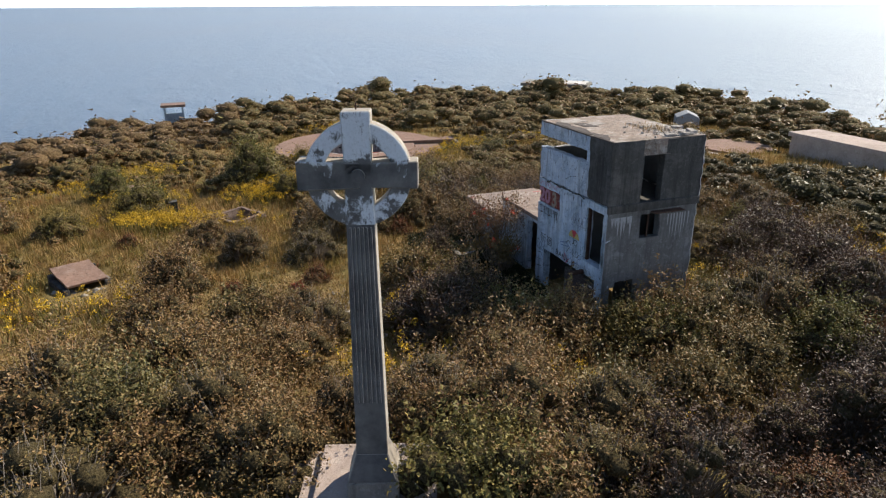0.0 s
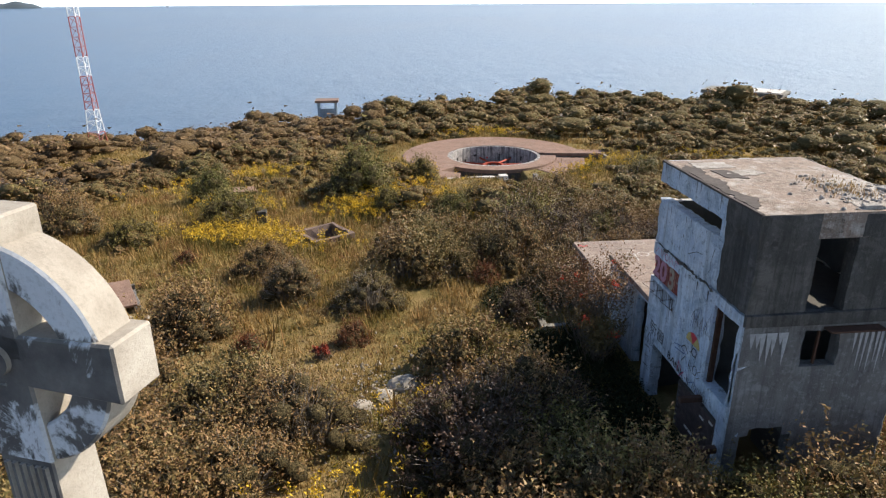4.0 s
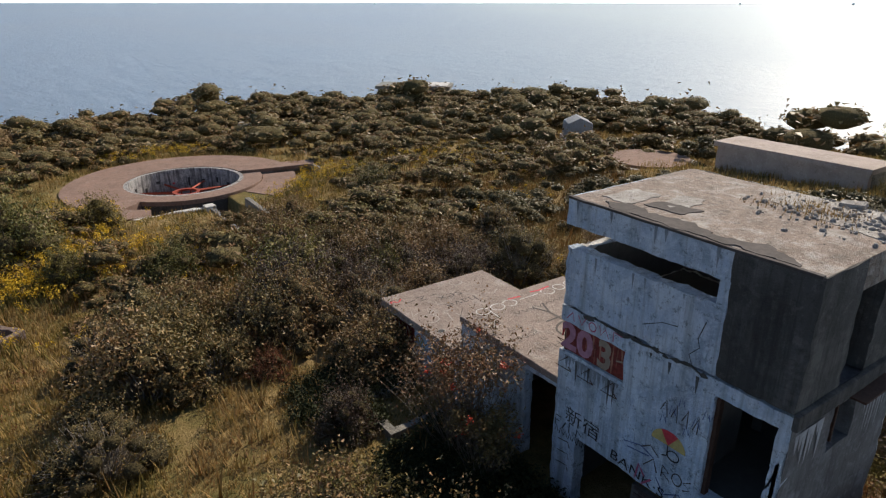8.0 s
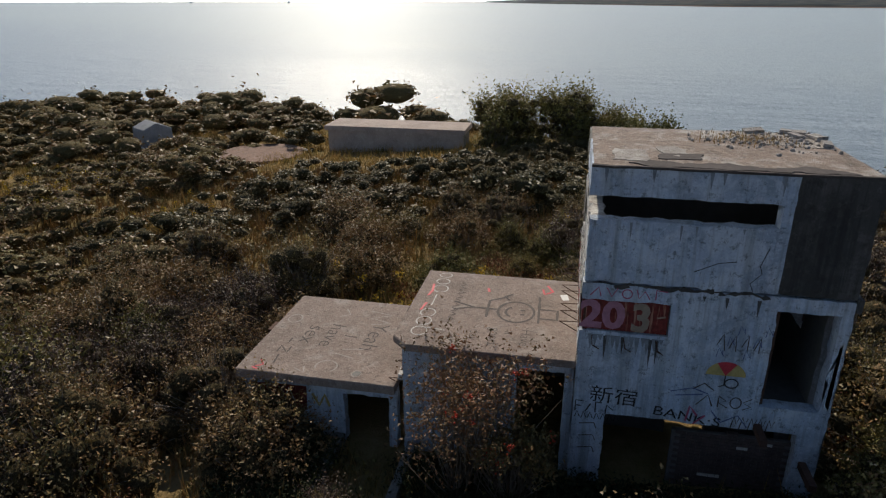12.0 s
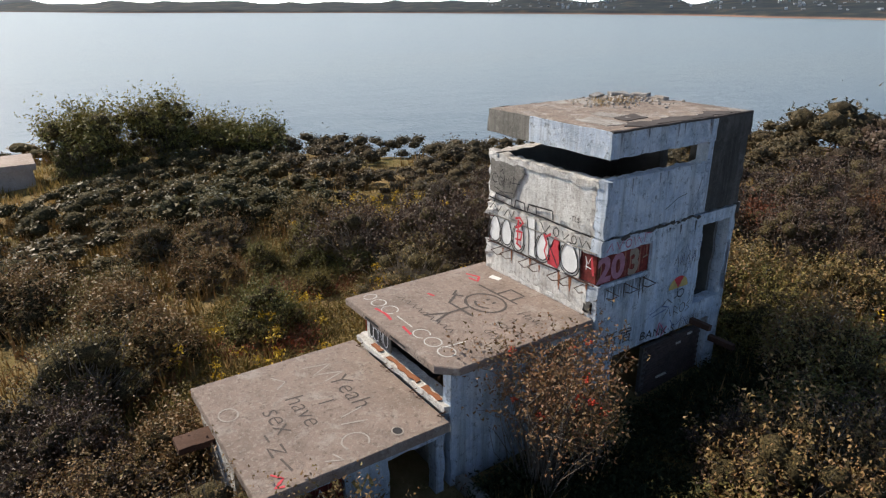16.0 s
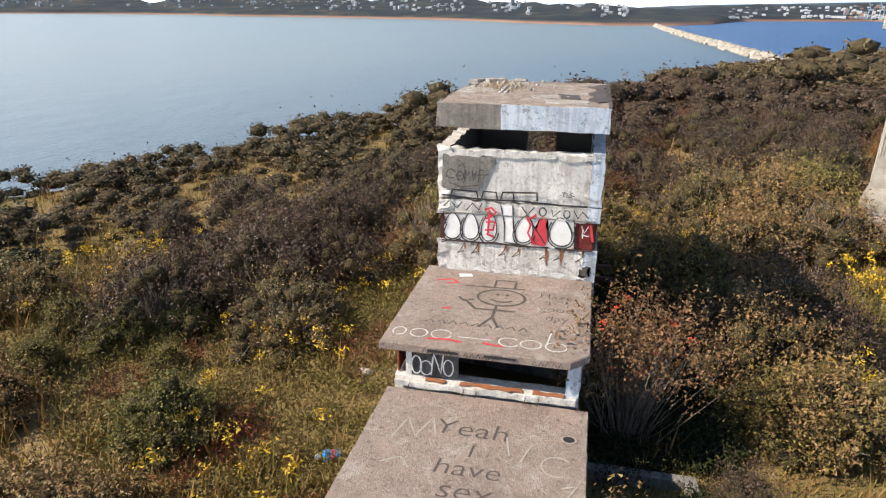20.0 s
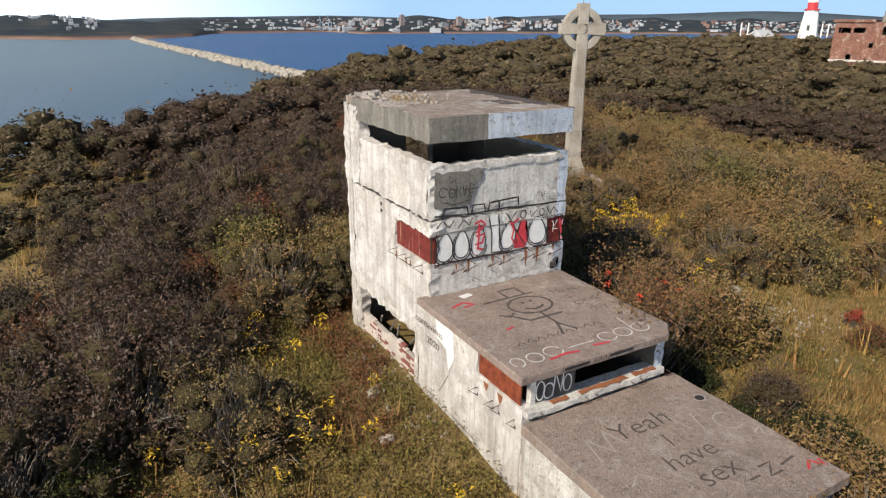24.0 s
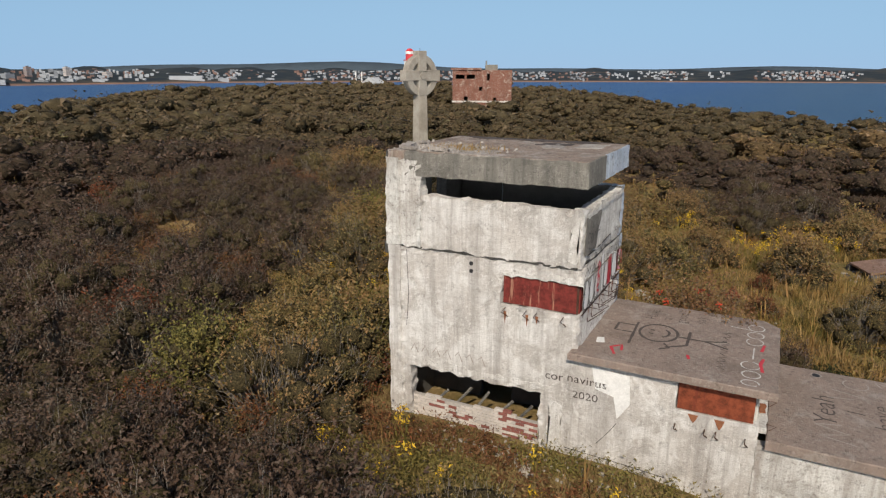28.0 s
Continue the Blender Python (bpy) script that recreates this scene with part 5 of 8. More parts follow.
def seat_marks(owner):
    """Paint, plaster, rust and irons belong to the wall or roof that carries them."""
    hosts = [o for o in owner.children if o.name.split(".")[0] in ("wall", "parapet_wall", "end_wall", "roof_slab", "shutter", "fascia")]
    boxes = [(o, np.array([v.co for v in o.data.vertices])) for o in hosts]
    boxes = [(o, v.min(0) - 0.09, v.max(0) + 0.09) for o, v in boxes]
    for o in list(owner.children):
        if o.name.split(".")[0] in ("graffiti", "crack", "rust_run", "plaster_flake", "plaster_sheet", "stain", "bare_patch", "plaster_patch", "bolt_hole", "iron_hook", "felt_strip", "felt_patch", "vent_hole", "vent_rim", "open_joint"):
            v = np.array([q.co for q in o.data.vertices])
            c = (v.min(0) + v.max(0)) / 2
            best = min(boxes, key=lambda b: np.linalg.norm(np.maximum(np.maximum(b[1] - c, c - b[2]), 0)))
            o.parent = best[0]
            o.matrix_parent_inverse = Matrix.Identity(4)


for owner in (tower, annex, annex2):
    seat_marks(owner)

# ---- the Celtic cross ----
CROSS = Matrix.Translation((3.54, 11.87, 0)) @ Matrix.Rotation(radians(-20), 4, "Z")
cross = new("celtic_cross")
cross.matrix_world = CROSS
tagged(cross, "tall weathered concrete Celtic cross with a fluted shaft", "monument")


def frustum_bm(w0, d0, z0, w1, d1, z1, bevel=0.015):
    bm = box_bm(-0.5, 0.5, -0.5, 0.5, 0, 1)
    for v in bm.verts:
        k = v.co.z
        v.co = Vector((v.co.x * (w0 + (w1 - w0) * k), v.co.y * (d0 + (d1 - d0) * k), z0 + (z1 - z0) * k))
    if bevel:
        bmesh.ops.bevel(bm, geom=list(bm.edges), offset=bevel, segments=1, affect="EDGES")
    return bm



HUB = 9.23
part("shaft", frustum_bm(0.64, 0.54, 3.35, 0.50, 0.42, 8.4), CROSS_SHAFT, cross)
for side in (-1, 1):
    for x in (-0.2, -0.12, -0.04, 0.04, 0.12, 0.2):
        bm = bmesh.new()
        rows = []
        for z in (4.7, 8.3):
            k = (z - 3.35) / 5.05
            half = (0.54 + (0.42 - 0.54) * k) / 2
            rows.append([bm.verts.new((x * (1.15 - 0.25 * k) + dx, side * (half + dy), z)) for dx, dy in ((-0.022, -0.01), (-0.014, 0.030), (0.014, 0.030), (0.022, -0.01))])
        for n in range(3):
            bm.faces.new((rows[0][n], rows[0][n + 1], rows[1][n + 1], rows[1][n]))
        bm.faces.new(rows[0])
        bm.faces.new(rows[1][::-1])
        part("fillet", bm, CROSS_SHAFT, cross)
part("flare", frustum_bm(1.0, 0.92, 2.92, 0.64, 0.54, 3.5, 0.02), CROSS_SHAFT, cross)
part("pedestal", frustum_bm(1.08, 1.0, 2.49, 1.02, 0.94, 2.93, 0.03), CROSS_STONE, cross)
PLINTH = concrete("pinkish_plinth", (0.42, 0.34, 0.30), (0.27, 0.22, 0.19), 0.3, (0.5, 0.43, 0.38), 0.62, 0.6)
part("platform", box_bm(-1.26, 1.30, -1.9, 1.36, 1.4, 2.5, 0.025, cuts=3, wear=0.012), PLINTH, cross)
for x0, z1 in ((-1.60, 2.32), (-1.95, 2.14)):
    part("step", box_bm(x0, x0 + 0.345, -1.9, 1.355, 1.4, z1, 0.025, cuts=2, wear=0.012), PLINTH, cross)
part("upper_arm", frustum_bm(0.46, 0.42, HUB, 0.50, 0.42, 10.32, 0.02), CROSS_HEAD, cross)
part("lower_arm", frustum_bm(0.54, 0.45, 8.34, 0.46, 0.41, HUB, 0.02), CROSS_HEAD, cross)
for s in (-1, 1):
    bm = box_bm(0, 1, -0.21, 0.21, -0.5, 0.5)
    for v in bm.verts:
        v.co = Vector((s * v.co.x * 1.03, v.co.y, HUB + v.co.z * (0.42 + 0.06 * v.co.x)))
    bmesh.ops.bevel(bm, geom=list(bm.edges), offset=0.02, segments=1, affect="EDGES")
    part("side_arm", bm, CROSS_HEAD, cross)
bm = bmesh.new()
bmesh.ops.create_cone(bm, cap_ends=True, segments=24, radius1=0.16, radius2=0.12, depth=0.5, matrix=Matrix.Translation((0, 0, HUB)) @ Matrix.Rotation(radians(90), 4, "X"))
part("boss", bm, CROSS_HEAD, cross)
for quarter in range(4):
    bm = bmesh.new()
    ring = []
    for k in range(15):
        a = radians(90 * quarter + 12 + 66 * k / 14)
        ring.append([bm.verts.new((r * math.cos(a), y, HUB + r * math.sin(a))) for r, y in ((0.60, -0.16), (0.62, -0.18), (0.90, -0.18), (0.92, -0.16), (0.92, 0.16), (0.90, 0.18), (0.62, 0.18), (0.60, 0.16))])
    for a, b in zip(ring, ring[1:]):
        for n in range(8):
            bm.faces.new((a[n], a[(n + 1) % 8], b[(n + 1) % 8], b[n]))
    bm.faces.new(ring[0])
    bm.faces.new(ring[-1][::-1])
    part("ring_quarter", bm, CROSS_HEAD, cross)
part("finial", rod_bm([(0, 0, 10.28), (0, 0, 10.44)], 0.012, 6), IRON, cross)

# ---- gun emplacement and other works on the plateau ----
def annulus_bm(cx, cy, r0, r1, z0, z1, a0=0.0, a1=360.0, n=72, bm=None):
    bm = bm or bmesh.new()
    rows = []
    for k in range(n + 1):
        a = radians(a0 + (a1 - a0) * k / n)
        w = 0.03 * noise.noise(Vector((math.cos(a) * 6, math.sin(a) * 6, r1)))
        rows.append([bm.verts.new((cx + r * math.cos(a), cy + r * math.sin(a), z)) for r, z in ((r0, z0), (r1 + w, z0), (r1 + w, z1), (r0 + w * 0.5, z1))])
    for p, q in zip(rows, rows[1:]):
        for m in range(4):
            bm.faces.new((p[m], p[(m + 1) % 4], q[(m + 1) % 4], q[m]))
    bm.faces.new(rows[0])
    bm.faces.new(rows[-1][::-1])
    return bm


APRON = concrete("reddish_concrete", (0.25, 0.158, 0.122), (0.14, 0.09, 0.07), 0.4, (0.30, 0.22, 0.18), 0.60, 0.8, 0.9)
PIT_WALL = concrete("scrawled_pit_wall", (0.27, 0.26, 0.26), (0.04, 0.038, 0.042), 0.95, (0.50, 0.48, 0.46), 0.50, 1.6, 0.9)
RED_IRON = plain("red_lead_iron", (0.30, 0.055, 0.030), 0.7, 0.5, 6, 0.2)
gx, gy = GUN
emplacement = empty("gun_emplacement", (gx, gy, -2.0), "round concrete gun emplacement with a sunken graffitied pit", "gun emplacement")
E = lambda name, bm, mat, label="": owned(emplacement, name, bm, mat, label)
E("apron", annulus_bm(gx, gy, 4.3, 8.4, -2.5, -1.72, 5, 225), APRON)
E("apron", annulus_bm(gx, gy, 4.3, 5.7, -2.05, -1.74, 225, 352, 40), APRON)
E("apron_step", annulus_bm(gx, gy, 5.75, 8.3, -2.5, -1.9, 300, 350, 24), APRON)
E("pit_wall", annulus_bm(gx, gy, 4.0, 4.28, -3.8, -1.76), PIT_WALL, "curved pit wall with black and white graffiti")
E("pit_floor", annulus_bm(gx, gy, 0.1, 4.1, -3.75, -3.5), APRON)
for k in range(9):
    a0 = 20 + k * 17
    E("graffiti", annulus_bm(gx, gy, 3.97, 3.985, -3.2 + 0.25 * (k % 3), -2.8 + 0.3 * (k % 2), a0, a0 + random.uniform(2, 5), 6), RED_PAINT if k == 4 else INK)
mount = empty("gun_mount", (gx, gy, -3.5), "red rusted iron traversing ring of a gun mount", "gun mount")
M = lambda name, bm, mat: owned(mount, name, bm, mat)
M("ring", annulus_bm(gx, gy, 0.75, 1.0, -2.75, -2.6, n=32), RED_IRON)
M("base_ring", annulus_bm(gx, gy, 0.7, 1.05, -3.5, -3.35, n=32), RED_IRON)
for k in range(8):
    a = radians(45 * k + 10)
    M("spoke", rod_bm([(gx + 0.9 * math.cos(a), gy + 0.9 * math.sin(a), -2.7), (gx + 3.9 * math.cos(a), gy + 3.9 * math.sin(a), -2.85)], 0.09, 4), RED_IRON)
    M("post", rod_bm([(gx + 0.88 * math.cos(a), gy + 0.88 * math.sin(a), -3.45), (gx + 0.88 * math.cos(a), gy + 0.88 * math.sin(a), -2.62)], 0.06, 5), RED_IRON)

trench = empty("gallery_trench", (15.0, 55.0, -2.0), "sunken concrete gallery and trough in front of the gun pit", "trench")
G = lambda name, bm, mat: owned(trench, name, bm, mat)
# the dark tone puts the shade under the apron into this wall
G("back_wall", annulus_bm(gx, gy, 5.0, 5.66, -4.0, -2.05, 212, 322, 30), DARK_GREY)
G("front_wall", box_bm(11.0, 15.7, 57.0, 57.35, -4.0, -1.62, 0.03, cuts=5, wear=0.05), STREAKED)
G("broken_edge", box_bm(11.2, 15.5, 56.95, 57.3, -1.62, -1.5, 0.03, cuts=7, wear=0.09), CHALK)
G("floor", box_bm(10.9, 18.3, 57.3, 62.8, -4.0, -3.85), APRON)
G("ledge", slab_bm([(9.9, 58.3), (12.4, 57.5), (12.7, 59.2), (10.6, 60.6)], -2.0, -1.66, 0.03), APRON)
for x0, x1, y0, y1, mat in ((15.75, 16.05, 51.4, 57.3, STREAKED), (18.4, 18.7, 51.7, 57.6, BARE), (16.05, 18.4, 51.4, 51.7, APRON)):
    G("trough_wall", box_bm(x0, x1, y0, y1, -3.6, -1.45, 0.02, cuts=4, wear=0.03), mat)
G("white_pier", box_bm(15.5, 16.2, 56.6, 57.35, -3.6, -1.35, 0.03, cuts=2, wear=0.03), CHALK)
G("trough_floor", box_bm(16.0, 18.45, 51.6, 57.5, -3.5, -3.3), APRON)
notch = empty("ammunition_bay", (23.5, 65.0, -2.0), "recessed concrete ammunition bay beside the gun pit", "trench")
N = lambda name, bm, mat: owned(notch, name, bm, mat)
N("roof_slab", slab_bm([(21.3, 65.9), (26.8, 65.0), (27.6, 66.4), (22.0, 67.7)], -1.95, -1.68, 0.03), APRON)
N("back_wall", box_bm(20.8, 26.9, 65.7, 65.95, -3.5, -1.9, 0.02), STREAKED)
N("side_wall", box_bm(26.7, 26.95, 63.1, 65.7, -3.5, -1.75, 0.02), BARE)

bunker = empty("long_bunker", (51.5, 34.0, -1.0), "long low concrete bunker with a flat roof among shrubs", "bunker")
K = lambda name, bm, mat: owned(bunker, name, bm, mat)
K("wall", wall_bm((49.3, 0, 0), "y", 32.0, 42.5, -2.2, 1.0, 0.4, inward=1, step=0.8, rough=0.04), PLINTH)
K("wall", wall_bm((0, 32.0, 0), "x", 49.7, 51.9, -2.2, 1.0, 0.4, inward=1, step=0.8, rough=0.04), BARE)
K("wall", wall_bm((0, 42.5, 0), "x", 49.7, 51.9, -2.2, 1.0, 0.4, inward=-1, step=0.8, rough=0.04), BARE)
K("wall", wall_bm((52.3, 0, 0), "y", 32.0, 42.5, -2.2, 1.0, 0.4, inward=-1, step=0.8, rough=0.04), BARE)
K("roof_slab", slab_bm([(49.1, 31.8), (52.5, 31.8), (52.5, 42.7), (49.1, 42.7)], 1.0, 1.35, 0.03), PLINTH)
platform = empty("gun_platform", (47.5, 46.5, -1.0), "round low concrete platform beside the bunker", "platform")
owned(platform, "disc", annulus_bm(48.2, 47.6, 0.05, 3.2, -1.6, -0.75), APRON)
owned(platform, "kerb", annulus_bm(48.2, 47.6, 3.22, 3.7, -1.8, -0.95, 130, 330, 30), LIME)

stone_house = empty("gabled_blockhouse", (54.2, 61.2, -2.2), "small grey gabled concrete blockhouse on a bare patch", "blockhouse")
bm = bmesh.new()
front = [(-1.35, 0), (1.35, 0), (1.25, 1.7), (0, 2.25), (-1.25, 1.7)]
rows = [[bm.verts.new((x, y, z)) for x, z in front] for y in (-1.3, 1.3)]
for k in range(5):
    bm.faces.new((rows[0][k], rows[0][(k + 1) % 5], rows[1][(k + 1) % 5], rows[1][k]))
bm.faces.new(rows[0]); bm.faces.new(rows[1][::-1])
bmesh.ops.bevel(bm, geom=list(bm.edges), offset=0.05, segments=1, affect="EDGES")
bm.transform(pose(54.2, 61.2, -2.1, 0, 0, -35))
owned(stone_house, "body", bm, concrete("grey_render", (0.30, 0.31, 0.33), (0.2, 0.2, 0.2), 0.3))
bm = box_bm(-1.5, 1.5, -1.5, 1.5, -0.75, 0.22, 0.04)
bm.transform(pose(54.2, 61.2, -2.1, 0, 0, -35))
owned(stone_house, "footing", bm, LIME)

far_bunker = empty("seaward_bunker", (61.0, 102.0, -3.6), "flat-roofed concrete bunker on the seaward brow", "bunker")
ROT = Matrix.Translation((61.0, 102.0, -1.3)) @ Matrix.Rotation(radians(-42), 4, "Z")
for name, dims, mat in (("wall", (-5.4, 5.4, -2.5, 2.5, -4.5, -0.35), STREAKED), ("roof_slab", (-5.7, 5.7, -2.8, 2.8, -0.35, 0.15), BARE), ("vent", (-0.6, -0.1, -0.4, 0.1, 0.15, 0.65), IRON), ("roof_patch", (0.6, 5.2, -2.4, 2.2, 0.15, 0.26), LIME)):
    bm = box_bm(*dims, 0.03, cuts=2, wear=0.02)
    bm.transform(ROT)
    owned(far_bunker, name, bm, mat)

hut = empty("lookout_shelter", (-1.3, 103.5, -3.4), "small open concrete lookout shelter by the sea", "shelter")
BLUE = plain("pale_blue_paint", (0.34, 0.42, 0.50), 0.8, 0.3, 4)
HX, HY = -1.3, 103.5
for x in (-1.2, 1.2):
    for y in (-0.9, 0.9):
        owned(hut, "post", box_bm(HX + x - 0.14, HX + x + 0.14, HY + y - 0.14, HY + y + 0.14, -5.4, -1.9, 0.01), BLUE)
owned(hut, "roof_slab", box_bm(HX - 1.65, HX + 1.65, HY - 1.3, HY + 1.3, -1.9, -1.55, 0.04), APRON)
owned(hut, "back_wall", box_bm(HX - 1.1, HX + 1.1, HY + 0.8, HY + 0.95, -5.4, -3.0, 0.02), BLUE)

# concrete boxes and pits in the meadow
vault = empty("concrete_vault", (-4.8, 32.4, 0.3), "small dark concrete vault under a tilted slab lid", "vault")
VZ = gz(-4.0, 30.6) - 0.12
for name, dims, mat in (("back_wall", (-1.0, 1.0, 0.75, 1.0, -1.0, 0.62), DARK_GREY), ("side_wall", (-1.0, -0.75, -1.0, 0.75, -1.0, 0.42), DARK_GREY), ("side_wall", (0.75, 1.0, -1.0, 0.75, -1.0, 0.42), STREAKED), ("sill", (-1.1, 1.15, -1.25, -1.0, -1.0, 0.05), DARK_GREY)):
    bm = box_bm(*dims, 0.03, cuts=3, wear=0.05)
    bm.transform(pose(-4.7, 31.85, VZ, 0, 0, 26))
    owned(vault, name, bm, mat)
bm = box_bm(-0.85, 0.85, -1.08, 1.08, 0, 0.11, 0.02, cuts=3, wear=0.03)
bm.transform(pose(-4.72, 31.95, VZ + 0.56, 7, 2, 26))
owned(vault, "lid", bm, APRON)
q = np.random.default_rng(8)
for k in range(16):
    v, f = boulder_arrays(q, 1, np.array([(-4.2 + q.normal() * 0.8, 31.0 + q.normal() * 0.35, VZ + 0.05)]), np.array([q.uniform(0.1, 0.24)]))
    tagged(from_arrays("rubble_stone", v, f, PALE if k % 3 else DARK_GREY), "broken concrete stone lying before the vault", "stone", "rubble stones by the vault")
PIT_KERB = concrete("brown_kerb_concrete", (0.19, 0.135, 0.115), (0.09, 0.07, 0.06), 0.4, (0.27, 0.21, 0.18), 0.6, 1.4, 0.8)
pit = empty("open_pit", (2.9, 42.55, -0.9), "square open concrete pit with a low crumbling kerb", "pit")
PZ = gz(4.6, 41.0)
for dims in ((-1.25, 1.25, -1.2, -0.95), (-1.25, 1.25, 0.95, 1.2), (-1.25, -1.0, -0.95, 0.95), (1.0, 1.25, -0.95, 0.95)):
    bm = box_bm(*dims, -1.9, 0.32, 0.02, cuts=5, wear=0.06)
    bm.transform(pose(2.9, 42.55, PZ, 0, 0, 34))
    owned(pit, "kerb", bm, PIT_KERB)
bm = box_bm(-1.0, 1.0, -0.95, 0.95, -1.7, -1.5)
bm.transform(pose(2.9, 42.55, PZ, 0, 0, 34))
# dark bottom: the pit's deep shade is put into its colour
owned(pit, "bottom", bm, DARK_GREY)
stub = new("concrete_post_stub")
stub.location = (-0.9, 44.8, 0)
owned(stub, "body", box_bm(-1.2, -0.65, 44.55, 45.05, -1.2, 0.1, 0.03, cuts=2, wear=0.03), DARK_GREY)
tagged(stub, "short square dark concrete stub in the grass", "post")
slab_piece = new("fallen_slab")
tagged(slab_piece, "flat brown concrete slab lying in the grass", "slab")
bm = box_bm(-1.3, 1.3, -0.6, 0.6, -0.25, 0.12, 0.02, cuts=2, wear=0.03)
bm.transform(pose(-4.0, 52.8, gz(-4.0, 52.8) + 0.1, 3, 4, 20))
part("body", bm, APRON, slab_piece)

# the second, smaller emplacement beyond the vault
second = empty("ruined_emplacement", (-14.0, 38.5, 0.3), "ruined concrete emplacement with a round platform and slabs", "gun emplacement")
S = lambda name, bm, mat: owned(second, name, bm, mat)
zz = gz(-12, 36)
S("platform", annulus_bm(-16.8, 40.0, 0.05, 3.6, zz - 0.8, zz + 0.55), APRON)
S("front_wall", box_bm(-15.4, -14.4, 34.5, 34.8, zz - 0.8, zz + 0.75, 0.03, cuts=3, wear=0.04), STREAKED)
S("back_wall", box_bm(-15.4, -11.8, 37.0, 37.3, zz - 0.8, zz + 0.75, 0.03, cuts=3, wear=0.04), DARK_GREY)
S("side_wall", box_bm(-12.1, -11.7, 34.6, 36.9, zz - 0.8, zz + 0.6, 0.03, cuts=3, wear=0.05), CHALK)
S("roof_slab", slab_bm([(-16.0, 35.0), (-12.2, 35.4), (-11.7, 37.5), (-15.8, 37.7)], zz + 0.75, zz + 1.0, 0.04), APRON)
S("white_block", box_bm(-12.2, -11.3, 37.0, 37.7, zz - 0.4, zz + 0.8, 0.05, cuts=2, wear=0.05), CHALK)
S("slab", slab_bm([(-12.1, 37.9), (-10.2, 39.0), (-8.7, 36.9), (-11.0, 35.9)], zz - 0.2, zz + 0.5, 0.03), APRON)
S("leaning_slab", slab_bm([(-11.7, 36.2), (-10.9, 36.0), (-10.0, 34.2), (-10.7, 34.2)], zz - 0.3, zz + 0.35, 0.03), APRON)

# guyed lattice mast painted in red and white bands
mx, my = MAST
mz = gz(mx, my)
mast = empty("lattice_mast", (mx, my, mz), "tall slim lattice radio mast in red and white bands", "mast")
WHITE_STEEL, RED_STEEL = plain("white_steel_paint", (0.70, 0.70, 0.70), 0.5, 0.15, 4, bump=0), plain("red_steel_paint", (0.33, 0.085, 0.075), 0.5, 0.2, 4, bump=0)


def mast_legs(h):
    r = 1.55 - 0.75 * min(1, h / 8)
    return [Vector((mx + r * math.cos(radians(a)), my + r * math.sin(radians(a)), mz + h)) for a in (60, 180, 300)]


h = 0.0
for band, tall in enumerate((3.0, 3.2, 4.6, 2.6, 5.2, 5.0, 5.2, 5.0)):
    mat = WHITE_STEEL if band % 2 else RED_STEEL
    for p, q in zip(mast_legs(h), mast_legs(h + tall)):
        owned(mast, "leg", rod_bm([p, q], 0.075, 5), mat)
    steps = max(2, int(tall / 1.1))
    for k in range(steps):
        low, top = mast_legs(h + tall * k / steps), mast_legs(h + tall * (k + 1) / steps)
        bm = bmesh.new()
        for n in range(3):
            rod_bm([low[n], top[(n + 1) % 3]], 0.035, 4, bm)
            rod_bm([top[n], top[(n + 1) % 3]], 0.035, 4, bm)
        owned(mast, "bracing", bm, mat)
    h += tall
owned(mast, "cabin", box_bm(mx - 1.3, mx + 1.3, my - 1.0, my + 1.0, mz - 0.2, mz + 1.3, 0.05), RUSTY)
owned(mast, "footing", box_bm(mx - 4.0, mx + 3.4, my - 2.6, my + 2.0, mz - 1.6, mz + 0.12, 0.03), LIME)

# loose stones
def boulder(x, y, r, seed, label="pale weathered boulder half sunk in the grass"):
    q = np.random.default_rng(seed)
    bm = bmesh.new()
    bmesh.ops.create_icosphere(bm, subdivisions=3, radius=r)
    sx, sy, sz = q.uniform(0.8, 1.4), q.uniform(0.7, 1.2), q.uniform(0.45, 0.7)
    for v in bm.verts:
        n = noise.noise_vector(v.co / r * 1.3 + Vector((seed, 0, 0))) * r * 0.35
        v.co = Vector(((v.co.x + n.x) * sx, (v.co.y + n.y) * sy, (v.co.z + n.z) * sz))
    bm.transform(pose(x, y, gz(x, y) + r * 0.15, 0, 0, q.uniform(0, 360)))
    ob = part("boulder", bm, PALE)
    return tagged(ob, label, "boulder", "boulders")


for k, (x, y, r) in enumerate(((12.8, 14.2, 0.30), (14.0, 14.1, 0.42), (6.7, 23.9, 0.35), (6.1, 23.3, 0.3), (5.5, 22.8, 0.25), (29.2, 41.4, 0.8), (25.3, 40.2, 0.6), (31.5, 95.2, 1.3), (19.2, 24.6, 0.16), (18.8, 22.9, 0.2))):
    boulder(x, y, r, 300 + k)
rng = np.random.default_rng(31)
for name, cx, cy, sx, sy, n, label in (("gravel", 5.9, 23.3, 0.8, 1.5, 420, "patch of pale broken rubble on the worn path"), ("gravel", 13.4, 14.5, 1.0, 0.4, 200, "pale rubble between the shrubs"), ("gravel", 18.3, 22.3, 0.3, 1.5, 220, "white plaster crumbs below the tower wall")):
    x, y = rng.normal(cx, sx, n), rng.normal(cy, sy, n)
    v, f = boulder_arrays(rng, n, np.c_[x, y, ground(x, y) + 0.01], 0.018 + 0.05 * rng.random(n) ** 2)
    tagged(from_arrays(name, v, f, PALE), label, "rubble", kind="stuff")

# a plastic bottle lying by the annex
bottle = new("plastic_bottle")
tagged(bottle, "bright blue plastic bottle lying in the weeds", "bottle")
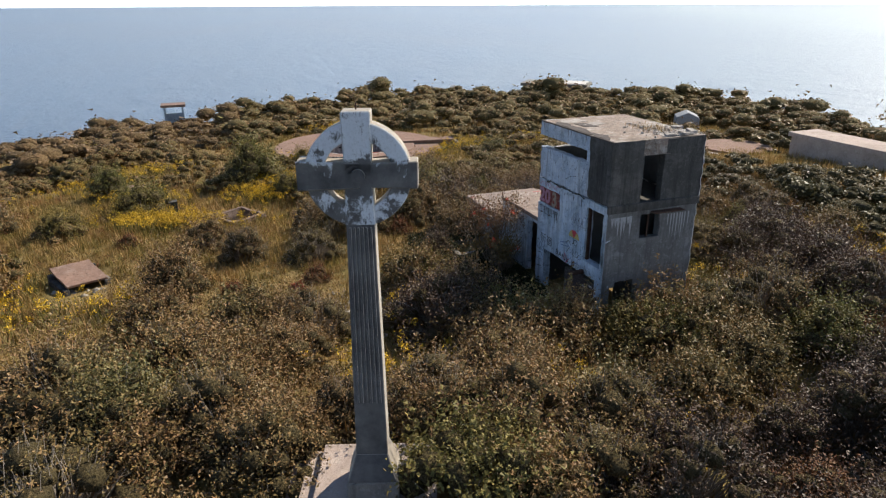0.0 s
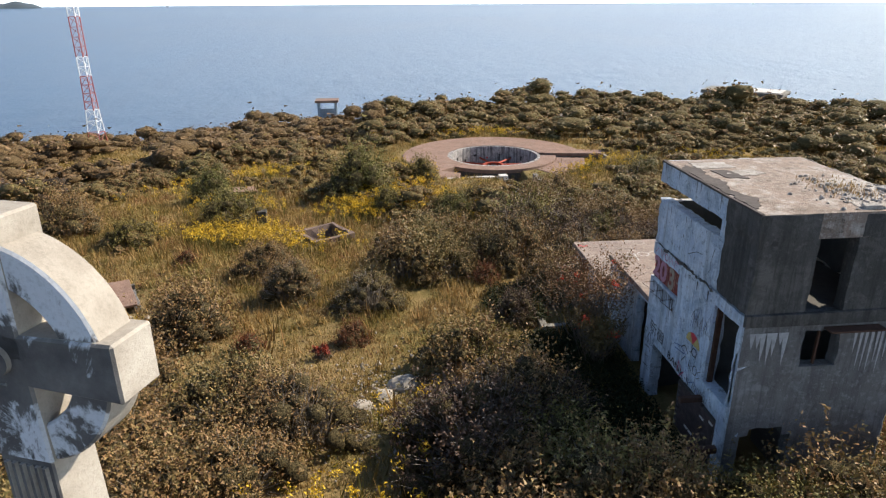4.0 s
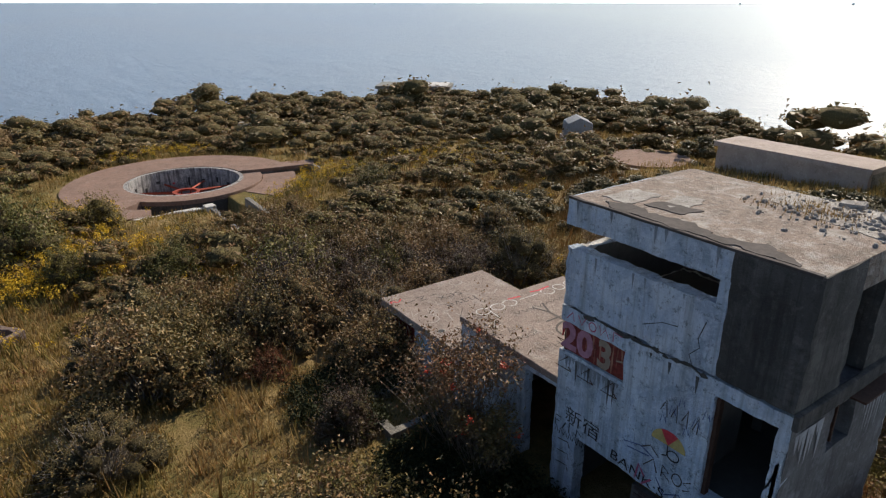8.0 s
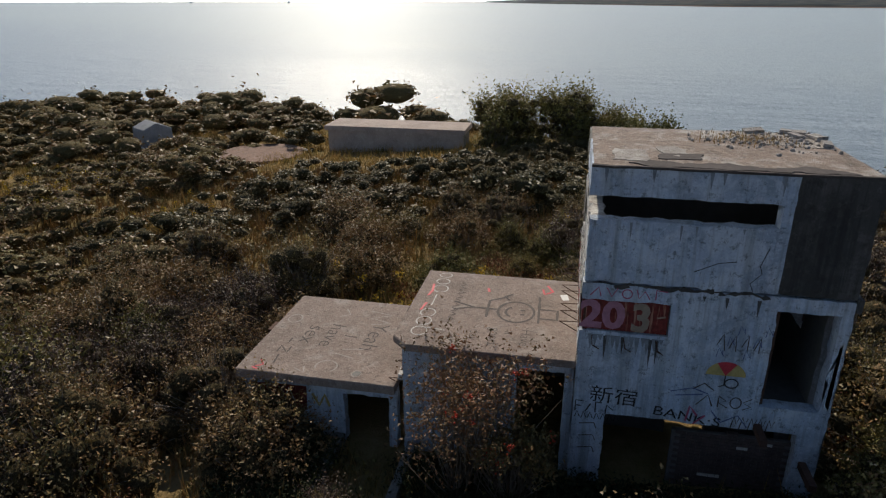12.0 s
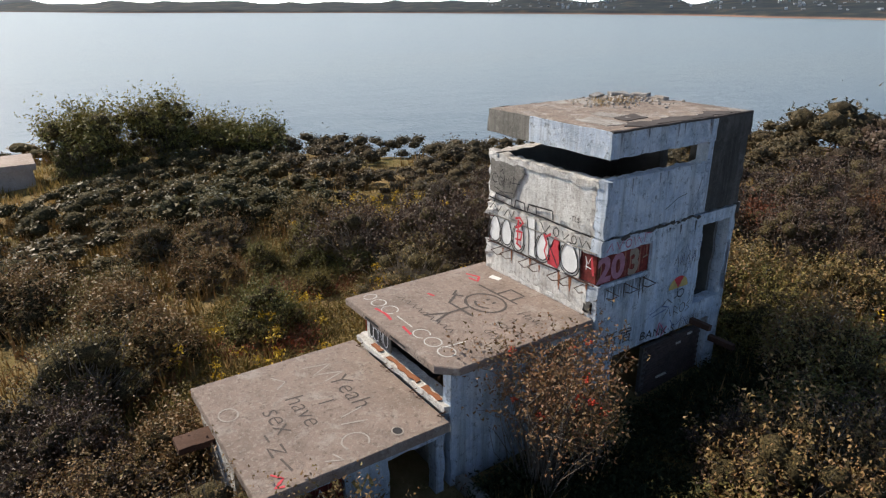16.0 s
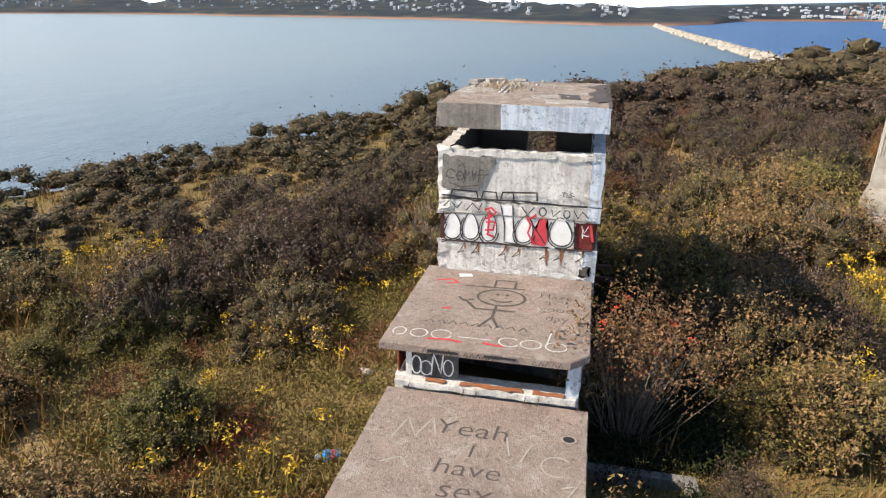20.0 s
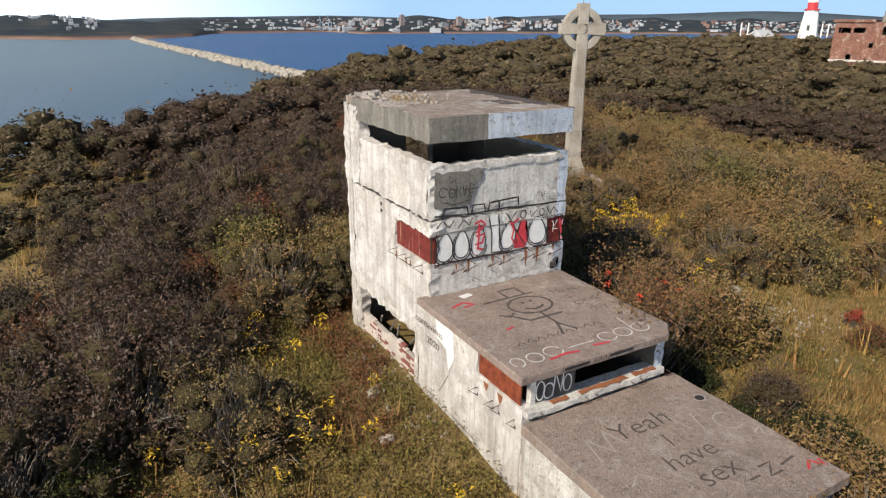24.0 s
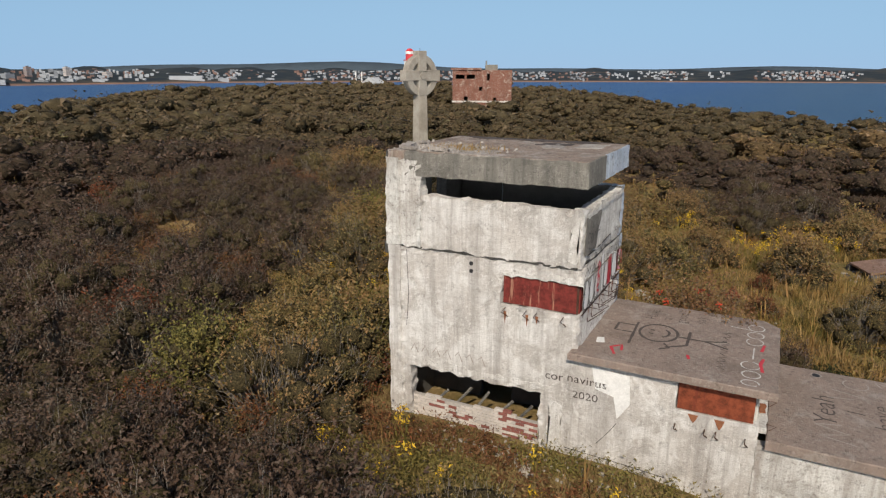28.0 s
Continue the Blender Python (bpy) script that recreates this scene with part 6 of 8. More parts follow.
bottle.location = (18.75, 27.6, gz(18.75, 27.6) + 0.1)
PLASTIC = plain("blue_plastic", (0.02, 0.20, 0.55), 0.3, 0.15, 8, bump=0)
part("body", rod_bm([(0, 0, 0), (0.05, 0.02, 0.01), (0.3, 0.12, 0.02), (0.36, 0.14, 0.02), (0.44, 0.17, 0.02)], [0.09, 0.13, 0.13, 0.07, 0.06], 14), PLASTIC, bottle)
part("cap", rod_bm([(0.43, 0.165, 0.02), (0.5, 0.19, 0.02)], 0.065, 12), CHALK_PAINT, bottle)
part("label_band", rod_bm([(0.1, 0.04, 0.012), (0.2, 0.08, 0.016)], 0.134, 14), PINK, bottle)

# ---- shrubs, trees, grass and flowers ----
def leaves_mesh(rng, centres, radii, count, size, flat=0.8, lean=0.42, shoots=0.45, loose=0.54):
    """Leaves spread over and through a heap of rounded clumps; returns quads."""
    pick = rng.choice(len(centres), count, p=radii ** 2 / (radii ** 2).sum())
    d = rng.normal(size=(count, 3))
    d[:, 2] = np.abs(d[:, 2]) - 0.3
    d /= np.linalg.norm(d, axis=1)[:, None]
    r = radii[pick] * (0.74 + loose * rng.random(count))
    pos = centres[pick] + d * r[:, None] * np.array([1, 1, flat])
    # some of the leaves sit along slim upright shoots
    k = max(1, count // 18)
    sp = rng.choice(len(centres), k, p=radii ** 2 / (radii ** 2).sum())
    sd = rng.normal(size=(k, 3))
    sd[:, 2] = np.abs(sd[:, 2]) + 0.1
    sd /= np.linalg.norm(sd, axis=1)[:, None]
    start = centres[sp] + sd * radii[sp][:, None] * 0.7
    along = sd * 0.8 + np.array([0, 0, 0.75]) + rng.normal(size=(k, 3)) * 0.25
    along *= (radii[sp] * (0.55 + 0.95 * rng.random(k)))[:, None]
    m = int(count * shoots)
    on = rng.integers(k, size=m)
    pos[:m] = start[on] + along[on] * rng.random((m, 1)) + rng.normal(size=(m, 3)) * (0.10 * radii[on % len(radii)])[:, None]
    pos[:, 2] = np.maximum(pos[:, 2], 0.05)
    nrm = d * 0.5 + rng.normal(size=(count, 3)) * 0.6 + np.array([0, 0, 0.35])
    nrm /= np.linalg.norm(nrm, axis=1)[:, None]
    t = np.cross(nrm, rng.normal(size=(count, 3)))
    t /= np.linalg.norm(t, axis=1)[:, None]
    s = np.cross(nrm, t)
    L = size * (0.6 + 0.8 * rng.random(count))[:, None]
    w = s * L * lean * 1.25
    v = np.stack([pos - t * L * 0.8 - w, pos - t * L * 0.8 + w, pos + t * L], 1)
    return v.reshape(-1, 3), np.arange(count * 3).reshape(-1, 3)


def twigs_mesh(rng, centres, radii, count, thick=0.011, reach=1.12):
    """Stems that fan out from the foot into the clumps, as slim three-sided spikes."""
    pick = rng.choice(len(centres), count)
    d = rng.normal(size=(count, 3))
    d[:, 2] = np.abs(d[:, 2])
    d /= np.linalg.norm(d, axis=1)[:, None]
    tip = centres[pick] + d * radii[pick][:, None] * (reach + 0.15 * rng.random((count, 1)))
    tip[:, 2] = np.maximum(tip[:, 2], 0.3)
    foot = np.c_[rng.normal(size=(count, 2)) * 0.12, np.zeros(count)] + np.c_[centres[pick][:, :2] * 0.25, np.zeros(count)]
    mid = foot * 0.4 + tip * 0.6 + rng.normal(size=(count, 3)) * 0.1
    vs, fs = [], []
    for a, b, ra, rb in ((foot, mid, 1.6, 1.0), (mid, tip, 1.0, 0.3)):
        ax = b - a
        ax /= np.linalg.norm(ax, axis=1)[:, None]
        u = np.cross(ax, np.array([0.31, 0.52, 0.8]))
        u /= np.linalg.norm(u, axis=1)[:, None]
        w = np.cross(ax, u)
        base = sum(len(v) for v in vs)
        ring = [p + thick * r * (math.cos(2.094 * k) * u + math.sin(2.094 * k) * w) for p, r in ((a, ra), (b, rb)) for k in range(3)]
        vs.append(np.stack(ring, 1).reshape(-1, 3))
        i = base + np.arange(count)[:, None] * 6
        fs += [i + np.array(q) for q in ((0, 1, 4, 3), (1, 2, 5, 4), (2, 0, 3, 5))]
    return np.concatenate(vs), np.concatenate(fs)


ICO = bmesh.new()
bmesh.ops.create_icosphere(ICO, subdivisions=2, radius=1)
ICO_V = np.array([v.co for v in ICO.verts])
ICO_F = np.array([[v.index for v in f.verts] for f in ICO.faces])
ICO.free()
ICO = bmesh.new()
bmesh.ops.create_icosphere(ICO, subdivisions=1, radius=1)
ICO1_V = np.array([v.co for v in ICO.verts])
ICO1_F = np.array([[v.index for v in f.verts] for f in ICO.faces])
ICO.free()


def core_mesh(rng, centres, radii, fine=True, flat=0.8, full=0.66, rough=0.5):
    """The thick of the twigs inside the clumps: lumpy, rough bodies."""
    bv, bf = (ICO_V, ICO_F) if fine else (ICO1_V, ICO1_F)
    vs, fs = [], []
    for k, (c, r) in enumerate(zip(centres, radii)):
        v = bv * (r * full) * (1 + rough * (rng.random((len(bv), 1)) - 0.5)) * np.array([1, 1, flat]) + c
        v[:, 2] = np.maximum(v[:, 2], 0.0)
        vs.append(v)
        fs.append(bf + k * len(bv))
    return np.concatenate(vs), np.concatenate(fs)


def clumps(rng, n, wide, high):
    """Rounded clumps that fill a low dome down to the ground."""
    a, q = np.arange(n) * 2.39996 + rng.normal(size=n) * 0.3, np.sqrt((np.arange(n) + 0.5) / n) + rng.normal(size=n) * 0.05
    r = high * (0.17 + 0.12 * rng.random(n))
    z = high * (1 - 0.72 * np.clip(q, 0, 1) ** 2.2) * (0.80 + 0.28 * rng.random(n)) - r
    return np.c_[np.cos(a) * q * wide * 0.40, np.sin(a) * q * wide * 0.40, np.maximum(z, r * 0.35)], r


UMBER = foliage_material("umber_leaf", [(0.044, 0.040, 0.027), (0.064, 0.051, 0.035), (0.085, 0.056, 0.040), (0.068, 0.052, 0.040), (0.058, 0.057, 0.029)], 0.5)
LEAFY = foliage_material("green_leaf", [(0.07, 0.085, 0.026), (0.105, 0.112, 0.033), (0.155, 0.138, 0.042), (0.19, 0.145, 0.044)], 0.6)
RUSSET = foliage_material("russet_leaf", [(0.13, 0.045, 0.025), (0.17, 0.065, 0.030), (0.12, 0.075, 0.035), (0.20, 0.055, 0.025)], 0.6)


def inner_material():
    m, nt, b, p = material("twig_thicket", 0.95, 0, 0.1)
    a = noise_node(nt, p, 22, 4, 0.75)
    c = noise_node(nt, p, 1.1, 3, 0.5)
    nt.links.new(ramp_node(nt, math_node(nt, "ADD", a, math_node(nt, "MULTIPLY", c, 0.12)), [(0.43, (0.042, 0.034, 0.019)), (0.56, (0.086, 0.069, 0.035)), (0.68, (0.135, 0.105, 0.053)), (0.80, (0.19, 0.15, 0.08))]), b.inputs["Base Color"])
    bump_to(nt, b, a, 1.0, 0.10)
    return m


INNER = inner_material()


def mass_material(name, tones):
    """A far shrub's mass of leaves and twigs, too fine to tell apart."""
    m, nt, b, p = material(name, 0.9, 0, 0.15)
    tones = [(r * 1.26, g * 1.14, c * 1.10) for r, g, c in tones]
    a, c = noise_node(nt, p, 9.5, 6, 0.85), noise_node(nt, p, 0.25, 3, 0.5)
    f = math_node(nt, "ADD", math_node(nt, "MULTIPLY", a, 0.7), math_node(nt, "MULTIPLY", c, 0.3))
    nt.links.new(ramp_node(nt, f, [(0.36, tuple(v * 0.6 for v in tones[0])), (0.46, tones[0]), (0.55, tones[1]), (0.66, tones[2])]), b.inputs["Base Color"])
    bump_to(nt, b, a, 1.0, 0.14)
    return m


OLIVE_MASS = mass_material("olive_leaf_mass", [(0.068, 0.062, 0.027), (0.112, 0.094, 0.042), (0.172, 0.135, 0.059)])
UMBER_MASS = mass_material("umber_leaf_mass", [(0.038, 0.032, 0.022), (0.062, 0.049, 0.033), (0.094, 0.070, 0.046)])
SHRUB_LABELS = {"olive": "dense wild shrub with small olive and brown autumn leaves", "green": "rounded leafy green shrub standing in dry grass",
                "umber": "dense thorny shrub in dull umber with few leaves", "russet": "bushy shrub turning russet among dry grass", "bare": "nearly bare grey twiggy shrub with a few brown leaves"}


def make_shrub(seed, wide, high, leaves, size, twigs, leaf, tone, label):
    rng = np.random.default_rng(seed)
    c, r = clumps(rng, 26, wide, high)
    top = new("shrub")
    v, f = leaves_mesh(rng, c, r, leaves, size, shoots=0.6)
    from_arrays("foliage", v, f, leaf, top)
    v, f = twigs_mesh(rng, c, r, twigs)
    from_arrays("branchwork", v, f, TWIG, top)
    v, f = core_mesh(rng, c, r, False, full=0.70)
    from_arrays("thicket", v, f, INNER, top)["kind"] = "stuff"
    return tagged(top, SHRUB_LABELS[tone], "shrub", "shrubs on the plateau")


SHAPES = [(3.4, 1.9), (4.0, 1.8), (2.8, 2.0), (4.4, 2.0), (3.2, 1.5), (2.7, 1.6)]
KINDS = {"olive": [make_shrub(10 + k, w, h, 6400, 0.042, 130, SHRUB, "olive", "") for k, (w, h) in enumerate(SHAPES)],
         "umber": [make_shrub(20 + k, w, h, 6000, 0.038, 230, UMBER, "umber", "") for k, (w, h) in enumerate(SHAPES[:4])],
         "green": [make_shrub(30 + k, w, h, 6200, 0.044, 40, LEAFY, "green", "") for k, (w, h) in enumerate(SHAPES[:3])],
         "russet": [make_shrub(40, 2.4, 1.3, 4200, 0.036, 50, RUSSET, "russet", "")],
         "bare": [make_shrub(50 + k, w, h, 3800, 0.034, 330, SHRUB, "bare", "") for k, (w, h) in enumerate(SHAPES[2:4])]}

# clearings: centre and half axes
CLEAR = [(0, 30, 9, 7.5), (-6, 45, 9, 6), (3, 39, 5, 5), (6, 25, 2.5, 3.5), (8.5, 29.5, 2, 2.5), (16.6, 65.8, 11.0, 11.0), (14.5, 55, 5.0, 4.0), (19.5, 55.2, 4.6, 4.6), (23, 57, 4, 3), (11.5, 41, 1.6, 2.5),
         (19.4, 28, 1.8, 6.5), (22.5, 27, 2.8, 3), (31, 19, 4, 3), (11.8, 12.0, 1.5, 1.2), (-3, 24, 5, 2.6), (15.7, 25.4, 3.4, 6.6), (15.7, 21, 3.2, 3.6), (3.2, 12.0, 2.6, 2.4), (5.6, 16.8, 1.2, 2.2),
         (52, 33, 5, 12), (47.5, 36, 4.5, 8), (46, 44, 4, 4), (19.4, 20.8, 2.3, 3.8), (56, 62, 7, 5), (48, 47, 5, 3), (7.6, 19, 1.0, 2.2), (13.2, 14.7, 1.6, 1.2), (-95, -27, 15, 12), (-171, -85, 8, 8), (11.3, 26, 1.9, 5.5), (60, 44, 7, 9), (-22, 78, 7, 12), (-33, 104, 6, 8), (-12.5, 38, 5.5, 4), (-7, 48, 7, 5), (-5.5, 30.5, 2.6, 3), (5.2, 17.5, 1.8, 3.2), (6.4, 22.3, 1.9, 2.6), (0, 36, 7, 5), (26, 63, 5, 2.5), (31, 93, 2, 2), (9.6, 30.2, 2.3, 2.6), (26.2, 24.8, 3.0, 2.4), (53.5, 60.5, 4.5, 4.5),
         (-3, 58.5, 4.5, 2.6), (-7.5, 53, 4, 3), (4.7, 46.2, 2.8, 2.2), (31.8, 44.5, 2.4, 1.7), (34, 61, 4, 2.2), (42, 65, 3.5, 2), (59, 54, 6, 4), (19.7, 48.7, 3, 2.6)]


def open_ground(x, y):
    """1 in the middle of a clearing, 0 well outside."""
    best = 0.0
    for cx, cy, rx, ry in CLEAR:
        d = math.hypot((x - cx) / rx, (y - cy) / ry)
        if d < 1.4:
            best = max(best, 1 - smoothstep(0.85, 1.1, d + 0.22 * noise.noise(Vector((x * 0.5, y * 0.5, 0)))))
    return best


def scatter(rng, box, gap, accept, tries=3):
    """Places at least gap apart."""
    x0, x1, y0, y1 = box
    cells, out = {}, []
    for _ in range(int((x1 - x0) * (y1 - y0) / gap ** 2 * tries)):
        x, y = rng.uniform(x0, x1), rng.uniform(y0, y1)
        i, j = int(x // gap), int(y // gap)
        if any((x - a) ** 2 + (y - b) ** 2 < gap * gap for di in (-1, 0, 1) for dj in (-1, 0, 1) for a, b in cells.get((i + di, j + dj), ())):
            continue
        if accept(x, y):
            cells.setdefault((i, j), []).append((x, y))
            out.append((x, y))
    return out


def put_shrub(rng, kind, x, y, s, tall=1.0):
    src = KINDS[kind][rng.integers(len(KINDS[kind]))]
    m = pose(x, y, gz(x, y) - 0.06, 0, 0, rng.uniform(0, 360)) @ Matrix.Diagonal((s, s, s * tall, 1))
    copy_thing(src, Matrix.Identity(4)).matrix_basis = m


def landward(x, y):
    """The scrub towards the land has shed more of its leaves."""
    return 0.9 * max(smoothstep(14, 6, y) * smoothstep(-4, 5, x + 0.3 * y), smoothstep(-12, -22, x), smoothstep(2, -8, y), smoothstep(24, 17, y) * smoothstep(18, 21, x))


def tallness(x, y):
    """The scrub stands higher on the landward half."""
    return 1.0 + 0.55 * smoothstep(2, -14, y) + 0.25 * smoothstep(0.1, 0.5, noise.noise(Vector((x * 0.08, y * 0.08, 9))))


rng = np.random.default_rng(5)
# shrubs that stand singly in the meadow and by the tower: kind, x, y, size
# umber west of the tower puts its shadow into those shrubs' tone
SINGLE = [("umber", 15.1, 34.3, 0.95), ("umber", 14.6, 36.4, 1.1), ("umber", 10.9, 27.9, 0.6), ("umber", 17.6, 35.0, 0.9), ("olive", 7.3, 12.9, 1.15), ("bare", 9.6, 12.2, 1.2), ("olive", 8.6, 15.6, 1.2), ("olive", 6.6, 10.2, 1.1), ("bare", 0.4, 15.9, 1.1), ("olive", -1.6, 16.6, 1.2), ("olive", 1.7, 18.6, 1.1), ("bare", -3.4, 19.4, 1.2), ("umber", 11.0, 34.2, 0.8), ("umber", 12.6, 35.6, 1.3), ("umber", 13.9, 35.3, 0.85), ("green", 16.6, 35.6, 0.85), ("umber", 20.2, 34.2, 0.8), ("olive", 20.6, 36.6, 1.1), ("olive", 17.6, 37.4, 1.1),
          ("olive", 7.1, 33.2, 1.5), ("olive", 8.6, 24.6, 1.15), ("green", 4.8, 50.6, 1.7), ("green", -2.6, 44.3, 1.2), ("olive", -0.7, 28.3, 1.15), ("bare", 2.5, 31.4, 0.95), ("green", 9.2, 55.7, 1.0),
          ("olive", 12.3, 46.3, 1.1), ("green", 13.3, 36.9, 1.4), ("bare", 5.6, 30.2, 0.8), ("russet", 5.1, 27.1, 0.6), ("olive", -1.3, 24.3, 1.0), ("umber", 8.3, 20.3, 1.25), ("umber", 7.4, 21.3, 0.7),
          ("olive", 2.0, 22.6, 1.1), ("bare", 3.8, 21.5, 1.0), ("umber", 23.9, 21.1, 1.35), ("umber", 26.2, 23.0, 1.2), ("green", 22.6, 27.8, 0.8), ("olive", 24.5, 31.5, 1.1), ("russet", 10.4, 31.9, 0.6),
          ("russet", 10.4, 33.5, 0.7), ("bare", 6.8, 36.6, 0.9), ("green", 10.2, 43.0, 1.0), ("olive", 15.5, 43.5, 1.2), ("green", -6.5, 39.5, 0.9), ("russet", -3.0, 36.5, 0.55), ("olive", -8.5, 31.0, 1.2),
          ("olive", 11.8, 17.6, 1.0), ("olive", 15.5, 16.4, 1.25), ("bare", 17.0, 16.9, 1.1), ("green", 13.6, 17.3, 0.8), ("bare", 19.4, 16.6, 1.2), ("russet", 21.8, 33.0, 0.6),
          ("olive", 1.0, 35.0, 0.9), ("green", -5.0, 49.5, 1.1), ("olive", -10.5, 42.0, 1.2), ("green", 6.6, 46.5, 0.9), ("russet", 1.6, 27.0, 0.5), ("olive", 17.5, 47.5, 1.2), ("olive", 25.2, 52.0, 1.2), ("umber", 13.3, 33.9, 0.6), ("umber", 14.9, 33.0, 0.65), ("umber", 16.7, 33.1, 0.8), ("umber", 18.7, 33.3, 0.9),
          ("olive", 17.5, 32.2, 0.5), ("umber", 24.4, 18.2, 1.2), ("umber", 21.9, 18.9, 0.9), ("umber", 23.4, 15.4, 1.2), ("umber", 10.7, 21.9, 0.8), ("olive", 2.1, 14.6, 0.8), ("olive", 5.1, 14.4, 0.8), ("bare", 3.6, 15.1, 0.8),
          ("green", 26.3, 24.6, 0.55), ("green", 25.0, 23.5, 0.5), ("green", 27.4, 26.2, 0.55), ("green", 24.3, 25.4, 0.45), ("green", 28.2, 24.2, 0.6), ("green", 49.9, 29.6, 1.1), ("green", 51.4, 27.0, 1.2), ("green", 50.6, 23.6, 1.1), ("umber", -9, 26, 1.2), ("umber", -12, 29, 1.3), ("umber", -10.5, 22.8, 1.2), ("umber", -14, 26, 1.4)]
for kind, x, y, s in SINGLE:
    put_shrub(rng, kind, x, y, s * 0.98, 1.05)
spots = scatter(rng, (-45, 85, -30, 118), 1.98, lambda x, y: brow(x, y) > (-5 if y > 30 else -2) and open_ground(x, y) < 0.15 and noise.noise(Vector((x * 0.13, y * 0.13, 2))) > (-0.42 if y < 34 else -0.26))
spots.sort(key=lambda p: min(math.hypot(p[0] - 13, p[1] - 22), math.hypot(p[0] - 5, p[1] - 12) + 2))
NEAR = 135
for n, (x, y) in enumerate(spots[:NEAR]):
    q = rng.random() + 0.5 * noise.noise(Vector((x * 0.11, y * 0.11, 4)))
    kind = "bare" if q < 0.18 and landward(x, y) < 0.4 else "russet" if q < 0.22 else "umber" if landward(x, y) > 0.1 + 0.5 * rng.random() else "green" if q > 0.95 else "olive"
    put_shrub(rng, kind, x, y, rng.uniform(0.8, 1.2) * tallness(x, y) ** 0.5, rng.uniform(0.85, 1.1))
for group in KINDS.values():
    for src in group:
        for o in (*src.children_recursive, src):
            bpy.data.objects.remove(o)


def heap(rng, places, variants, leafs, size, grow=1.0, full=0.66, humps=9, fine=False, rough=0.5):
    """Many shrubs joined into one mesh of leaves and one of branchwork."""
    forms = []
    for k in range(variants):
        r2 = np.random.default_rng(100 + k)
        c, r = clumps(r2, humps, *SHAPES[k % 6])
        r = r * (9 / humps) ** 0.4
        forms.append((leaves_mesh(r2, c, r, leafs, size, shoots=0.03, loose=0.36), core_mesh(r2, c, r * 1.05, fine, full=full, rough=rough)))
    spread = 1.0 if humps == 9 else 1.18
    out = []
    turns = [(rng.uniform(0, 6.283), rng.uniform(0.75, 1.25) * grow * (rng.choice((0.8, 1.0, 1.3)) if fine else 1), rng.uniform(0.8, 1.15)) for _ in places]
    for which in (0, 1):
        vs, fs, base = [], [], 0
        for n, (x, y) in enumerate(places):
            v, f = forms[n % variants][which]
            a, s, h = turns[n]
            s *= tallness(x, y) * (0.80 + 0.55 * smoothstep(-0.35, 0.4, noise.noise(Vector((x * 0.17, y * 0.17, 31)))))
            rot = np.array([[math.cos(a) * spread, -math.sin(a) * spread, 0], [math.sin(a) * spread, math.cos(a) * spread, 0], [0, 0, h * 0.74]]) * s * 1.22
            vs.append(v @ rot.T + (x, y, gz(x, y) - 0.05))
            fs.append(f + base)
            base += len(v)
        out.append((np.concatenate(vs), np.concatenate(fs)))
    return out


def sow(name, places, variants, leafs, size, grow, leaf, label, mass=INNER, full=0.66, humps=9, fine=False, rough=0.5):
    a, b = heap(rng, places, variants, leafs, size, grow, full, humps, fine, rough)
    top = from_arrays(name, *a, leaf)
    tagged(top, label, "scrub", kind="stuff")
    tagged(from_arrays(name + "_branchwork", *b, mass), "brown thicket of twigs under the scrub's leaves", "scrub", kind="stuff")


rest = spots[NEAR:]
middle = [p for p in rest if math.hypot(p[0] - 12, p[1] - 24) < 48]
outer = [p for p in rest if math.hypot(p[0] - 12, p[1] - 24) >= 48]
dull = [p for p in middle if landward(*p) > 0.4]
BRAMBLE = foliage_material("bramble_leaf", [(0.058, 0.058, 0.030), (0.088, 0.076, 0.040), (0.118, 0.088, 0.048), (0.094, 0.074, 0.045), (0.080, 0.084, 0.034)], 0.5)
BRAMBLE_MASS = mass_material("bramble_leaf_mass", [(0.048, 0.043, 0.026), (0.080, 0.068, 0.038), (0.118, 0.097, 0.052)])
sow("brow_scrub", [p for p in dull if p[0] > 22], 12, 760, 0.062, 1.0, BRAMBLE, "dense low scrub in brown and olive above the bay", BRAMBLE_MASS, 0.72, 9, False, 0.35)
sow("landward_scrub", [p for p in dull if p[0] <= 22], 12, 760, 0.062, 1.0, UMBER, "dense low scrub in dull umber on the landward side", UMBER_MASS, 0.78, 9, False, 0.35)
HOLLY = foliage_material("bayside_leaf", [(0.052, 0.062, 0.023), (0.082, 0.080, 0.031), (0.118, 0.096, 0.040), (0.105, 0.074, 0.038), (0.070, 0.075, 0.025)], 0.5)
HOLLY_MASS = mass_material("bayside_leaf_mass", [(0.042, 0.042, 0.020), (0.070, 0.062, 0.030), (0.105, 0.086, 0.041)])
BAYSIDE = lambda x, y: x > 24 and y < 46
sow("bayside_scrub", [p for p in middle if landward(*p) <= 0.4 and BAYSIDE(*p)], 12, 640, 0.068, 1.0, HOLLY, "dense low scrub in dark green and brown above the bay", HOLLY_MASS, 0.78, 9, False, 0.35)
sow("near_scrub", [p for p in middle if landward(*p) <= 0.4 and not BAYSIDE(*p)], 12, 640, 0.068, 1.0, SHRUB, "dense low scrub covering the plateau in olive and brown", OLIVE_MASS, 0.78)
BRUSH = foliage_material("brush_leaf", [(0.10, 0.085, 0.036), (0.155, 0.115, 0.054), (0.19, 0.13, 0.064), (0.15, 0.10, 0.054), (0.175, 0.145, 0.048), (0.10, 0.098, 0.034)], 0.5)
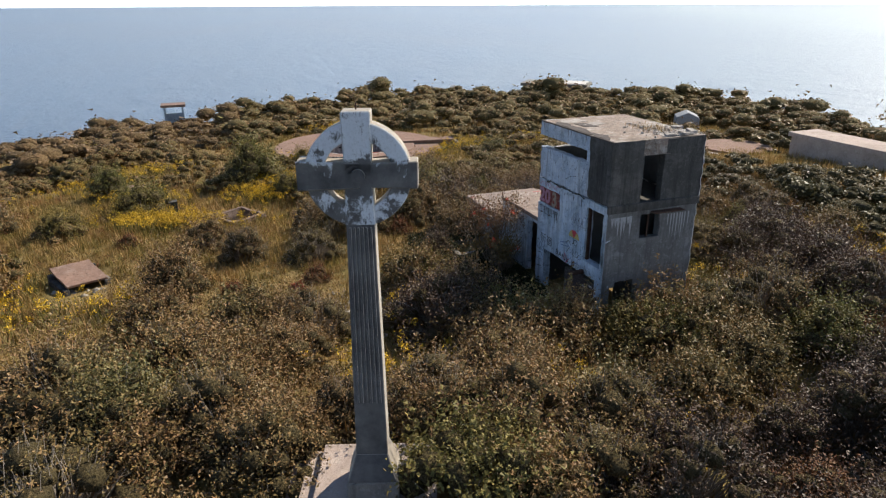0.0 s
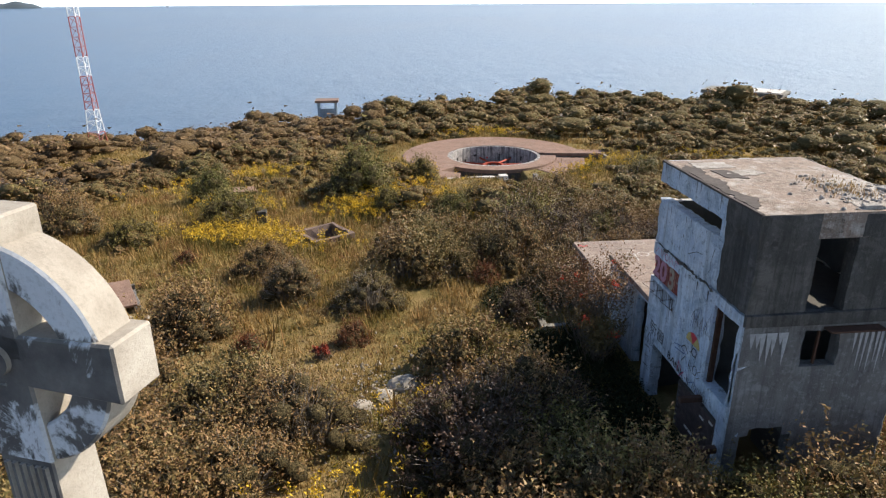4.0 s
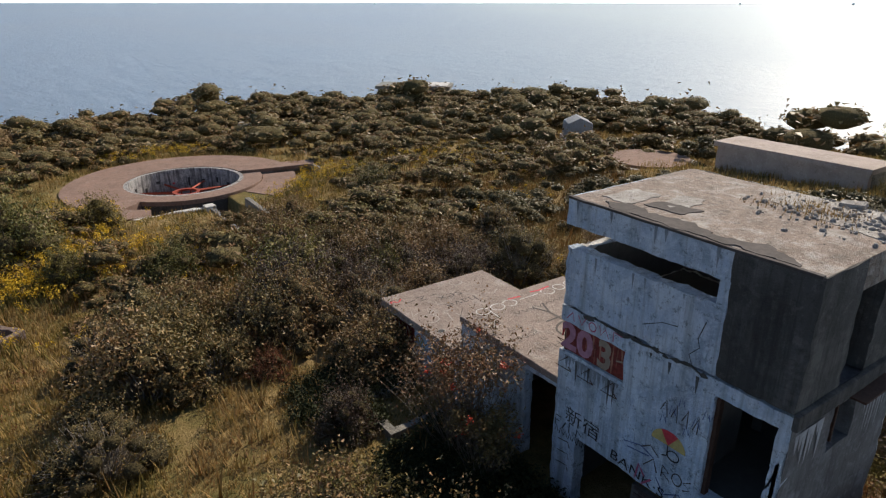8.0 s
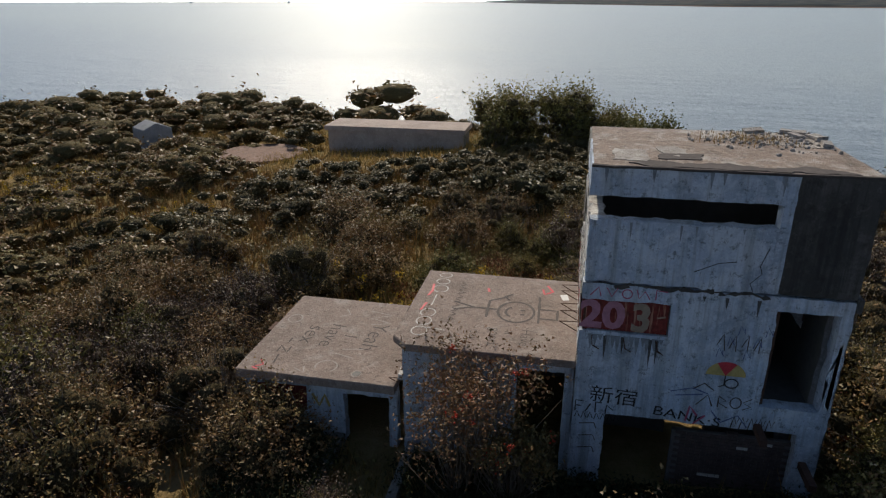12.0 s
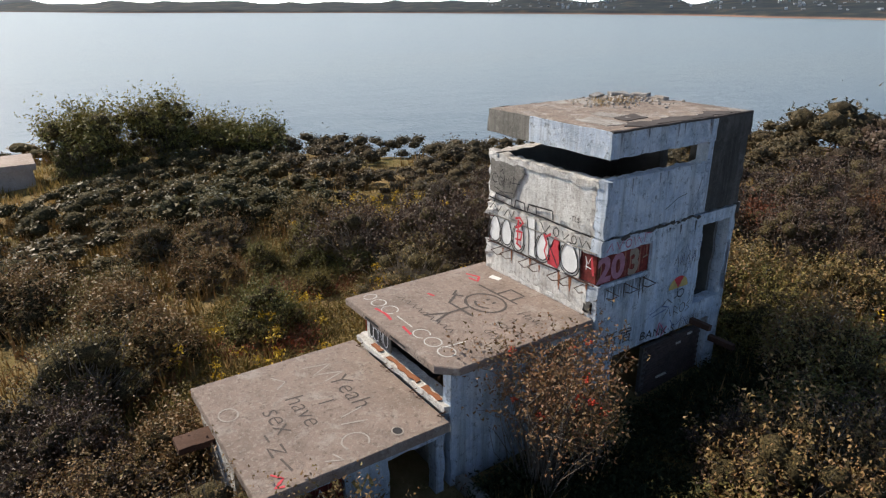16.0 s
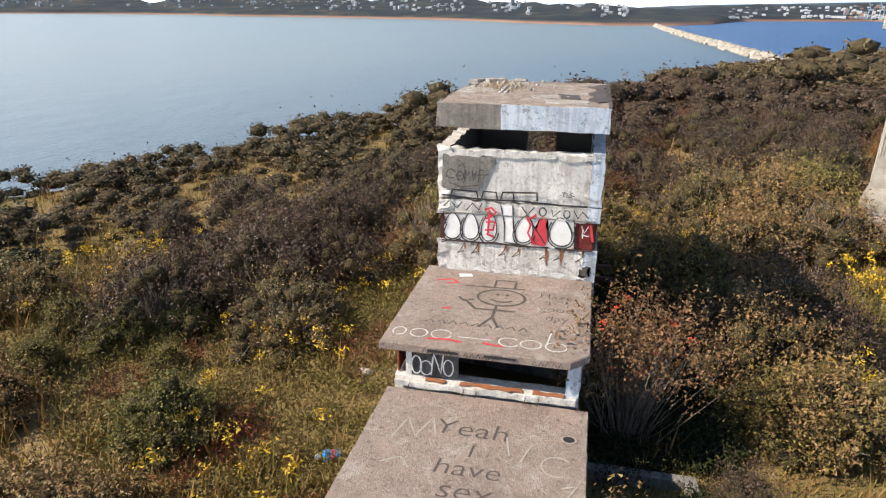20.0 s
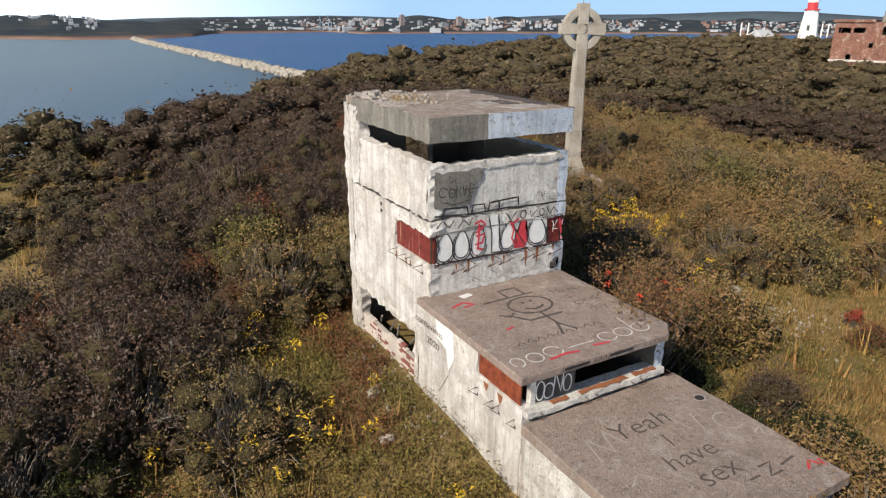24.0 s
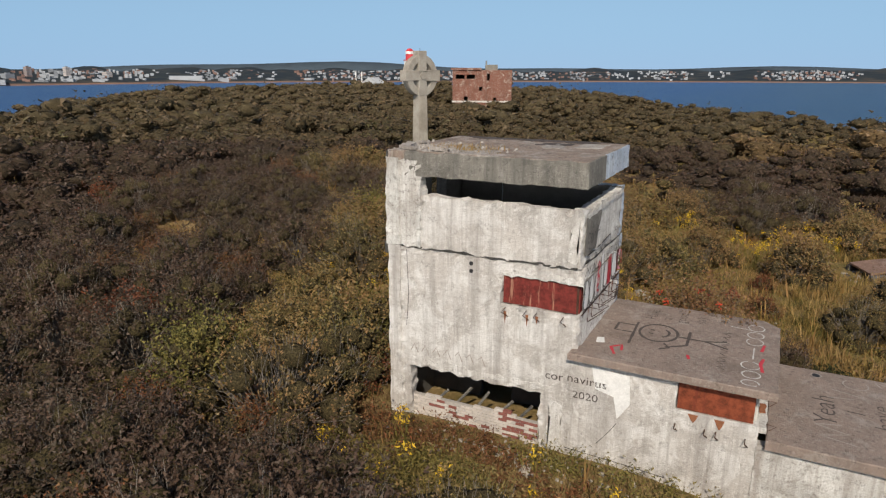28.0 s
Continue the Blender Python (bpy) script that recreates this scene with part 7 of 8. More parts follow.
BRUSH_MASS = mass_material("brush_leaf_mass", [(0.078, 0.060, 0.030), (0.125, 0.092, 0.048), (0.175, 0.125, 0.062)])
sow("outer_scrub", [p for p in outer if p[1] >= 22 and p[0] >= 6], 14, 420, 0.105, 1.0, SHRUB, "low scrub along the seaward brow in olive and brown", OLIVE_MASS, 0.84, 6, True, 0.24)
sow("brown_scrub", [p for p in outer if p[1] >= 22 and p[0] < 6], 14, 420, 0.105, 1.0, BRUSH, "low brown and russet scrub above the northern shore", BRUSH_MASS, 0.84, 6, True, 0.24)
sow("inland_scrub", [p for p in outer if p[1] < 22], 12, 560, 0.085, 1.0, BRAMBLE, "dense woody scrub in dull brown and olive towards the fort", BRAMBLE_MASS, 0.80, 9, False, 0.30)
far = scatter(rng, (-260, 30, -200, 60), 3.2, lambda x, y: (x < -44 or y < -29) and brow(x, y) > -8 and open_ground(x, y) < 0.5)
sow("distant_scrub", far, 8, 210, 0.14, 1.0, BRAMBLE, "dense woody scrub over the far part of the island", BRAMBLE_MASS, 0.92, 7, False, 0.25)


def grass_mesh(rng, pts, blades, high, wide):
    """Tufts of blades, three corners each."""
    n = len(pts) * blades
    base = np.repeat(pts, blades, 0) + np.c_[rng.normal(size=(n, 2)) * 0.12, np.zeros(n)]
    a = rng.random(n) * 6.283
    h = high * (0.5 + 0.9 * rng.random(n))
    lean = np.c_[np.cos(a), np.sin(a)] * (h * (0.15 + 0.5 * rng.random(n)))[:, None]
    side = np.c_[-np.sin(a), np.cos(a)] * wide
    v = np.stack([base + np.c_[side, np.zeros(n)], base - np.c_[side, np.zeros(n)], base + np.c_[lean, h]], 1)
    return v.reshape(-1, 3), np.arange(n * 3).reshape(-1, 3)


STRAW = foliage_material("grass_blade", [(0.10, 0.105, 0.030), (0.18, 0.155, 0.044), (0.275, 0.205, 0.074), (0.32, 0.235, 0.10), (0.24, 0.15, 0.065), (0.175, 0.158, 0.044)], 0.7, 0.32, patch=0.45)
RANK = foliage_material("rank_grass_blade", [(0.10, 0.11, 0.03), (0.17, 0.14, 0.042), (0.28, 0.19, 0.065), (0.20, 0.12, 0.05), (0.15, 0.145, 0.036)], 0.7, patch=0.3)
GOLD = foliage_material("goldenrod_flower", [(0.38, 0.27, 0.02), (0.60, 0.42, 0.03), (0.34, 0.26, 0.04)], 0.7)
STALK = foliage_material("flower_stalk", [(0.09, 0.10, 0.03), (0.17, 0.15, 0.04)], 0.7)


def bare_spot(x, y):
    return math.hypot(x - GUN[0], y - GUN[1]) < 8.7 or (13.6 < x < 17.9 and 18.6 < y < 31.2) or (abs(x - 14.6) < 3.9 and 56.8 < y < 60.6) or (15.6 < x < 18.8 and 51.3 < y < 57.8) or (abs(x + 4.7) < 1.3 and 29.4 < y < 33.4) or (math.hypot(x - 4.0, y - 12.0) < 1.9) or (20 < x < 27 and abs(y - 64.4) < 1.4) or math.hypot(x - 2.9, y - 42.55) < 1.5


def meadow(count, box, need):
    out = []
    for _ in range(count):
        x, y = rng.uniform(*box[:2]), rng.uniform(*box[2:])
        if brow(x, y) > -2 and not bare_spot(x, y) and open_ground(x, y) > need and noise.noise(Vector((x * 0.6, y * 0.6, 3))) > -0.45:
            out.append((x, y))
    p = np.array(out)
    return np.c_[p, ground(p[:, 0], p[:, 1]) - 0.02]


near_grass = meadow(42000, (-14, 13, 10, 50), 0.25)
v, f = grass_mesh(rng, near_grass, 5, 0.17, 0.014)
tagged(from_arrays("dry_grass", v, f, STRAW), "dry straw and green grass of the meadow", "grass", kind="stuff")
MIXED = foliage_material("mixed_grass_blade", [(0.07, 0.085, 0.025), (0.11, 0.11, 0.034), (0.17, 0.13, 0.052), (0.14, 0.092, 0.046), (0.085, 0.10, 0.028)], 0.7, patch=0.6)
v, f = grass_mesh(rng, meadow(42000, (13, 34, 10, 50), 0.25), 5, 0.17, 0.014)
tagged(from_arrays("short_grass", v, f, MIXED), "short green and brown grass beside the tower", "grass", kind="stuff")
far_grass = meadow(50000, (-30, 72, 28, 100), 0.2)
v, f = grass_mesh(rng, far_grass, 5, 0.42, 0.03)
tagged(from_arrays("far_grass", v, f, STRAW), "tall yellow grass round the gun emplacement", "grass", kind="stuff")


def undergrowth(count, box):
    out = []
    for _ in range(count):
        x, y = rng.uniform(*box[:2]), rng.uniform(*box[2:])
        if brow(x, y) > -4 and not bare_spot(x, y) and math.hypot(x - 3.6, y - 12.3) > 1.9 and (open_ground(x, y) < 0.35 or rng.random() < 0.12) and landward(x, y) < 0.25 + 1.2 * rng.random() ** 2:
            out.append((x, y))
    p = np.array(out)
    return np.c_[p, ground(p[:, 0], p[:, 1]) - 0.02]


v, f = grass_mesh(rng, undergrowth(19000, (-12, 42, -8, 52)), 6, 0.55, 0.018)
tagged(from_arrays("undergrowth", v, f, RANK), "rank dry grass growing between the shrubs", "grass", kind="stuff")
v, f = grass_mesh(rng, undergrowth(20000, (-45, 80, -30, 112)), 5, 0.7, 0.04)
tagged(from_arrays("far_undergrowth", v, f, RANK), "rank dry grass growing between the farther shrubs", "grass", kind="stuff")


rp = np.c_[rng.normal(16.6, 0.28, 70), rng.normal(20.3, 0.35, 70), np.full(70, ROOF)]
v, f = grass_mesh(rng, rp, 6, 0.10, 0.008)
tagged(from_arrays("roof_straw", v, f, STRAW), "dry straw growing in the rubble on the tower's roof", "grass", kind="stuff")


def flowers(pts, name, label):
    n = len(pts)
    heads, hv, stalks = 26, [], []
    tall = 0.5 + 0.5 * rng.random(n)
    for k in range(n):
        c = pts[k] + (0, 0, tall[k])
        p = c + rng.normal(size=(heads, 3)) * (0.09, 0.09, 0.07)
        a = rng.normal(size=(heads, 3)) * 0.028
        b = np.cross(a, rng.normal(size=(heads, 3)))
        b *= 0.026 / (np.linalg.norm(b, axis=1)[:, None] + 1e-6)
        hv.append(np.stack([p - a, p + b * 1.6, p + a], 1).reshape(-1, 3))
    hv = np.concatenate(hv)
    tagged(from_arrays(name, hv, np.arange(len(hv)).reshape(-1, 3), GOLD), label, "wildflowers", kind="stuff")
    v, f = grass_mesh(rng, pts, 7, 0.62, 0.02)
    tagged(from_arrays(name + "_stalks", v, f, STALK), "green stalks of the wildflowers", "wildflowers", kind="stuff")


patches = [(-0.5, 40.5, 3.6, 1.8, 330), (7, 48, 3, 2.5, 160), (-3, 47, 3, 2, 90), (9.5, 15.5, 2, 2, 40), (5.5, 17.5, 1.5, 2.5, 50), (-8, 29, 3, 2, 60), (16.5, 76.5, 8, 2, 160), (26, 60, 4, 3, 140), (9, 58, 2, 3, 80), (36, 56, 6, 4, 90), (30, 20, 3, 3, 50), (-4, 27, 2.5, 2, 40), (21, 24.5, 1.6, 3, 14), (20.5, 29, 1.6, 3.2, 22), (22.8, 27.4, 1.2, 1.2, 8), (9, 51, 4, 3, 90), (21, 58, 3, 3, 120), (12, 44, 3, 2, 60), (7.5, 22, 1.5, 2, 16), (-8, 22, 3, 2, 30), (30, 44, 3, 3, 30), (9, 12, 2, 2, 30), (20, 20.5, 1, 1.5, 8),
           (-3, 58.5, 3.5, 2, 150), (4.7, 46.2, 2.4, 1.8, 110), (-7, 53, 3.5, 2.5, 60), (34, 61, 3, 1.6, 40)]
pts = []
for cx, cy, sx, sy, n in patches:
    for _ in range(n):
        x, y = rng.normal(cx, sx * 0.6), rng.normal(cy, sy * 0.6)
        if not bare_spot(x, y):
            pts.append((x, y, gz(x, y)))
flowers(np.array(pts), "goldenrod", "yellow goldenrod in bloom among the grass")

# low weeds west of the tower, its shadow put into their near-black leaves
SHADED_WEED = foliage_material("shade_dark_weed_leaf", [(0.018, 0.026, 0.010), (0.028, 0.036, 0.013), (0.036, 0.038, 0.015)], 0.7, 0.1)
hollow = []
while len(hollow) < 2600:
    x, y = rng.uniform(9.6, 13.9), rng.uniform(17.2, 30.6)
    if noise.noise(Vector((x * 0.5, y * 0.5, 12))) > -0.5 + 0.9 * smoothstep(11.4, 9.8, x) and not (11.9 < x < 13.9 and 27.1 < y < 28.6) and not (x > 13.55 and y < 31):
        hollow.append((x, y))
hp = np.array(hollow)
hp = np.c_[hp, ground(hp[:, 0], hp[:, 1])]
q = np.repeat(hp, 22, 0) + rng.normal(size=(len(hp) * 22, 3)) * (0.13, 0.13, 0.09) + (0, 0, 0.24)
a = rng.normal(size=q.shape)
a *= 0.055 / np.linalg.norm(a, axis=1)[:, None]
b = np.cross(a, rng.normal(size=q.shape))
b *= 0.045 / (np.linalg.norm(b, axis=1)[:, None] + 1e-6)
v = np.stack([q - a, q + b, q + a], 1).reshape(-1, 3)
tagged(from_arrays("nettle_bed", v, np.arange(len(v)).reshape(-1, 3), SHADED_WEED), "low weeds below the tower with its shadow put into their colour", "weeds", kind="stuff")

# low weeds in the meadow
weeds = np.concatenate([meadow(4200, (-14, 34, 10, 60), 0.3), meadow(3000, (17.9, 27, 17, 35), 0.2), undergrowth(5200, (-10, 40, -4, 50))])
parts_of = {"green": [], "rust": []}
for k, p in enumerate(weeds):
    n = 28
    h = rng.uniform(0.15, 0.45)
    q = p + rng.normal(size=(n, 3)) * (h * 0.45, h * 0.45, h * 0.3) + (0, 0, h * 0.7)
    a = rng.normal(size=(n, 3))
    a *= (0.035 + 0.03 * rng.random((n, 1))) / np.linalg.norm(a, axis=1)[:, None]
    b = np.cross(a, rng.normal(size=(n, 3)))
    b *= 0.030 / (np.linalg.norm(b, axis=1)[:, None] + 1e-6)
    parts_of["rust" if noise.noise(Vector((p[0] * 0.4, p[1] * 0.4, 8))) > 0.18 else "green"].append(np.stack([q - a, q + b, q + a], 1).reshape(-1, 3))
for tone, leaf, label in (("green", LEAFY, "low green weeds scattered through the meadow"), ("rust", RUSSET, "low russet weeds scattered through the meadow")):
    v = np.concatenate(parts_of[tone])
    tagged(from_arrays("meadow_weeds", v, np.arange(len(v)).reshape(-1, 3), leaf), label, "weeds", kind="stuff")


# ---- trees ----
BARK = plain("tree_bark", (0.15, 0.12, 0.095), 0.9, 0.4, 10)
BERRY = plain("red_berry", (0.55, 0.06, 0.025), 0.45, 0.3, 20, bump=0)


def make_tree(name, at, high, wide, seed, leaf, leaves, size, label, category, stems=1, berries=0):
    r = np.random.default_rng(seed)
    top = new(name)
    top.location = at
    tips = []
    for s in range(stems):
        a = 6.283 * s / max(1, stems) + r.uniform(0, 1)
        lean = Vector((math.cos(a), math.sin(a), 0)) * (wide * 0.22 if stems > 1 else 0.1)
        foot = Vector((math.cos(a), math.sin(a), 0)) * (0.12 if stems > 1 else 0)
        knees = [foot, foot + lean * 0.4 + Vector((r.normal(0, 0.05), r.normal(0, 0.05), high * 0.3)), foot + lean * 0.9 + Vector((0, 0, high * 0.55)), foot + lean * 1.3 + Vector((0, 0, high * 0.85))]
        thick = 0.03 * high / (1 + 0.5 * (stems - 1))
        part("trunk", rod_bm(knees, [thick, thick * 0.75, thick * 0.5, thick * 0.15], 7), BARK, top)
        for k in range(7 if stems == 1 else 6):
            t = (0.3 if stems == 1 else 0.02) + (0.6 if stems == 1 else 0.9) * r.random()
            base = knees[1].lerp(knees[3], t)
            b = r.uniform(0, 6.283)
            tip = base + Vector((math.cos(b), math.sin(b), 0.35 + 0.5 * r.random())) * wide * (0.28 + 0.2 * r.random()) * (1.2 - 0.6 * t)
            mid = base.lerp(tip, 0.5) + Vector((0, 0, 0.06 * high))
            part("limb", rod_bm([base, mid, tip], [thick * 0.4, thick * 0.25, thick * 0.08], 5), BARK, top)
            tips += [tip, mid]
    c = np.array([tuple(t) for t in tips]) + r.normal(size=(len(tips), 3)) * 0.06 * wide
    rad = wide * (0.13 + 0.10 * r.random(len(tips)))
    v, f = leaves_mesh(r, c, rad, leaves, size)
    from_arrays("crown", v, f, leaf, top)
    if not berries and high > 1:
        v, f = core_mesh(r, c, rad, False, full=0.5)
        from_arrays("thicket", v, f, INNER, top)["kind"] = "stuff"
    v, f = twigs_mesh(r, c, rad, 120, 0.008)
    from_arrays("twigwork", v, f, BARK, top)
    for k in range(berries):
        p = c[r.integers(len(c))] + r.normal(size=3) * 0.22 * wide * 0.4 + (0, 0, 0.1)
        q = p + r.normal(size=(14, 3)) * 0.045
        vs = np.concatenate([ICO1_V * 0.022 + w for w in q])
        fs = np.concatenate([ICO1_F + 12 * j for j in range(14)])
        from_arrays("berry_cluster", vs, fs, BERRY, top)["kind"] = "stuff"
    return tagged(top, label, category)


ASH = foliage_material("rowan_leaf", [(0.105, 0.10, 0.036), (0.135, 0.105, 0.042), (0.165, 0.085, 0.045), (0.095, 0.10, 0.034)], 0.5)
make_tree("rowan_tree", (12.95, 25.75, gz(12.95, 25.75) - 0.05), 3.1, 2.5, 61, ASH, 6000, 0.040, "small rowan with russet leaves and red berry clusters", "tree", 5, 9)
make_tree("rowan_tree", (12.9, 24.7, gz(12.9, 24.7) - 0.05), 1.7, 1.3, 62, ASH, 3000, 0.040, "low rowan with russet leaves beside the annex wall", "tree", 4, 8)
BAY_LEAF = foliage_material("bay_leaf", [(0.085, 0.095, 0.028), (0.13, 0.13, 0.036), (0.20, 0.175, 0.050), (0.16, 0.15, 0.042)], 0.55)
for k, (x, y, h, w) in enumerate(((49.6, 29.1, 3.7, 3.8), (50.6, 24.6, 3.8, 3.8), (50.4, 21.2, 2.0, 3.2), (48.6, 18.9, 1.4, 3.0))):
    make_tree("bayside_tree", (x, y, gz(x, y) - 0.1), h, w, 70 + k, BAY_LEAF, 9000, 0.085, "rounded green tree beyond the long bunker", "tree", 6)
# a scarlet sapling in the meadow
make_tree("sumac_sapling", (4.1, 26.0, gz(4.1, 26.0)), 0.34, 0.42, 90, foliage_material("scarlet_leaf", [(0.16, 0.035, 0.022), (0.24, 0.05, 0.03)], 0.5), 600, 0.045, "small sapling with scarlet autumn leaves", "sapling", 3)

# ---- the far part of the island, ships and the harbour town ----
def polar(yaw, dist):
    a = radians(yaw)
    return 10 - math.sin(a) * dist, 20 + math.cos(a) * dist


fort = empty("brick_blockhouse", (-103.0, -32.0, 2.0), "ruined red-brown brick blockhouse with dark observation slits", "blockhouse")
FORT = Matrix.Translation((-103.0, -32.0, 0.8)) @ Matrix.Rotation(radians(-66), 4, "Z")
FADED_BRICK = concrete("weathered_brickwork", (0.20, 0.085, 0.06), (0.10, 0.05, 0.04), 0.5, (0.46, 0.40, 0.35), 0.60, 0.6)
def fort_part(name, bm, mat):
    bm.transform(FORT)
    owned(fort, name, bm, mat)
holes = [(1.6, 3.3, 7.2, 8.1), (3.7, 5.6, 7.2, 8.1), (-1.6, -1.0, 6.9, 8.3), (-5.0, -4.2, 1.0, 2.0), (-3.0, -2.4, 2.4, 3.4), (3.0, 3.8, 2.6, 3.6), (0.0, 0.6, 4.8, 5.6)]
fort_part("wall", wall_bm((0, 5.0, 0), "x", -6.2, 6.2, 0.5, 9.0, 0.5, holes, inward=-1, step=0.6, rough=0.05, chip=0.2), FADED_BRICK)
fort_part("wall", wall_bm((-6.2, 0, 0), "y", -5.0, 4.5, 0.5, 9.0, 0.5, inward=1, step=0.8, rough=0.05, chip=0.15), FADED_BRICK)
fort_part("wall", wall_bm((6.2, 0, 0), "y", -5.0, 4.5, 0.5, 9.0, 0.5, [(-1, 1.5, 7.2, 8.1)], inward=-1, step=0.8, rough=0.05, chip=0.15), FADED_BRICK)
fort_part("wall", wall_bm((0, -5.0, 0), "x", -5.7, 5.7, 0.5, 9.0, 0.5, inward=1, step=0.8, rough=0.05), FADED_BRICK)
fort_part("roof_slab", box_bm(0.2, 6.6, -5.2, 5.3, 9.0, 9.45, 0.05), FADED_BRICK)
fort_part("roof_slab", box_bm(-6.0, 0.2, -4.8, 4.8, 8.6, 8.9, 0.05), FADED_BRICK)
fort_part("string_course", box_bm(-6.35, 6.35, 5.0, 5.18, 2.4, 2.75, 0.03), LIME)
fort_part("turret", box_bm(-3.2, -0.6, 1.5, 4.6, 8.9, 10.1, 0.05), BARE)
fort_part("pipe", rod_bm([(-0.8, 3.5, 10.0), (-0.8, 3.5, 10.9)], 0.15, 8), BARE)

light = empty("lighthouse", (-193.8, -102.4, 2.5), "white octagonal lighthouse with a red lantern", "lighthouse")
WHITE_WALL, RED_ROOF = plain("white_render", (0.78, 0.78, 0.77), 0.7, 0.1, 1, bump=0), plain("red_roof_paint", (0.55, 0.05, 0.06), 0.5, 0.15, 2, bump=0)
lx, ly = -193.8, -102.4
owned(light, "tower", rod_bm([(lx, ly, 1.0), (lx, ly, 13.6)], [3.5, 2.1], 8), WHITE_WALL)
owned(light, "gallery", rod_bm([(lx, ly, 13.6), (lx, ly, 13.95)], [2.5, 2.5], 8), RED_ROOF)
owned(light, "lantern", rod_bm([(lx, ly, 13.95), (lx, ly, 16.0)], [1.6, 1.6], 8), RED_ROOF)
owned(light, "glazing", rod_bm([(lx, ly, 15.98), (lx, ly, 17.0)], [1.62, 1.62], 8), WHITE_WALL)
owned(light, "dome", rod_bm([(lx, ly, 17.0), (lx, ly, 17.8), (lx, ly, 18.1)], [1.7, 0.9, 0.2], 8), RED_ROOF)
owned(light, "window", box_bm(lx + 2.6, lx + 2.85, ly + 1.0, ly + 1.8, 7.5, 9.0), DARK)
house = empty("keeper_shed", (-186.0, -112.0, 2.0), "small white shed with a pitched roof by the lighthouse", "shed")
owned(house, "wall", box_bm(-189, -183, -117, -111, 1.0, 5.2, 0.05), WHITE_WALL)
bm = bmesh.new()
rows = [[bm.verts.new((x, y, z)) for y, z in ((-117.5, 5.2), (-110.5, 5.2), (-114, 7.4))] for x in (-189.4, -182.6)]
for k in range(3):
    bm.faces.new((rows[0][k], rows[0][(k + 1) % 3], rows[1][(k + 1) % 3], rows[1][k]))
bm.faces.new(rows[0]); bm.faces.new(rows[1][::-1])
owned(house, "roof", bm, plain("grey_shingle", (0.45, 0.46, 0.48), 0.8, 0.2, 2))
for k, (x, y) in enumerate(((-184, -118), (-183, -120), (-194, -98), (-195, -96.5), (-197, -93))):
    tagged(part("flag_pole", rod_bm([(x, y, 1), (x, y, 9.5)], 0.22, 6), WHITE_WALL), "pale steel pole near the lighthouse", "pole", "poles by the lighthouse")

# ships at anchor
for k, (yaw, dist, size) in enumerate(((-30.0, 4400, 1.0), (-38.7, 4500, 0.8), (-58.9, 4400, 1.1), (-66.4, 4300, 1.2), (15.8, 4300, 1.2), (-13.0, 4600, 0.8))):
    x, y = polar(yaw, dist)
    ship = new("cargo_ship")
    tagged(ship, "dark cargo ship lying at anchor far out", "ship", "ships at anchor")
    place = Matrix.Translation((x, y, SEA)) @ Matrix.Rotation(radians(yaw + 8), 4, "Z") @ Matrix.Scale(size * 0.8, 4)
    bm = box_bm(-52, 52, -8, 8, -2, 7)
    for v in bm.verts:
        if v.co.x > 0 and v.co.z > 0:
            v.co.x += 8
    bm.transform(place)
    # dark hull lightened, so that sea haze is part of its grey
    part("hull", bm, plain("hazed_hull", (0.17, 0.16, 0.165), 0.6, 0.2, 0.1, bump=0) if k == 0 else bpy.data.materials["hazed_hull"], ship)
    bm = box_bm(-46, -32, -6, 6, 7, 21)
    bm.transform(place)
    part("superstructure", bm, WHITE_WALL, ship)

# the town across the water: rows of small houses, quays and blocks
rng = np.random.default_rng(77)
s = np.array(SHORE)[::-1]


def lot(yaw, back):
    d = np.interp(yaw, s[:, 0], s[:, 1]) + back
    h = np.interp(yaw, s[:, 0], s[:, 2])
    rise = np.interp(back, [0, 14, 120, 420, 800], [0, 0.16, 0.28, 0.62, 1.0])
    x, y = polar(yaw, min(d, 4800))
    return x, y, SEA + h * rise


def town(name, n, lo, hi, depth, mats, label, wide, high):
    for m, mat in enumerate(mats):
        vs, fs = [], []
        for k in range(n):
            yaw = rng.uniform(lo, hi)
            if noise.noise(Vector((yaw * 0.35, m * 0.3, 0))) < -0.12:
                continue
            x, y, z = lot(yaw, rng.uniform(*depth))
            w, d, h = rng.uniform(*wide), rng.uniform(*wide), rng.uniform(*high)
            a = radians(yaw + rng.uniform(-25, 25))
            c, q = math.cos(a), math.sin(a)
            pts = [(-w, -d, -6), (w, -d, -6), (w, d, -6), (-w, d, -6), (-w, -d, h), (w, -d, h), (w, d, h), (-w, d, h), (-w, 0, h * 1.5), (w, 0, h * 1.5)]
            base = len(vs)
            vs += [(x + c * px - q * py, y + q * px + c * py, z + pz) for px, py, pz in pts]
            fs += [[base + i for i in f] for f in ((0, 1, 5, 4), (2, 3, 7, 6), (1, 2, 6, 5), (3, 0, 4, 7), (4, 5, 9, 8), (6, 7, 8, 9), (5, 6, 9, 9), (7, 4, 8, 8))]
        me = bpy.data.meshes.new(name)
        me.from_pydata(vs, [], [[i for n_, i in enumerate(f) if i not in f[:n_]] for f in fs])
        tagged(link_mesh(name, me, mat), label, "town", kind="stuff")


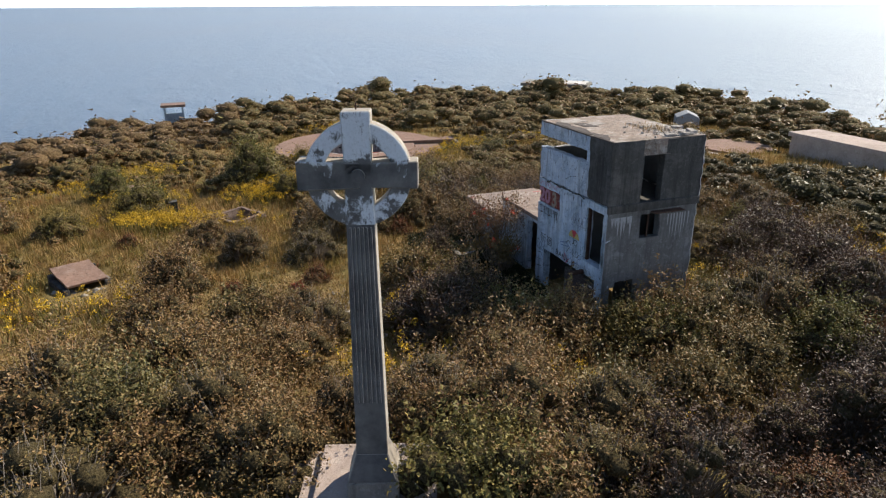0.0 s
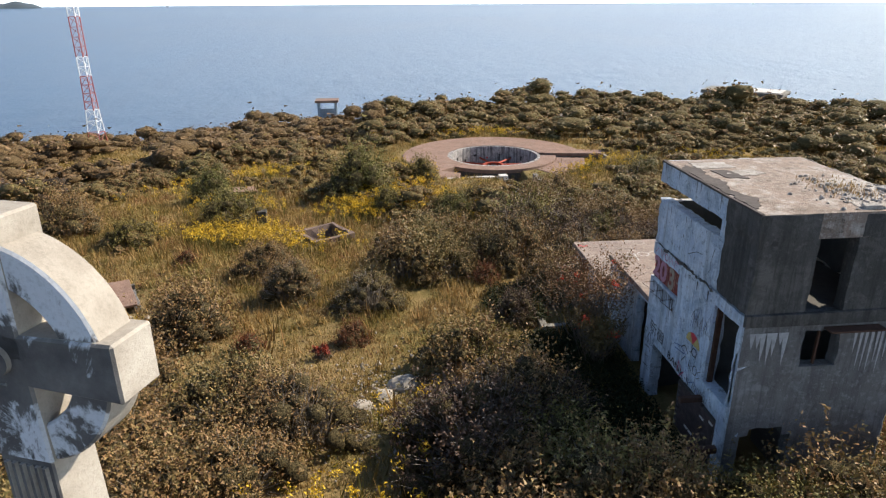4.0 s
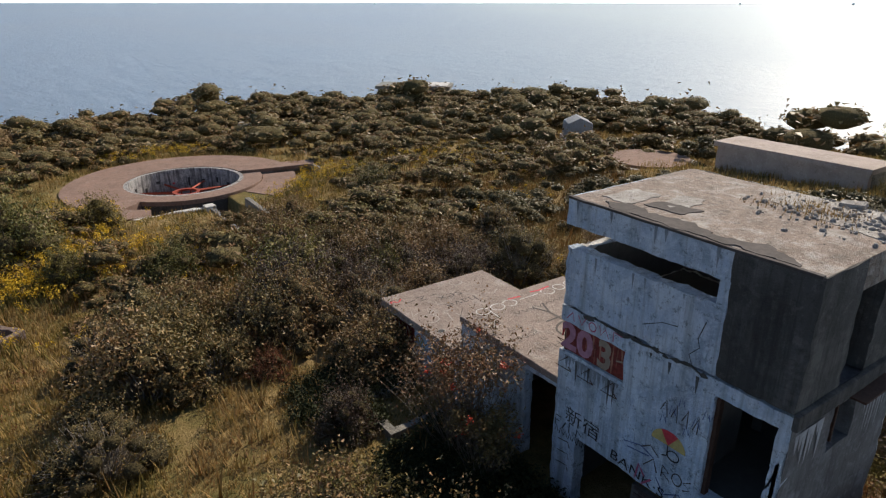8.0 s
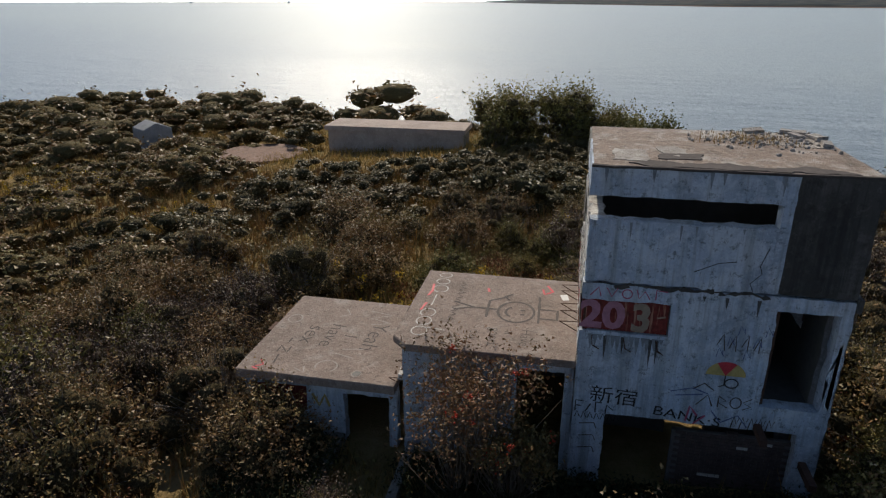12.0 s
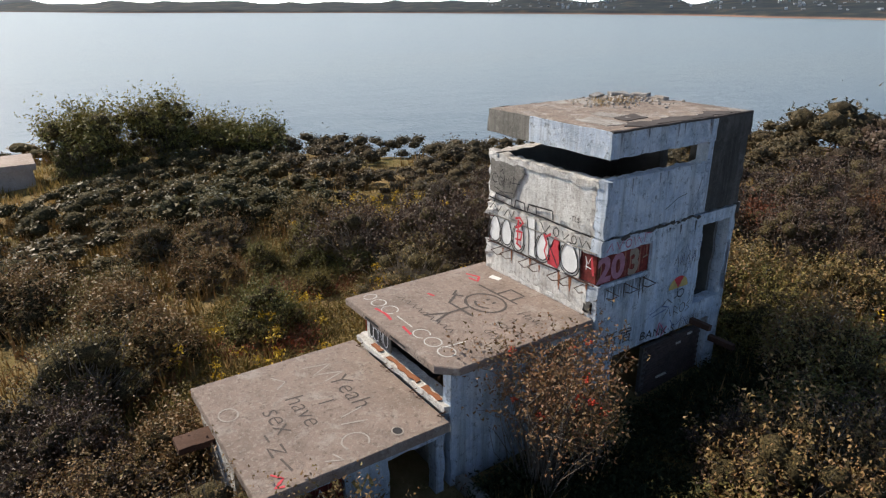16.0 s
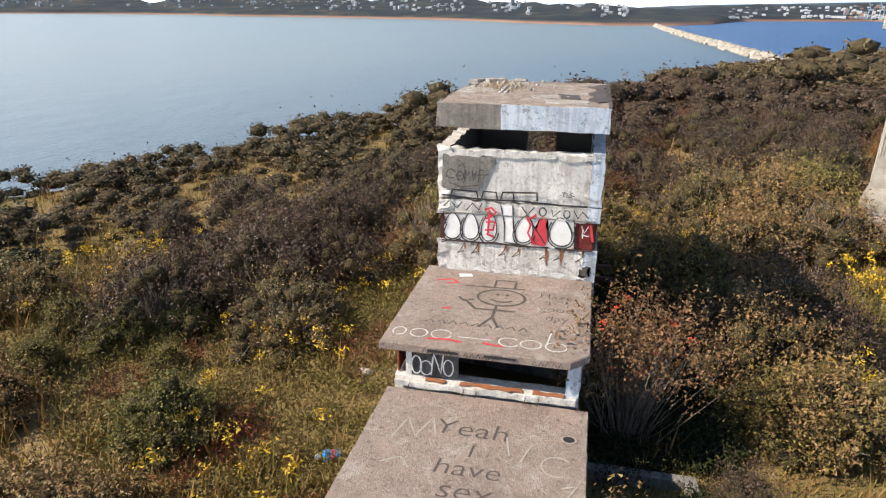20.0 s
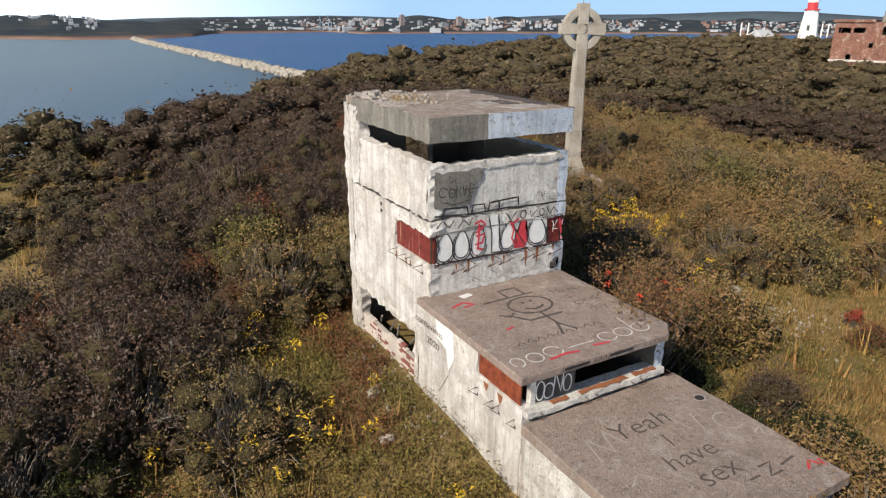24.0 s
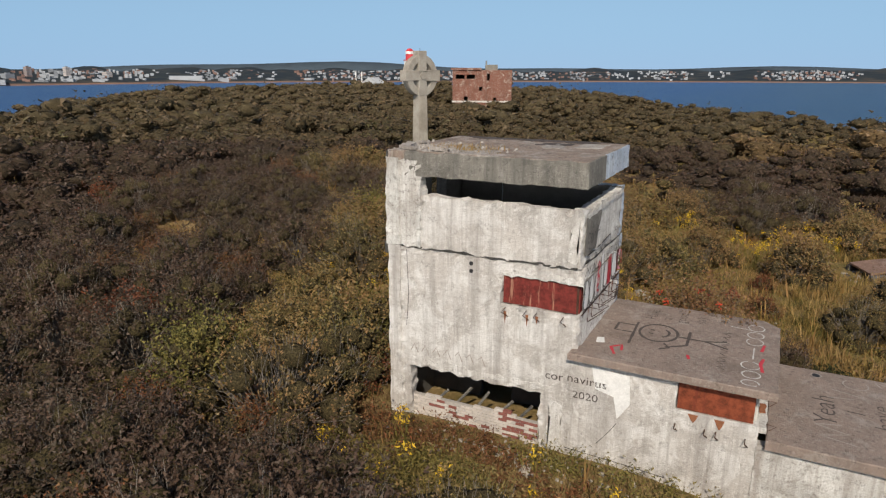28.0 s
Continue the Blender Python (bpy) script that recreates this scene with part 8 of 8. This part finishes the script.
# wall tones dimmed and greyed: the haze of distance is put into them
HOUSES = [plain("town_hazed_white", (0.36, 0.38, 0.41), 0.8, 0.1, 0.05, bump=0), plain("town_hazed_grey", (0.22, 0.235, 0.26), 0.8, 0.2, 0.05, bump=0), plain("town_hazed_brick", (0.20, 0.125, 0.105), 0.8, 0.3, 0.05, bump=0)]
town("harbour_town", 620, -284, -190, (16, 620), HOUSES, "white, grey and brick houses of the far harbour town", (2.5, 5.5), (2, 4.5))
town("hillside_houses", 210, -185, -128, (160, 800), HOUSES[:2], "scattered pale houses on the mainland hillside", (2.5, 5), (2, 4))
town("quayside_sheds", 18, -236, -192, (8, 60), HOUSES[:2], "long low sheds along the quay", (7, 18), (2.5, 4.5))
BLOCKS = [plain("block_brown", (0.27, 0.21, 0.20), 0.8, 0.1, 0.05, bump=0), plain("block_pink", (0.50, 0.44, 0.42), 0.8, 0.1, 0.05, bump=0), HOUSES[1]]
for k, (yaw, w, h, back) in enumerate(((-206, 9, 34, 260), (-204.2, 10, 20, 240), (-207.5, 8, 18, 220), (-210.8, 10, 28, 300), (-213.3, 10, 26, 320), (-209.5, 16, 14, 180), (-197.8, 7, 15, 200), (-216, 14, 13, 260))):
    x, y, z = lot(yaw, back)
    block = new("apartment_block")
    block.location = (x, y, z)
    tagged(block, "pale multi-storey block rising above the harbour town", "building", "blocks of the far town")
    part("wall", box_bm(-w * 0.7, w * 0.7, -w * 0.7, w * 0.7, -8, h * 0.85), BLOCKS[k % 3], block)
    part("roof_house", box_bm(-w * 0.3, w * 0.3, -w * 0.3, w * 0.3, h * 0.85, h * 0.85 + 2.5), HOUSES[1], block)
    for fl in range(int(h * 0.85 // 4)):
        part("window_band", box_bm(-w * 0.7 - 0.15, w * 0.7 + 0.15, -w * 0.7 - 0.15, w * 0.7 + 0.15, 2 + fl * 4, 3.2 + fl * 4), HOUSES[1], block)
x, y, z = lot(-221.6, 60)
hall = new("salt_shed")
hall.location = (x, y, SEA + 2)
hall.rotation_euler = (0, 0, radians(-221.6))
tagged(hall, "large white gabled storage shed on the quay", "shed")
bm = bmesh.new()
rows = [[bm.verts.new((px, py, pz)) for py, pz in ((-18, -4), (18, -4), (18, 8), (0, 19), (-18, 8))] for px in (-45, 45)]
for k in range(5):
    bm.faces.new((rows[0][k], rows[0][(k + 1) % 5], rows[1][(k + 1) % 5], rows[1][k]))
bm.faces.new(rows[0]); bm.faces.new(rows[1][::-1])
part("body", bm, HOUSES[0], hall)
for yaw in (-199.3, -200.0):
    x, y, z = lot(yaw, 15)
    crane = new("quay_crane")
    crane.location = (x, y, SEA + 2)
    tagged(crane, "pale blue quayside crane with a raised jib", "crane", "quay cranes")
    for dx in (-5, 5):
        part("leg", rod_bm([(dx, 0, 0), (dx * 0.8, 0, 24)], 0.9, 5), BLUE, crane)
    part("bridge", rod_bm([(-6, 0, 24), (6, 0, 24)], 1.2, 5), BLUE, crane)
    part("jib", rod_bm([(0, 0, 24), (9, 4, 44)], 0.9, 5), BLUE, crane)

# ---- brick courses in the tower's lower openings ----
brick_wall(tower, TX1 - 0.06, 1, 19.42, 22.73, 1.0, 1.72, 0.4, 0.84)
brick_wall(tower, TX0 + 0.16, -1, 19.27, 21.52, 0.6, 2.36, 1.0, 0.03, BRICK_DARK, DARK_MORTAR)
